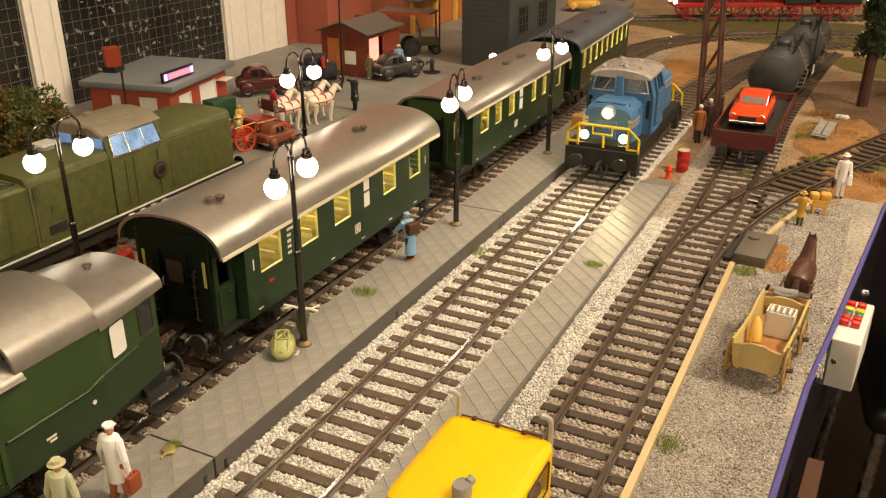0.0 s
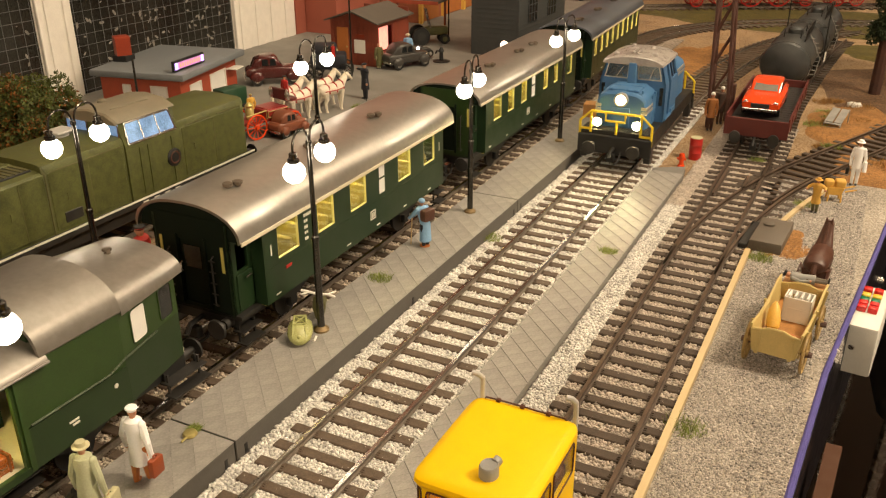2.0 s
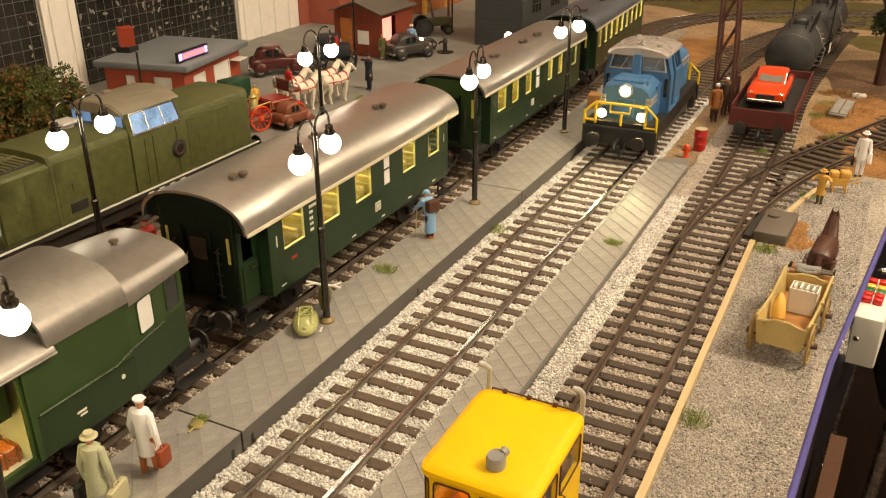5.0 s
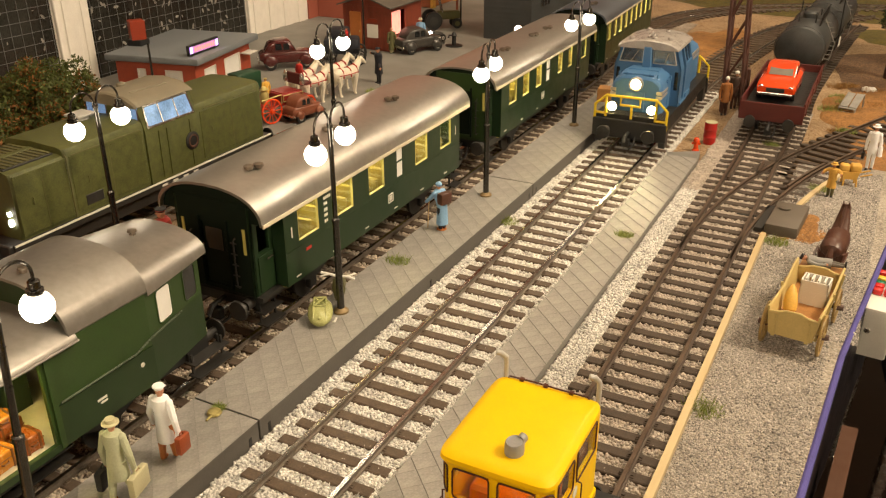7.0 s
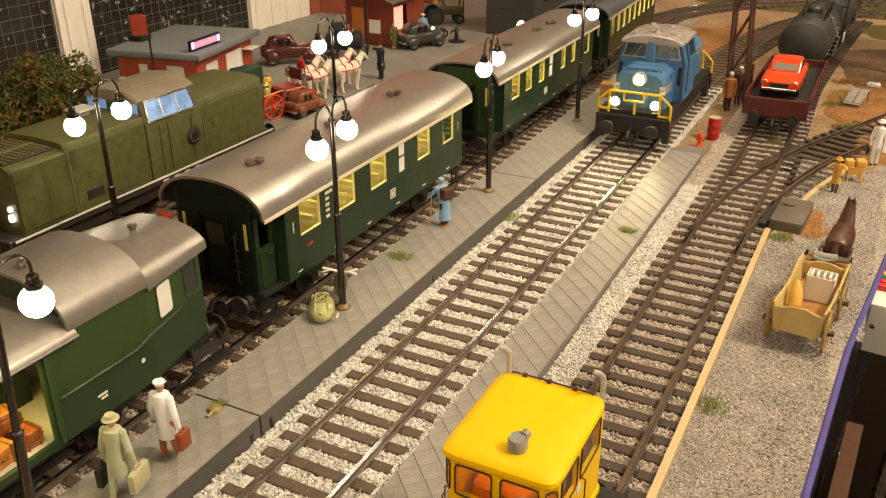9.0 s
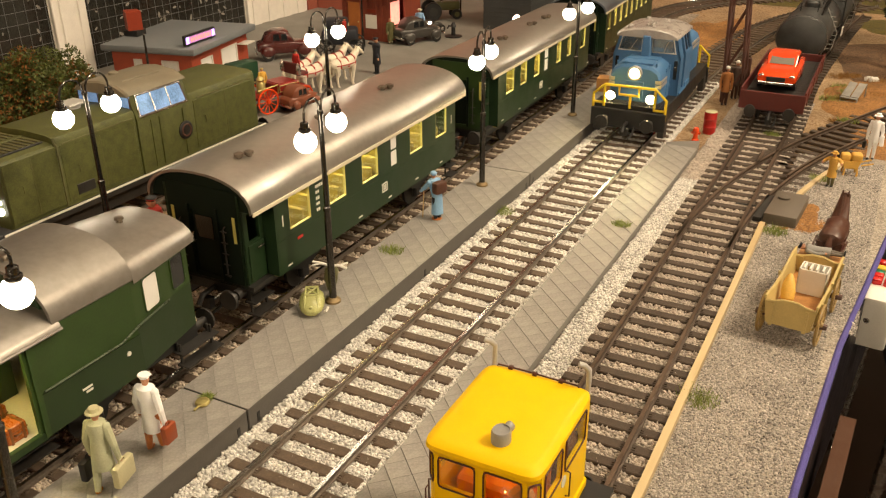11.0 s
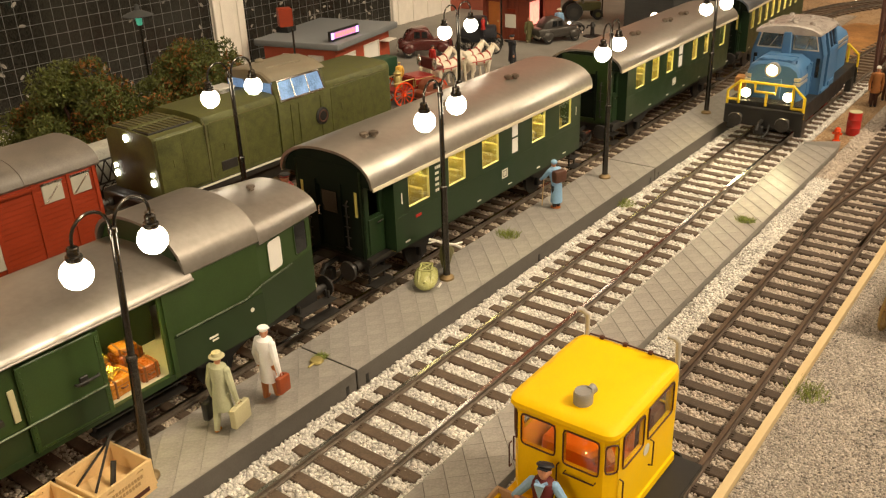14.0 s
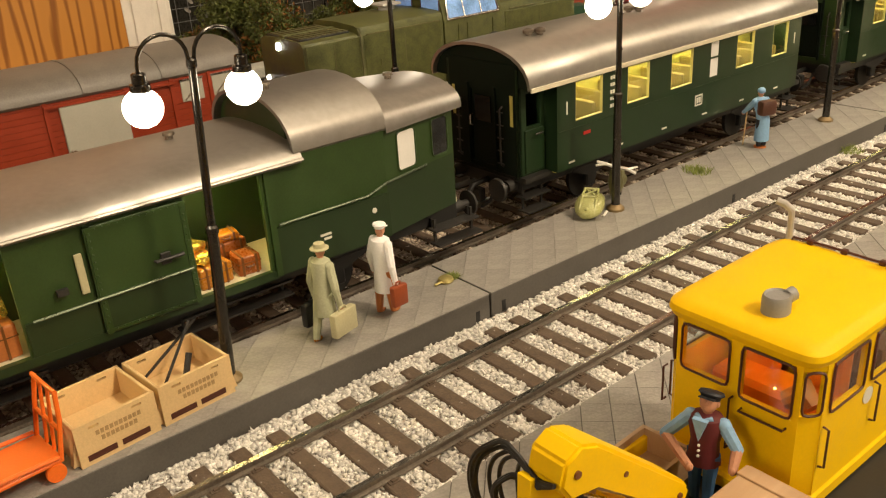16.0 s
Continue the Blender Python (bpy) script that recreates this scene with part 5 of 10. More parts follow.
for kind, x, y, z, sx, sy, sz, rz, mm, lb in (
        ("suitcase", -40.9, 20.9, 4.3, 1.7, 1.9, 1.15, 4, M_LEATHER, "tan leather suitcase lying on the van floor"),
        ("suitcase", -40.7, 22.9, 4.3, 1.3, 1.3, 1.1, -3, M_CASERUST, "small red-brown case at the van door"),
        ("trunk", -42.3, 22.7, 4.3, 1.3, 1.8, 1.5, 3, M_CASERUST, "brown trunk standing behind other cases"),
        ("suitcase", -42.3, 22.6, 5.8, 1.1, 1.5, 0.45, -9, M_LEATHER, "flat tan case on top of a trunk"),
        ("suitcase", -42.6, 20.6, 4.3, 1.4, 1.7, 1.3, 3, M_LEATHER, "orange-brown case lying behind another case"),
        ("parcel", -42.5, 20.6, 5.6, 1.3, 1.5, 0.55, 16, M_GOLDWRAP, "crumpled gold-wrapped parcel on a case"),
        ("parcel", -40.95, 20.7, 5.46, 1.0, 1.1, 0.35, 24, M_GOLDWRAP, "flat gold-wrapped parcel on a case"),
        ("trunk", -41.2, 9.6, 4.3, 2.4, 3.0, 1.7, 2, M_DOORORANGE, "large orange-brown trunk in the van doorway"),
        ("parcel", -41.3, 9.8, 6.02, 1.7, 2.2, 1.3, 20, M_GOLDWRAP, "crumpled gold parcel on a large trunk"),
        ("trunk", -43.2, 10.2, 4.3, 1.2, 2.0, 2.4, 0, M_LEATHER, "tall brown trunk inside the van"),
        ("parcel", -43.1, 7.2, 4.3, 1.4, 1.8, 1.6, 12, M_GOLDWRAP, "gold parcel beside a trunk"),
        ("suitcase", -41.2, 6.9, 4.3, 1.6, 1.4, 1.4, 4, M_LEATHER, "brown case in the van doorway")):
    luggage(kind, x, y, z, sx, sy, sz, rz, mm, lb)

# ---- blue shunting diesel, on the middle track ----
D = thing("diesel_locomotive", "blue diesel shunter with grey roof and yellow railings, headlights lit", "locomotive", at(-28.05, 99.5, 0, 1))
bm = B()
box(bm, -4.6, 4.6, 0.2, 0.7, 2.1, 4.4, 0.1)
box(bm, -4.6, 4.6, 26.0, 26.5, 2.1, 4.4, 0.1)
box(bm, -4.35, 4.35, 0.5, 26.2, 3.2, 4.9, 0.08)
box(bm, -3.6, 3.6, 3, 24, 1.9, 3.4)
part("frame", bm, M_BLACK, D)
bm = B()
box(bm, -4.3, 4.3, 0.4, 3.2, 4.9, 5.0)
for k in range(28):
    for j in range(8):
        box(bm, -4.1 + k * 0.3, -3.95 + k * 0.3, 0.6 + j * 0.3, 0.7 + j * 0.3, 5.0, 5.05)
part("tread_plate", bm, M_DARK, D)


def hood(name, y0, y1, half, zb, zt, parent, nose=0.9, front=True):
    """A rounded engine hood with a sloped nose at y0."""
    bm = B()
    sec = [(half, zb), (half, zt - 1.3), (half - 0.35, zt - 0.55), (half - 1.2, zt - 0.05), (0, zt + 0.12), (-half + 1.2, zt - 0.05), (-half + 0.35, zt - 0.55), (-half, zt - 1.3), (-half, zb)]
    rings = []
    for y, k, dz in ((y0, 0.93, -0.45), (y0 + 0.25, 0.98, -0.15), (y0 + nose, 1.0, -0.02), (y1, 1.0, 0.1)):
        rings.append([bm.verts.new((x * k, y, z + (dz if z > zb else 0))) for x, z in sec])
    for a, b in zip(rings, rings[1:]):
        for k in range(len(sec) - 1):
            bm.faces.new((a[k], a[k + 1], b[k + 1], b[k]))
    bm.faces.new(rings[0])
    bm.faces.new(rings[-1])
    return part(name, bm, M_BLUE, parent)


h1 = hood("front_hood", 2.4, 8.0, 3.15, 4.9, 9.5, D)
bm = B()
for y0_, y1_ in ((2.9, 5.0), (5.3, 7.4)):
    box(bm, -1.9, 1.9, y0_, y1_, 9.45, 9.66, 0.05)
for k in range(6):
    tube(bm, [(-2.4 + 0.95 * k, 3.0, 9.3), (-2.4 + 0.95 * k, 3.0, 9.72)], 0.13, 8)
for z, y in ((8.4, 6.3), (7.9, 7.1), (6.6, 7.0), (5.9, 7.0)):
    box(bm, 3.05, 3.24, y, y + 0.6, z, z + 0.5, 0.03)
for k in range(3):
    box(bm, 3.05, 3.2, 5.0, 7.3, 8.15 + k * 0.22, 8.27 + k * 0.22)
box(bm, 3.05, 3.22, 5.6, 6.8, 5.2, 6.6, 0.04)
box(bm, -1.1, 1.1, 2.2, 2.5, 5.2, 7.5, 0.04)
part("hood_hatch", bm, M_BLUE, h1)
for za in (6.85, 7.4):
    for sx in (-1, 1):
        bm = B()
        box(bm, min(sx * 2.95, sx * 3.24), max(sx * 2.95, sx * 3.24), 2.35, 5.4, za, za + 0.4, 0.05)
        box(bm, min(sx * 2.5, sx * 3.2), max(sx * 2.5, sx * 3.2), 2.3, 2.42, za, za + 0.4)
        part("silver_stripe", bm, M_SILVERSTRIPE, h1)
h2 = hood("rear_hood", 14.2, 24.4, 3.15, 4.9, 9.9, D)
for za in (8.0, 8.6):
    for sx in (-1, 1):
        bm = B()
        box(bm, sx * 3.12 - 0.1, sx * 3.12 + 0.1, 14.6, 23.8, za, za + 0.42, 0.04)
        part("silver_stripe", bm, M_SILVERSTRIPE, h2)
# cab with inward-leaning upper half
y0_, y1_ = 7.2, 14.2


def lean_in(bm):
    """Draw everything above the waist towards the middle, as the cab's upper half leans."""
    for v in bm.verts:
        if v.co.z > 9.5:
            v.co.x *= 1 - 0.065 * (v.co.z - 9.5)
    return bm


bm = B()
for sx in (-1, 1):
    x = sx * 4.25
    wall_holes(bm, "x", min(x, x - sx * 0.3), max(x, x - sx * 0.3), y0_, y1_, 4.6, 9.5, [(9.0, 10.2, 5.3, 9.5)])
    wall_holes(bm, "x", min(x, x - sx * 0.3), max(x, x - sx * 0.3), y0_, y1_, 9.5, 12.3, [(9.0, 10.2, 9.5, 12.0), (10.8, 13.8, 9.8, 12.0)])
    box(bm, x - sx * 0.15 - 0.06, x - sx * 0.15 + 0.06, 12.2, 12.4, 9.8, 12.0)
for yw, hs in ((y0_, ((-3.75, -0.7), (0.7, 3.75))), (y1_ - 0.3, ((-3.4, -0.8), (0.8, 3.4)))):
    wall_holes(bm, "y", yw, yw + 0.3, -4.25, 4.25, 4.6, 9.5, [])
    wall_holes(bm, "y", yw, yw + 0.3, -4.25, 4.25, 9.5, 12.3, [(a, b, 10.1, 12.05) for a, b in hs])
box(bm, -0.6, 0.6, 6.5, 7.3, 8.8, 12.2, 0.12)
box(bm, -3.9, 3.9, y0_, y1_, 4.5, 4.9)
wl = part("cab_wall", lean_in(bm), M_BLUE, D)
for x0_, x1_ in ((-3.75, -0.7), (0.7, 3.75)):
    bm = B()
    box(bm, x0_, x1_, y0_ + 0.1, y0_ + 0.16, 10.1, 12.05)
    pane = part("windscreen", lean_in(bm), M_CABGLASS, wl)
    pane.visible_shadow = False
    bm = B()
    for bx in ((x0_ - 0.05, x1_ + 0.05, 10.03, 10.17), (x0_ - 0.05, x1_ + 0.05, 11.98, 12.12), (x0_ - 0.07, x0_ + 0.08, 10.05, 12.1), (x1_ - 0.08, x1_ + 0.07, 10.05, 12.1)):
        box(bm, bx[0], bx[1], y0_ - 0.08, y0_ + 0.05, bx[2], bx[3], 0.03)
    tube(bm, [((x0_ + x1_) / 2, y0_ - 0.12, 10.2), ((x0_ + x1_) / 2 + 0.7, y0_ - 0.12, 11.5)], 0.045, 5)
    part("windscreen_frame", lean_in(bm), M_SILVERSTRIPE, wl)
for sx in (-1, 1):
    for ya, yb in ((10.8, 12.2), (12.4, 13.8)):
        bm = B()
        box(bm, sx * 4.1 - 0.03, sx * 4.1 + 0.03, ya, yb, 9.8, 12.0)
        part("side_pane", lean_in(bm), M_CABGLASS, wl).visible_shadow = False
    bm = B()
    box(bm, sx * 3.72 - 0.26, sx * 3.72 + 0.26, y0_ - 0.06, y0_ + 0.1, 6.9, 9.3, 0.1)
    part("corner_pane", bm, M_GLASSDARK, wl, "narrow dark glass slot")
    bm = B()
    box(bm, sx * 4.33 - 0.09, sx * 4.33 + 0.09, 7.9, 11.6, 4.9, 5.25, 0.05)
    for k in range(3):
        box(bm, sx * 4.33 - 0.11, sx * 4.33 + 0.11, 11.0 + k * 0.85, 11.65 + k * 0.85, 5.2, 5.8, 0.04)
    part("side_step", bm, M_BLUE, wl)
bm = B()
box(bm, -1.6, 1.6, 11.0, 12.8, 4.9, 9.4, 0.2)
box(bm, -2.9, -1.7, 8.2, 9.4, 4.9, 10.0, 0.15)
part("driver_desk", bm, M_GREYPLASTIC, D)
# roof: shallow arch, overhanging front
bm = B()
sec = [(3.95, 12.05), (3.85, 12.3), (2.9, 12.72), (1.5, 12.95), (0, 13.02), (-1.5, 12.95), (-2.9, 12.72), (-3.85, 12.3), (-3.95, 12.05)]
rings = [[bm.verts.new((x * k, y, z + dz)) for x, z in sec] for y, k, dz in ((6.6, 0.95, -0.15), (6.75, 0.98, -0.03), (7.3, 1, 0), (14.3, 1, 0), (14.8, 0.98, -0.08), (15.0, 0.93, -0.3))]
for a, b in zip(rings, rings[1:]):
    for k in range(len(sec)):
        bm.faces.new((a[k], a[(k + 1) % len(sec)], b[(k + 1) % len(sec)], b[k]))
bm.faces.new(rings[0])
bm.faces.new(rings[-1])
rf = part("cab_roof", bm, M_GREYROOF, D)
for x, y in ((-2.4, 7.6), (0.4, 8.0), (2.2, 8.6), (1.0, 12.8), (-1.6, 13.4)):
    bm = B()
    lathe(bm, [(0.34, 12.5), (0.34, 13.1), (0.25, 13.22), (0.1, 13.26)], (x, y, 0), 10)
    part("roof_fitting", bm, M_GREYROOF, rf)
bm = B()
tube(bm, [(-0.4, 7.8, 13.2), (-0.4, 10.0, 13.3)], [0.12, 0.28], 8)
tube(bm, [(0.2, 7.6, 13.2), (0.2, 9.4, 13.3)], [0.12, 0.24], 8)
part("horn", bm, M_GREYROOF, rf)
# headlights
bm = B()
lathe(bm, [(0.54, 1.75), (0.6, 2.0)], (0, 0, 8.55), 16, "y")
part("headlight_lens", bm, M_LENS, D, "lit round headlight")
bm = B()
lathe(bm, [(0.6, 2.6), (0.86, 2.5), (0.88, 1.9), (0.62, 1.85), (0.62, 2.02)], (0, 0, 8.55), 16, "y")
part("headlight_rim", bm, M_SILVERSTRIPE, D)
for sx in (-1, 1):
    bm = B()
    lathe(bm, [(0.52, 0.75), (0.56, 1.2)], (sx * 2.45, 0, 5.85), 14, "y")
    part("headlight_lens", bm, M_LENS, D, "lit round headlight")
    bm = B()
    lathe(bm, [(0.55, 0.9), (0.62, 1.3), (0.5, 1.7)], (sx * 2.45, 0, 5.85), 14, "y")
    tube(bm, [(sx * 2.45, 1.3, 5.3), (sx * 2.45, 1.3, 4.9)], 0.2, 8)
    part("headlight_housing", bm, M_DARK, D)


def yellow_rails(yr, sy):
    r = 0.17
    for pts in ([(-4.45, yr, 4.0), (-4.45, yr, 6.0), (-3.1, yr, 7.25), (3.1, yr, 7.25), (4.45, yr, 6.0), (4.45, yr, 3.6)],
                [(-3.1, yr, 4.6), (-3.1, yr, 7.25)], [(3.1, yr, 4.6), (3.1, yr, 7.25)],
                [(-1.3, yr, 7.2), (-1.3, yr, 6.2), (1.1, yr, 6.2), (1.1, yr, 7.2)], [(0.1, yr, 4.6), (0.1, yr, 6.2)],
                [(-4.4, yr, 5.0), (-3.1, yr, 5.0)], [(4.4, yr, 4.7), (3.1, yr, 4.7)]):
        bm = B()
        tube(bm, pts, r, 8)
        part("hand_railing", bm, M_YRAIL, D, "yellow tube railing")


yellow_rails(0.5, -1)
yellow_rails(26.3, 1)
bogie_wheels(D, (6.5, 13.2, 20), 1.55, 2.35, M_WHEELRED)
for sx in (-1, 1):
    for y in (1.0, 24.5):
        bm = B()
        box(bm, min(sx * 3.6, sx * 4.4), max(sx * 3.6, sx * 4.4), y, y + 1.6, 1.2, 3.2, 0.06)
        part("step_box", bm, M_DARK, D)
buffers(D, 0.3, -1, 3.1)
buffers(D, 26.4, 1, 3.1)
bm = B()
for k in range(2):
    for q in range(5 - k):
        box(bm, 4.2, 4.24, 11.0 + q * 0.4, 11.25 + q * 0.4, 7.6 - k * 0.6, 7.95 - k * 0.6)
part("lettering", bm, M_LETTER, D)

# ---- figurines, animals, plants: makers ----
def figurine(name, label, m, h, mats, coat=0.42, arms=((0.16, 0.02, 0.42), (-0.16, 0.02, 0.42)), hat="cap", extras=None, lean=0.0, stride=0.0, sleeve=0, forearm=0, elbows=None, chin=0.0, skull=1.0):
    """A moulded figure h cm high as one mesh; mats: coat, legs, skin, hat, shoes. arms: wrist places as shares of h; the figure faces +y."""
    bm = B()
    for s in (-1, 1):
        f = stride * s
        tube(bm, [(s * 0.05 * h, f * h, 0.03 * h), (s * 0.055 * h, f * 0.4 * h, 0.27 * h), (s * 0.05 * h, 0, 0.5 * h)], [0.038 * h, 0.05 * h, 0.062 * h], 8, 1)
        ball(bm, (s * 0.055 * h, f * h + 0.03 * h, 0.022 * h), 0.04 * h, (0.9, 1.7, 0.6), 4, 8, 6)
    tube(bm, [(0, 0, (0.5 - coat * 0.75) * h), (0, 0, 0.5 * h), (0, lean * h * 0.5, 0.62 * h), (0, lean * h, 0.76 * h), (0, lean * h, 0.83 * h), (0, lean * h, 0.865 * h)],
         [0.115 * h, 0.1 * h, 0.092 * h, 0.115 * h, 0.1 * h, 0.04 * h], 12, 0)
    for v in bm.verts:
        if v.co.z > (0.5 - coat * 0.75) * h - 0.01 and abs(v.co.x) < 0.2 * h:
            v.co.x *= 1.14
    for i, (s, (ax, ay, az)) in enumerate(zip((1, -1), arms)):
        sh = Vector((s * 0.12 * h, lean * h, 0.79 * h))
        w = Vector((ax * h, (ay + lean) * h, az * h))
        el = Vector(elbows[i]) * h if elbows else (sh + w) / 2 + Vector((s * 0.03 * h, -0.03 * h, 0))
        tube(bm, [sh, el], [0.052 * h, 0.044 * h], 8, sleeve)
        tube(bm, [el, w], [0.042 * h, 0.032 * h], 8, forearm)
        ball(bm, sh, 0.055 * h, (1, 1, 1), sleeve, 10, 7)
        ball(bm, el, 0.044 * h, (1, 1, 1), sleeve, 10, 7)
        ball(bm, w, 0.032 * h, (1, 1, 1.2), 2, 8, 6)
    tube(bm, [(0, lean * h, 0.85 * h), (0, lean * h + 0.005 * h, 0.9 * h)], 0.035 * h, 8, 2)
    body_verts = set(bm.verts)
    ball(bm, (0, lean * h + 0.01 * h, 0.93 * h), 0.058 * h, (0.9, 1.0, 1.2), 2, 10, 8)
    ball(bm, (0, lean * h + 0.068 * h, 0.925 * h), 0.014 * h, (0.8, 1.0, 1.4), 2, 6, 5)
    for s in (-1, 1):
        ball(bm, (s * 0.052 * h, lean * h, 0.93 * h), 0.016 * h, (0.5, 1.0, 1.3), 2, 6, 5)
    c = (0, lean * h + 0.005 * h, 0)
    if hat == "brim":
        lathe(bm, [(0.06 * h, 0.955 * h), (0.105 * h, 0.952 * h), (0.105 * h, 0.962 * h), (0.066 * h, 0.968 * h), (0.06 * h, 1.01 * h), (0.03 * h, 1.015 * h)], c, 14, mi=3)
    elif hat == "cap":
        lathe(bm, [(0.056 * h, 0.95 * h), (0.06 * h, 0.97 * h), (0.078 * h, 0.985 * h), (0.07 * h, 1.0 * h), (0.02 * h, 1.005 * h)], c, 12, mi=3)
        box(bm, -0.045 * h, 0.045 * h, lean * h + 0.045 * h, lean * h + 0.09 * h, 0.955 * h, 0.965 * h, mi=3)
    elif hat == "helmet":
        ball(bm, (0, lean * h, 0.965 * h), 0.068 * h, (1, 1.1, 0.8), 3, 10, 7)
    if chin or skull != 1.0:
        pivot = Vector((0, lean * h, 0.88 * h))
        turn = Matrix.Rotation(radians(chin), 3, "X")
        for v in bm.verts:
            if v not in body_verts:
                v.co = pivot + turn @ ((v.co - pivot) * skull)
    if extras:
        extras(bm, h)
    return solid(name, bm, mats, label, "figurine", m=m)


def case_on(bm, cx, cy, cz, sx, sy, sz, mi):
    box(bm, cx - sx / 2, cx + sx / 2, cy - sy / 2, cy + sy / 2, cz - sz / 2, cz + sz / 2, min(sx, sy, sz) * 0.22, mi, 2)
    tube(bm, [(cx, cy - sy * 0.16, cz + sz / 2), (cx, cy - sy * 0.12, cz + sz / 2 + 0.18), (cx, cy + sy * 0.12, cz + sz / 2 + 0.18), (cx, cy + sy * 0.16, cz + sz / 2)], 0.06, 6, mi)


def horse(name, label, m, material, mane, h=5.0, walk_=0.0, blanket=None, head_up=1.0):
    """A horse h cm high at the withers, facing +y, one moulded mesh."""
    bm = B()
    k = h / 5.0
    tube(bm, [(0, -3.3 * k, 3.7 * k), (0, -3.2 * k, 3.75 * k), (0, -2.95 * k, 3.9 * k), (0, -2.4 * k, 4.05 * k), (0, -1.2 * k, 4.0 * k), (0, 0.4 * k, 3.9 * k), (0, 1.7 * k, 4.2 * k), (0, 2.4 * k, 4.3 * k)], [0.12 * k, 0.5 * k, 0.84 * k, 1.04 * k, 1.02 * k, 1.08 * k, 1.0 * k, 0.55 * k], 14, 0)
    tube(bm, [(0, 1.8 * k, 4.3 * k), (0, 2.6 * k, 5.2 * k), (0, 3.1 * k, 5.9 * k * head_up), (0, 3.3 * k, 6.4 * k * head_up)], [0.85 * k, 0.66 * k, 0.5 * k, 0.4 * k], 12, 0)
    tube(bm, [(0, 3.05 * k, 6.5 * k * head_up), (0, 3.5 * k, 6.4 * k * head_up), (0, 4.3 * k, 5.75 * k * head_up), (0, 4.75 * k, 5.3 * k * head_up)], [0.36 * k, 0.46 * k, 0.32 * k, 0.24 * k], 10, 0)
    for s in (-1, 1):
        tube(bm, [(s * 0.2 * k, 3.2 * k, 6.6 * k * head_up), (s * 0.26 * k, 3.2 * k, 7.1 * k * head_up)], [0.16 * k, 0.03 * k], 6, 0)
        w = walk_ * s
        tube(bm, [(s * 0.55 * k, 1.8 * k, 3.7 * k), (s * 0.55 * k, (1.8 + w * 0.4) * k, 2.0 * k), (s * 0.55 * k, (1.75 + w) * k, 0.4 * k), (s * 0.55 * k, (1.85 + w) * k, 0)], [0.5 * k, 0.28 * k, 0.2 * k, 0.3 * k], 8, 0)
        tube(bm, [(s * 0.55 * k, -2.3 * k, 3.7 * k), (s * 0.6 * k, (-2.2 - w * 0.4) * k, 2.3 * k), (s * 0.55 * k, (-2.75 - w) * k, 1.7 * k), (s * 0.55 * k, (-2.55 - w) * k, 0.4 * k), (s * 0.55 * k, (-2.4 - w) * k, 0)], [0.68 * k, 0.4 * k, 0.26 * k, 0.2 * k, 0.3 * k], 8, 0)
    tube(bm, [(0, -3.3 * k, 4.3 * k), (0, -3.75 * k, 3.6 * k), (0, -3.7 * k, 2.2 * k), (0, -3.6 * k, 1.6 * k)], [0.2 * k, 0.3 * k, 0.26 * k, 0.05 * k], 8, 1)
    tube(bm, [(0, 1.5 * k, 5.05 * k), (0, 2.3 * k, 5.7 * k), (0, 3.0 * k, 6.7 * k * head_up)], [0.1 * k, 0.22 * k, 0.12 * k], 6, 1)
    if blanket:
        for y in (-1.6, 0.2):
            tube(bm, [(1.02 * k, y * k, 3.4 * k), (0.8 * k, y * k, 4.75 * k), (0, y * k, 5.1 * k), (-0.8 * k, y * k, 4.75 * k), (-1.02 * k, y * k, 3.4 * k)], 0.14 * k, 5, 2)
        tube(bm, [(0.7 * k, 2.1 * k, 3.4 * k), (0.75 * k, 1.8 * k, 5.0 * k), (0, 1.7 * k, 5.35 * k), (-0.75 * k, 1.8 * k, 5.0 * k), (-0.7 * k, 2.1 * k, 3.4 * k)], 0.14 * k, 5, 2)
        tube(bm, [(1.05 * k, -2.6 * k, 4.0 * k), (1.12 * k, 0, 3.9 * k), (0.9 * k, 2.1 * k, 4.0 * k)], 0.09 * k, 5, 2)
        tube(bm, [(-1.05 * k, -2.6 * k, 4.0 * k), (-1.12 * k, 0, 3.9 * k), (-0.9 * k, 2.1 * k, 4.0 * k)], 0.09 * k, 5, 2)
    return solid(name, bm, [material, mane] + ([blanket] if blanket else []), label, "horse figurine", m=m)


def leaf_mesh(name, clumps, n, size, seed, material, parent, label=""):
    """A crown of many small pointed leaves in clumps (x, y, z, r)."""
    rng = np.random.default_rng(seed)
    C = np.array(clumps, float)
    w = C[:, 3] ** 2
    idx = rng.choice(len(C), n, p=w / w.sum())
    d = rng.normal(size=(n, 3))
    d /= np.linalg.norm(d, axis=1, keepdims=True)
    P = C[idx, :3] + d * (C[idx, 3] * rng.uniform(0.45, 1.1, n) ** 0.6)[:, None]
    u = rng.normal(size=(n, 3)) + d * 0.8
    u /= np.linalg.norm(u, axis=1, keepdims=True)
    v = np.cross(u, rng.normal(size=(n, 3)))
    v /= np.linalg.norm(v, axis=1, keepdims=True)
    s = size * rng.uniform(0.6, 1.4, (n, 1))
    V = np.stack([P - u * s, P + v * s * 0.45, P + u * s, P - v * s * 0.45], 1).reshape(-1, 3) * CM
    me = bpy.data.meshes.new(name)
    me.from_pydata([tuple(p) for p in V], [], [(4 * i, 4 * i + 1, 4 * i + 2, 4 * i + 3) for i in range(n)])
    me.materials.append(material)
    ob = new(name, me)
    ob.parent = parent
    if label:
        ob["label"] = label
    return ob


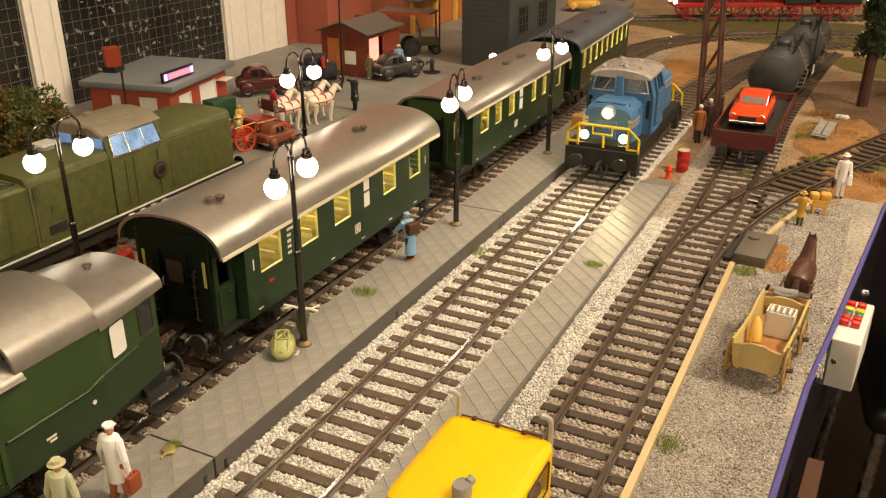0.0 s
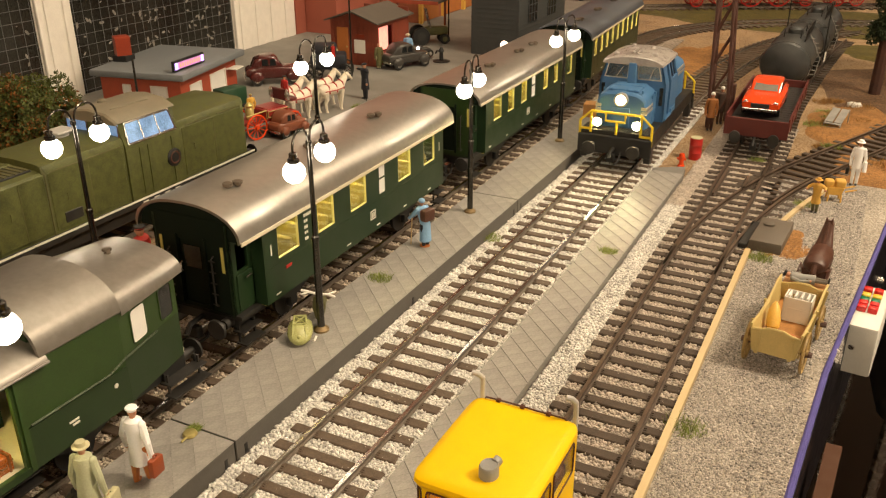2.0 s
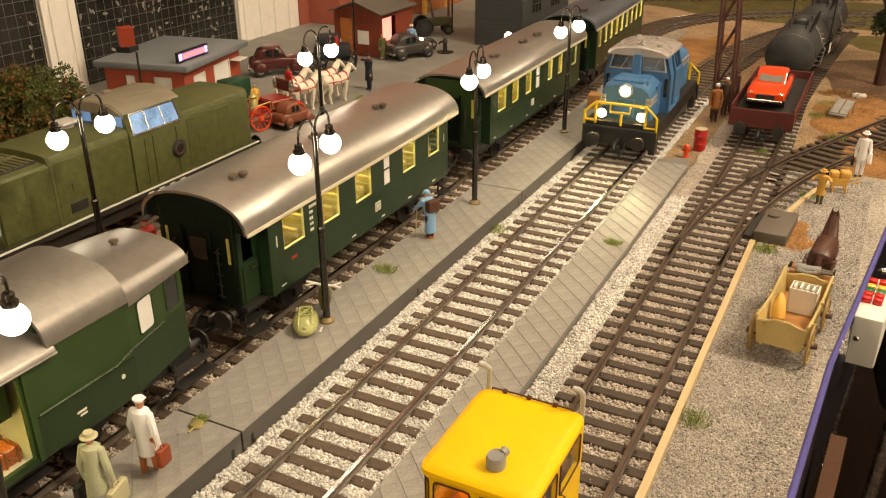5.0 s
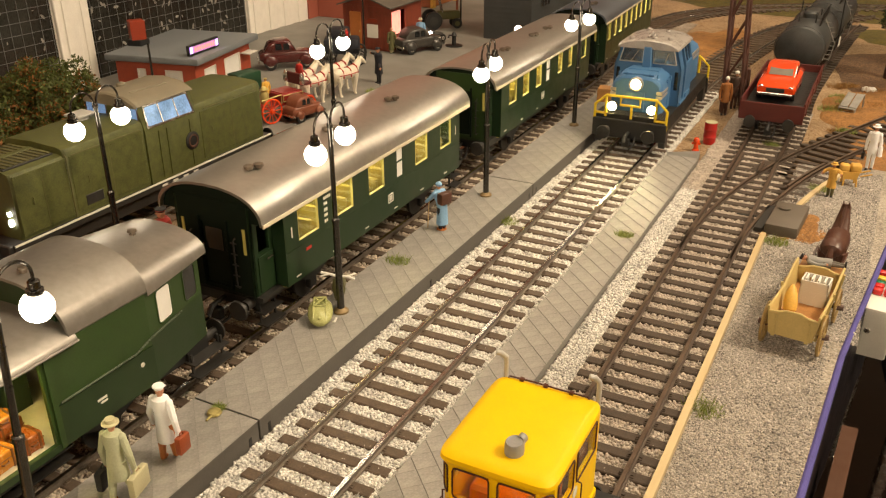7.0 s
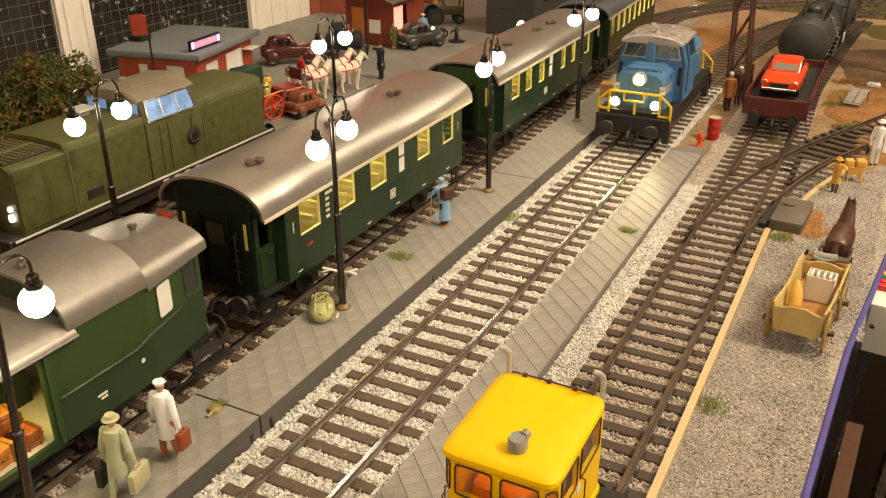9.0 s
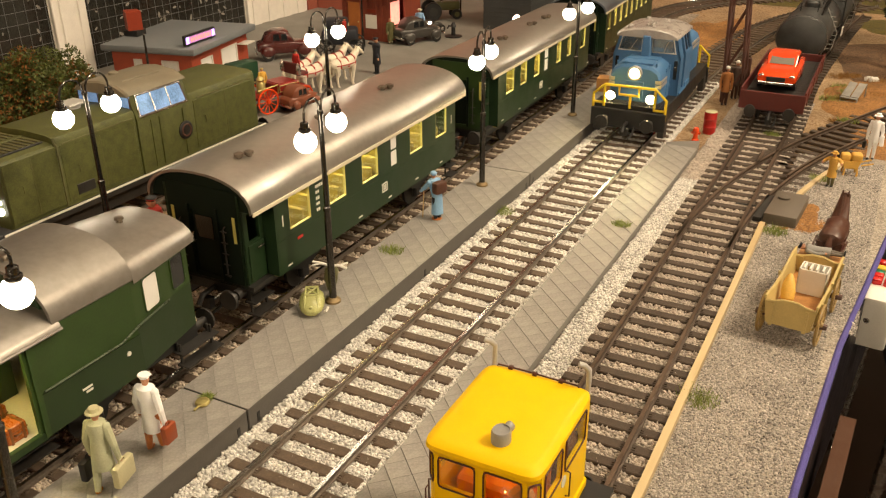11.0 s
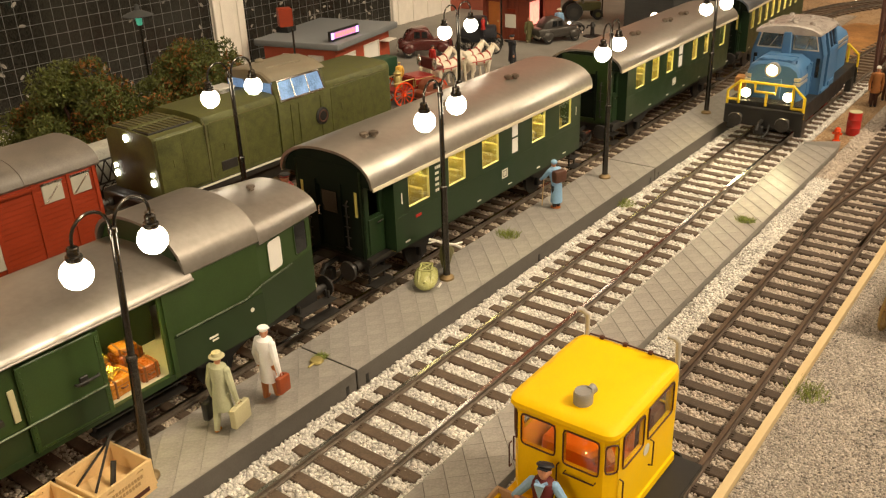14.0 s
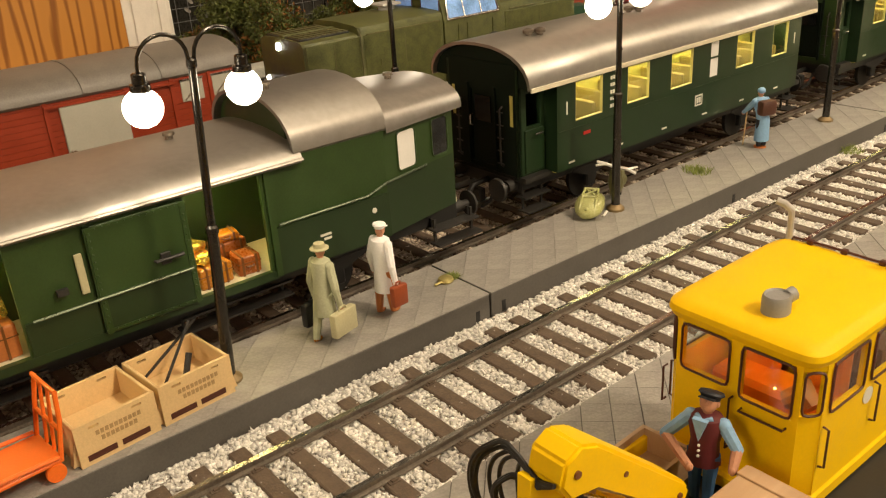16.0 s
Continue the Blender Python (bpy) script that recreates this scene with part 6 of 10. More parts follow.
def bush(label, x, y, rx, ry, hgt, seed, n=9000):
    t = thing("bush", label, "bush", at(x, y, 0.0))
    rnd = random.Random(seed)
    clumps = []
    for k in range(110):
        a, r = rnd.uniform(0, 6.28), rnd.uniform(0, 1) ** 0.5
        px, py = rx * r * math.cos(a), ry * r * math.sin(a)
        top = hgt * (1 - 0.55 * r ** 2) * rnd.uniform(0.75, 1.05)
        clumps.append((px, py, 1.2 + (top - 2.2) * rnd.uniform(0.1, 1.0), rnd.uniform(1.3, 2.6)))
    bm = B()
    for k in range(7):
        c = clumps[k * 5]
        tube(bm, [(c[0] * 0.2, c[1] * 0.2, 0), (c[0] * 0.5, c[1] * 0.5, c[2] * 0.5), (c[0], c[1], c[2])], [0.4, 0.28, 0.1], 6)
    part("stem", bm, M_BARK, t)
    leaf_mesh("crown", clumps, n * 3 // 5, 0.24, seed, M_FOLI, t)
    leaf_mesh("crown", clumps[::3], n // 11, 0.24, seed + 1, M_FOLIRED, t, "rust-brown leaf tips")
    return t


def tuft(x, y, z, r, seed, n=260, material=None, label="small bright green grass tuft"):
    rng = random.Random(seed)
    bm = B()
    for k in range(n):
        a, q = rng.uniform(0, 6.28), r * rng.uniform(0, 1) ** 0.7
        px, py = q * math.cos(a), q * math.sin(a) * 0.8
        h = rng.uniform(0.25, 1.0) * r * 0.5
        b = rng.uniform(0, 6.28)
        dx, dy = math.cos(b) * 0.035, math.sin(b) * 0.035
        lx, ly = rng.uniform(-0.4, 0.4), rng.uniform(-0.4, 0.4)
        bm.faces.new([bm.verts.new(p) for p in ((px - dx, py - dy, 0), (px + dx, py + dy, 0), (px + lx, py + ly, h))])
    me = to_mesh("grass_tuft", bm, material or M_TUFT, False)
    tagged(new("grass_tuft", me), label, "grass tuft", kind="stuff").matrix_world = at(x, y, z)


def wheel_part(parent, x, y, z, r, w, mats, name="wheel", spokes=0):
    bm = B()
    if spokes:
        n = 24
        pts = [(x, y + r * math.cos(2 * math.pi * k / n), z + r * math.sin(2 * math.pi * k / n)) for k in range(n + 1)]
        tube(bm, pts, w * 0.5, 6, 0, caps=False)
        for k in range(spokes):
            a = 2 * math.pi * k / spokes
            tube(bm, [(x, y, z), (x, y + r * math.cos(a), z + r * math.sin(a))], w * 0.25, 5, 0)
        lathe(bm, [(r * 0.16, -w), (r * 0.2, 0), (r * 0.16, w)], (x, y, z), 10, "x")
        return part(name, bm, mats[0], parent)
    lathe(bm, [(r * 0.55, -w / 2), (r * 0.95, -w / 2), (r, -w * 0.3), (r, w * 0.3), (r * 0.95, w / 2), (r * 0.55, w / 2)], (x, y, z), 18, "x")
    tyre = part(name, bm, mats[0], parent)
    bm = B()
    lathe(bm, [(r * 0.1, -w * 0.52), (r * 0.5, -w * 0.5), (r * 0.56, -w * 0.3), (r * 0.56, w * 0.3), (r * 0.5, w * 0.5), (r * 0.1, w * 0.52)], (x, y, z), 16, "x")
    part("rim", bm, mats[1], tyre)
    return tyre


def ring(y, w, z0, z1, n=4.0, seg=20):
    """A rounded-rectangle ring across the car at y."""
    out = []
    for k in range(seg):
        a = 2 * math.pi * k / seg
        c, s = math.cos(a), math.sin(a)
        out.append((w * math.copysign(abs(c) ** (2 / n), c), y, (z0 + z1) / 2 + (z1 - z0) / 2 * math.copysign(abs(s) ** (2 / n), s)))
    return out


def motor_car(label, m, paint, L, W, H, old=True, group=""):
    """A saloon, facing +y, L long; old ones have separate rounded wings."""
    t = thing("model_car", label, "model car", m, group)
    h = W / 2
    bm = B()
    zb = H * 0.2
    bw = 0.78 if old else 1.0
    rows = [(-0.5, 0.55, 0.34, 0.5), (-0.485, 0.8, 0.3, 0.55), (-0.42, 0.95, 0.24, 0.62), (-0.2, 1.0, 0.2, 0.64), (0.12, 1.0, 0.2, 0.62), (0.3, 0.9 if old else 0.98, 0.22, 0.6), (0.45, 0.7 if old else 0.95, 0.25, 0.56), (0.495, 0.55 if old else 0.88, 0.3, 0.5)]
    loft(bm, [ring(L * y, h * w * bw, H * a, H * b, 5) for y, w, a, b in rows])
    body = part("body", bm, paint, t)
    bm = B()
    cab = [(-0.4, 0.6, 0.5, 0.62), (-0.33, 0.78, 0.5, 0.86), (-0.2, 0.82, 0.5, 0.99), (-0.02, 0.82, 0.5, 1.0), (0.06, 0.78, 0.5, 0.92), (0.16, 0.74, 0.5, 0.6)] if old else [(-0.3, 0.7, 0.5, 0.62), (-0.22, 0.8, 0.5, 0.95), (-0.08, 0.82, 0.5, 1.0), (0.03, 0.8, 0.5, 0.96), (0.12, 0.78, 0.5, 0.62)]
    loft(bm, [ring(L * y, h * w * (0.9 if old else 0.95), H * a, H * b, 6) for y, w, a, b in cab])
    part("cabin_roof", bm, paint, body)
    for s in (-1, 1):
        for y0_, y1_ in ((-0.21, -0.09), (-0.07, 0.04)):
            bm = B()
            x = s * h * (0.745 if old else 0.79)
            vs = [bm.verts.new(p) for p in ((x, L * y0_, H * 0.66), (x, L * y1_, H * 0.66), (x * 0.985, L * (y1_ - 0.015), H * 0.88), (x * 0.985, L * (y0_ + 0.01), H * 0.88), (x * 0.9, L * y0_, H * 0.66), (x * 0.9, L * y1_, H * 0.66), (x * 0.9, L * (y1_ - 0.015), H * 0.88), (x * 0.9, L * (y0_ + 0.01), H * 0.88))]
            for q in ((0, 1, 2, 3), (7, 6, 5, 4), (0, 4, 5, 1), (1, 5, 6, 2), (2, 6, 7, 3), (3, 7, 4, 0)):
                bm.faces.new([vs[k] for k in q])
            part("window_pane", bm, M_GLASSDARK, body)
    bm = B()
    ya, za, yb, zb2 = (L * 0.155, H * 0.63, L * 0.065, H * 0.9) if old else (L * 0.118, H * 0.65, L * 0.034, H * 0.93)
    w = h * 0.6
    vs = [bm.verts.new(p) for p in ((-w, ya, za), (w, ya, za), (w * 0.9, yb, zb2), (-w * 0.9, yb, zb2), (-w, ya - 0.2, za - 0.05), (w, ya - 0.2, za - 0.05), (w * 0.9, yb - 0.2, zb2 - 0.05), (-w * 0.9, yb - 0.2, zb2 - 0.05))]
    for q in ((0, 1, 2, 3), (7, 6, 5, 4), (0, 4, 5, 1), (1, 5, 6, 2), (2, 6, 7, 3), (3, 7, 4, 0)):
        bm.faces.new([vs[k] for k in q])
    part("windscreen", bm, M_GLASSDARK if old else M_GREYGLASS, body)
    for s in (-1, 1):
        for y in (-0.31, 0.32):
            wheel_part(t, s * h * 0.82, L * y, H * 0.2, H * 0.2, W * 0.12, (M_BLACK, M_STEEL))
            if old:
                bm = B()
                ball(bm, (s * h * 0.78, L * y, H * 0.3), 1, (h * 0.25, L * 0.13, H * 0.2), 0, 14, 8)
                part("wing", bm, paint, body)
        bm = B()
        lathe(bm, [(H * 0.04, -0.25), (H * 0.09, 0.0), (H * 0.07, 0.08)], (s * h * (0.55 if old else 0.72), L * (0.42 if old else 0.485), H * 0.47), 12, "y")
        part("headlight", bm, M_STEEL, body)
    for y in (-0.51, 0.51):
        bm = B()
        box(bm, -h * 0.86, h * 0.86, L * y - 0.12, L * y + 0.12, H * 0.24, H * 0.33, 0.06)
        part("bumper", bm, M_STEEL, body)
    bm = B()
    box(bm, -h * 0.45, h * 0.45, L * 0.485, L * 0.507, H * 0.34, H * 0.48, 0.04)
    part("grille", bm, M_DARK, body)
    return t

# ---- yellow track-service railcar on the outer track ----
K = thing("service_railcar", "bright yellow track-service railcar with cab and loader crane", "railcar", at(-13.8, 0, 0) @ Matrix.Diagonal((0.89, 1, 1, 1)))
bm = B()
box(bm, -2.9, 4.3, 5.5, 35.2, 2.2, 3.4, 0.08)
box(bm, -3.3, 4.8, 5.2, 35.3, 3.1, 3.45, 0.05)
part("chassis", bm, M_BLACK, K)
bm = B()
box(bm, -3.25, 3.25, 26.8, 34.8, 3.45, 4.1, 0.12)
body = part("cab_sill", bm, M_KLV, K)
sec_y0, sec_y1 = 27.4, 34.5
for sx in (-1, 1):
    bm = B()
    x = sx * 3.15
    wall_holes(bm, "x", min(x, x - sx * 0.22), max(x, x - sx * 0.22), sec_y0 + 0.55, sec_y1 - 0.2, 3.9, 9.25, [(28.3, 30.5, 7.15, 9.0), (31.0, 33.9, 7.15, 9.0)])
    part("cab_side", bm, M_KLV, K)
bm = B()
wall_holes(bm, "y", sec_y0, sec_y0 + 0.22, -2.6, 2.6, 3.9, 9.25, [(-2.35, -0.25, 7.2, 8.95), (0.25, 2.35, 7.0, 8.95)])
part("cab_rear", bm, M_KLV, K)
bm = B()
wall_holes(bm, "y", sec_y1 - 0.22, sec_y1, -3.15, 3.15, 3.9, 9.25, [(-2.6, -0.25, 7.2, 8.95), (0.25, 2.6, 7.2, 8.95)])
part("cab_front", bm, M_KLV, K)
for sx in (-1, 1):
    # chamfered rear corner with its small window
    xa, ya, xb, yb = sx * 2.6, sec_y0 + 0.02, sx * 3.13, sec_y0 + 0.57
    for z0_, z1_ in ((3.9, 7.2), (8.85, 9.25)):
        bm = B()
        vs = [bm.verts.new(p) for p in ((xa, ya, z0_), (xb, yb, z0_), (xb, yb, z1_), (xa, ya, z1_), (xa, ya + 0.25, z0_), (xb - sx * 0.25, yb, z0_), (xb - sx * 0.25, yb, z1_), (xa, ya + 0.25, z1_))]
        for q in ((0, 1, 2, 3), (7, 6, 5, 4), (0, 4, 5, 1), (1, 5, 6, 2), (2, 6, 7, 3), (3, 7, 4, 0)):
            bm.faces.new([vs[k] for k in q])
        part("cab_corner", bm, M_KLV, K)
bm = B()
rows = []
for z, g in ((9.1, 0.0), (9.35, 0.12), (9.55, 0.08), (9.7, -0.12), (9.78, -0.45), (9.8, -2.4)):
    pts = []
    for k in range(44):
        a = 2 * math.pi * k / 44
        c, s = math.cos(a), math.sin(a)
        pts.append(((3.2 + g) * math.copysign(abs(c) ** 0.2, c), (sec_y0 + sec_y1) / 2 + (3.68 + g) * math.copysign(abs(s) ** 0.2, s), z))
    rows.append(pts)
loft(bm, rows)
part("cab_roof", bm, M_KLV, K)


def seal_window(parent, pts, material=None, name="window_pane"):
    """A pane with a rounded dark rubber seal round four corner points."""
    P = [Vector(p) for p in pts]
    n = (P[1] - P[0]).cross(P[3] - P[0]).normalized()
    bm = B()
    vs = [bm.verts.new(p + n * d) for d in (0.0, -0.08) for p in P]
    for q in ((0, 1, 2, 3), (7, 6, 5, 4), (0, 4, 5, 1), (1, 5, 6, 2), (2, 6, 7, 3), (3, 7, 4, 0)):
        bm.faces.new([vs[k] for k in q])
    pane = part(name, bm, material or M_GLASS, parent)
    pane.visible_shadow = False
    loop = []
    for i in range(4):
        a, b, c = P[i - 1], P[i], P[(i + 1) % 4]
        r = 0.22
        p0, p1 = b + (a - b).normalized() * r, b + (c - b).normalized() * r
        loop += [p0, (p0 + p1 + b * 2) / 4, p1]
    bm = B()
    tube(bm, [p + n * 0.04 for p in loop + loop[:1]], 0.048, 6, caps=False)
    part("rubber_seal", bm, M_RUBBER, pane)
    return pane


yy = sec_y0 - 0.02
for xa, xb, za in ((-2.35, -0.25, 7.2), (0.25, 2.35, 7.0)):
    seal_window(body, [(xa, yy, za), (xb, yy, za), (xb, yy, 8.95), (xa, yy, 8.95)])
for sx in (-1, 1):
    x = sx * 3.17
    for ya, yb in ((28.3, 30.5), (31.0, 33.9)):
        q = [(x, ya, 7.15), (x, yb, 7.15), (x, yb, 9.0), (x, ya, 9.0)]
        seal_window(body, q if sx > 0 else q[::-1])
    q = [(sx * 2.66, sec_y0 + 0.04, 7.25), (sx * 3.12, sec_y0 + 0.52, 7.25), (sx * 3.12, sec_y0 + 0.52, 8.85), (sx * 2.66, sec_y0 + 0.04, 8.85)]
    seal_window(body, q if sx > 0 else q[::-1])
    for y, z in ((28.1, 5.2), (31.4, 5.4)):
        bm = B()
        tube(bm, [(x, y, z), (x + sx * 0.22, y, z + 0.05), (x + sx * 0.22, y, z + 1.5), (x, y, z + 1.55)], 0.045, 6)
        part("grab_handle", bm, M_RUBBER, body)
for x0_, z0_, x1_, z1_ in ((0.0, 4.9, 0.0, 6.9), (-3.0, 5.6, -3.0, 7.0), (0.4, 6.6, 2.2, 6.6)):
    bm = B()
    tube(bm, [(x0_, yy, z0_), (x0_, yy - 0.22, z0_), (x1_, yy - 0.22, z1_), (x1_, yy, z1_)], 0.045, 6)
    part("grab_handle", bm, M_RUBBER, body)
bm = B()
lathe(bm, [(0.52, 9.75), (0.52, 10.3), (0.46, 10.42), (0.4, 10.36)], (0.5, 28.75, 0), 18)
tube(bm, [(0.65, 29.15, 10.2), (0.7, 29.45, 10.25)], 0.26, 12)
part("roof_vent", bm, M_GREYPLASTIC, K)
for sx in (-1, 1):
    bm = B()
    tube(bm, [(sx * 2.9, 34.75, 6.0), (sx * 2.9, 34.75, 10.3), (sx * 2.88, 34.7, 10.75), (sx * 2.9 - 0.2, 34.5, 11.05), (sx * 2.9 - 0.5, 34.35, 11.15)], 0.15, 10)
    part("exhaust_pipe", bm, M_PIPEGREY, K)
bm = B()
box(bm, -2.7, -0.6, 34.4, 34.85, 8.9, 9.4, 0.06)
box(bm, 0.4, 2.4, 34.4, 34.85, 8.9, 9.4, 0.06)
part("roof_lamp_bar", bm, M_DARK, K)
bm = B()
tube(bm, [(-2.6, 34.45, 9.6), (-2.5, 34.4, 9.84), (-0.9, 34.42, 9.86), (0.6, 34.4, 9.84), (2.4, 34.4, 9.84), (2.5, 34.45, 9.6)], 0.05, 6)
for q in (-1.7, -0.2, 1.4):
    box(bm, q - 0.14, q + 0.14, 34.28, 34.52, 9.74, 9.94, 0.04)
part("roof_cable", bm, M_RUBBER, K, "dark cable clipped along the roof front")
bm = B()
box(bm, -2.6, 2.6, 29.5, 31.2, 3.9, 6.2, 0.2)
box(bm, -2.4, -0.4, 30.8, 31.3, 6.0, 8.4, 0.2)
box(bm, 0.3, 2.4, 30.8, 31.3, 6.0, 8.2, 0.2)
part("cab_seat", bm, M_ORANGEIN, K, "orange cab seats")
bm = B()
box(bm, -2.8, 2.8, 32.6, 34.1, 3.9, 7.5, 0.25, 0, 2)
box(bm, 0.6, 2.2, 31.9, 32.7, 6.6, 7.9, 0.2, 0, 2)
part("control_desk", bm, M_CABBROWN, K, "brown control desk inside the cab")
bm = B()
pts = [(1.4 + 0.55 * math.cos(a), 31.75 - 0.2 * math.sin(a), 8.0 + 0.45 * math.sin(a)) for a in np.linspace(0, 2 * math.pi, 17)]
tube(bm, pts, 0.06, 6, caps=False)
part("hand_wheel", bm, M_RUBBER, K)
bm = B()
tube(bm, [(1.0, 29.2, 6.3), (1.6, 29.5, 6.75), (2.1, 29.3, 6.4)], [0.35, 0.5, 0.3], 10)
part("tool_bag", bm, M_CARTDARK, K)
# added glowing slab for the cab's orange light, tiny ball for a glint
bm = B()
ball(bm, (0.9, 28.6, 7.02), 0.05)
box(bm, -1.0, 1.0, 29.6, 30.6, 8.75, 8.85, 0.03)
part("cab_fill", bm, M_CABLIGHT, K, "added orange glow and small glint inside the cab")
for sx in (-1, 1):
    bm = B()
    box(bm, sx * 3.2 - 0.15, sx * 3.2 + 0.15, 5.4, 26.6, 3.4, 4.3, 0.05)
    part("side_board", bm, M_KLV, K)
bm = B()
lathe(bm, [(0.32, 3.16), (0.32, 3.2)], (0, 31.0, 6.6), 14, "x")
part("notice_plate", bm, M_LETTER, K)
bogie_wheels(K, (11, 30), 1.25)
for x, y in ((-2.6, 35.2), (2.9, 35.2)):
    bm = B()
    lathe(bm, [(0.2, 0), (0.2, 0.5), (0.42, 0.55), (0.4, 0.72), (0.15, 0.76)], (x, y, 2.8), 14, "y")
    part("buffer", bm, M_BLACK, K)
for sx in (-1, 1):
    bm = B()
    box(bm, sx * 2.9 + 0.6, sx * 3.4 + 0.6, 6, 35, 1.2, 2.4, 0.1)
    part("side_skirt", bm, M_BLACK, K)
# loader crane: column, folded boom sloping down to the cab, hoses
bm = B()
lathe(bm, [(1.0, 3.45), (1.0, 4.0), (0.7, 4.1), (0.62, 7.2), (0.4, 7.5)], (-0.7, 17.7, 0), 14)
box(bm, -1.7, 0.7, 16.6, 18.8, 3.45, 4.3, 0.15)
part("crane_column", bm, M_KLV, K)
bm = B()
prism(bm, [(18.0, 8.9), (18.2, 9.6), (18.8, 9.9), (19.5, 9.6), (23.5, 6.1), (23.75, 5.7), (23.6, 5.35), (22.9, 5.3), (19.5, 8.3), (18.4, 8.3)], "x", -0.75, 0.72)
bmesh.ops.bevel(bm, geom=list(bm.edges), offset=0.1, segments=2, affect="EDGES")
boom = part("crane_boom", bm, M_KLV, K)
for y, z, x, r in ((20.6, 8.0, 0.76, 0.09), (23.2, 5.75, 0.8, 0.1), (18.6, 9.1, 0.8, 0.12)):
    bm = B()
    tube(bm, [(0.70, y, z), (x, y, z)], r, 10)
    part("pivot_pin", bm, M_CABBROWN, boom)
bm = B()
prism(bm, [(18.7, 7.3), (19.2, 7.5), (22.6, 4.8), (22.7, 4.3), (22.2, 4.1), (18.7, 6.4)], "x", -0.5, 0.5)
bmesh.ops.bevel(bm, geom=list(bm.edges), offset=0.08, segments=1, affect="EDGES")
low = part("crane_boom_lower", bm, M_KLV, K)
bm = B()
prism(bm, [(20.9, 6.5), (22.2, 5.5), (21.9, 4.5), (20.6, 5.4)], "x", -0.75, 0.75)
part("boom_collar", bm, M_KLV, low)
bm = B()
tube(bm, [(0.2, 19.2, 7.75), (0.2, 22.3, 5.3)], 0.17, 8)
part("hydraulic_ram", bm, M_STEEL, K)
bm = B()
prism(bm, [(16.9, 7.0), (17.0, 9.4), (17.9, 9.3), (18.3, 7.8), (18.1, 6.4)], "x", -1.0, -0.45)
part("crane_knuckle", bm, M_KLV, K)
rnd = random.Random(8)
for k in range(9):
    bm = B()
    w, yo, tw = 0.7 + 0.16 * k, rnd.uniform(-0.5, 0.6), rnd.uniform(-0.35, 0.35)
    pts = [(0.3 - 0.08 * k, 17.2, 9.5 - 0.05 * k)]
    for a in np.linspace(1.9, 4.9, 9):
        pts.append((-1.1 + w * 1.25 * math.cos(a), 17.5 + yo * math.sin(a - 1.5) + tw * math.cos(a), 7.9 + (0.75 + 0.17 * k) * math.sin(a) + tw))
    pts.append((-0.6 + 0.1 * tw, 17.9, 6.2 + 0.1 * k))
    P_ = [Vector(p) for p in pts]
    fine = []
    for a in range(len(P_) - 1):
        p0, p1, p2, p3 = P_[max(a - 1, 0)], P_[a], P_[a + 1], P_[min(a + 2, len(P_) - 1)]
        for u in (0, 0.33, 0.66):
            fine.append(0.5 * ((2 * p1) + (p2 - p0) * u + (2 * p0 - 5 * p1 + 4 * p2 - p3) * u * u + (3 * p1 - p0 - 3 * p2 + p3) * u ** 3))
    tube(bm, fine + [P_[-1]], 0.075, 6)
    part("hydraulic_hose", bm, M_BLACK, K)
for k in range(3):
    bm = B()
    tube(bm, [(0.55 - 0.2 * k, 18.3, 8.5), (0.75, 18.7, 7.6), (0.6, 18.4, 6.6 - 0.3 * k), (0.2, 18.0, 5.6)], 0.1, 6)
    part("hydraulic_hose", bm, M_BLACK, K)
bm = B()
box(bm, -2.6, -1.5, 14.8, 16.4, 3.45, 5.4, 0.2, seg=2)
box(bm, -2.3, -0.9, 16.2, 17.0, 3.45, 4.9, 0.15)
part("valve_block", bm, M_KLV, K)

for ob in list(K.children):
    if ob.name.split(".")[0] in ("crane_column", "crane_boom", "crane_boom_lower", "hydraulic_ram", "crane_knuckle", "hydraulic_hose"):
        ob.location.x += 0.4 * CM
    if ob.name.split(".")[0] in ("crane_column", "crane_knuckle", "hydraulic_hose"):
        ob.location += Vector((0.2, 0.75, -0.55)) * CM

# load on the bed
c = thing("wooden_crate", "large pale wooden crate with a burnt-in mark on a railcar bed", "crate", at(-11.05, 22.8, 3.45))
bm = B()
box(bm, -1.15, 1.15, -3.4, 3.3, 0, 2.2, 0.03)
part("crate_box", bm, M_CRATE, c)
for a in ((-1.2, 1.2, -3.46, -2.9), (-1.2, 1.2, 2.6, 3.16)):
    bm = B()
    box(bm, *a, -0.0, 2.28, 0.02)
    part("batten", bm, M_CRATE, c)
bm = B()
rnd = random.Random(5)
for k in range(9):
    px, py = rnd.uniform(-0.45, 0.45), rnd.uniform(-0.5, 0.5)
    box(bm, px - 0.16, px + 0.16, py - 0.06, py + 0.1, 2.2, 2.215)
part("burnt_mark", bm, M_STAMP, c)
c = thing("open_crate", "small open wooden tray on a railcar bed", "crate", at(-16.0, 25.0, 3.45, 3))
bm = B()
box(bm, -0.6, 1.2, -1.5, 1.5, 0, 0.2)
wall_holes(bm, "x", -0.75, -0.6, -1.5, 1.5, 0, 1.15, [])
wall_holes(bm, "x", 1.2, 1.35, -1.5, 1.5, 0, 1.15, [])
wall_holes(bm, "y", -1.65, -1.5, -0.75, 1.35, 0, 1.15, [])
wall_holes(bm, "y", 1.5, 1.65, -0.75, 1.35, 0, 1.15, [])
part("tray", bm, M_CRATE, c)


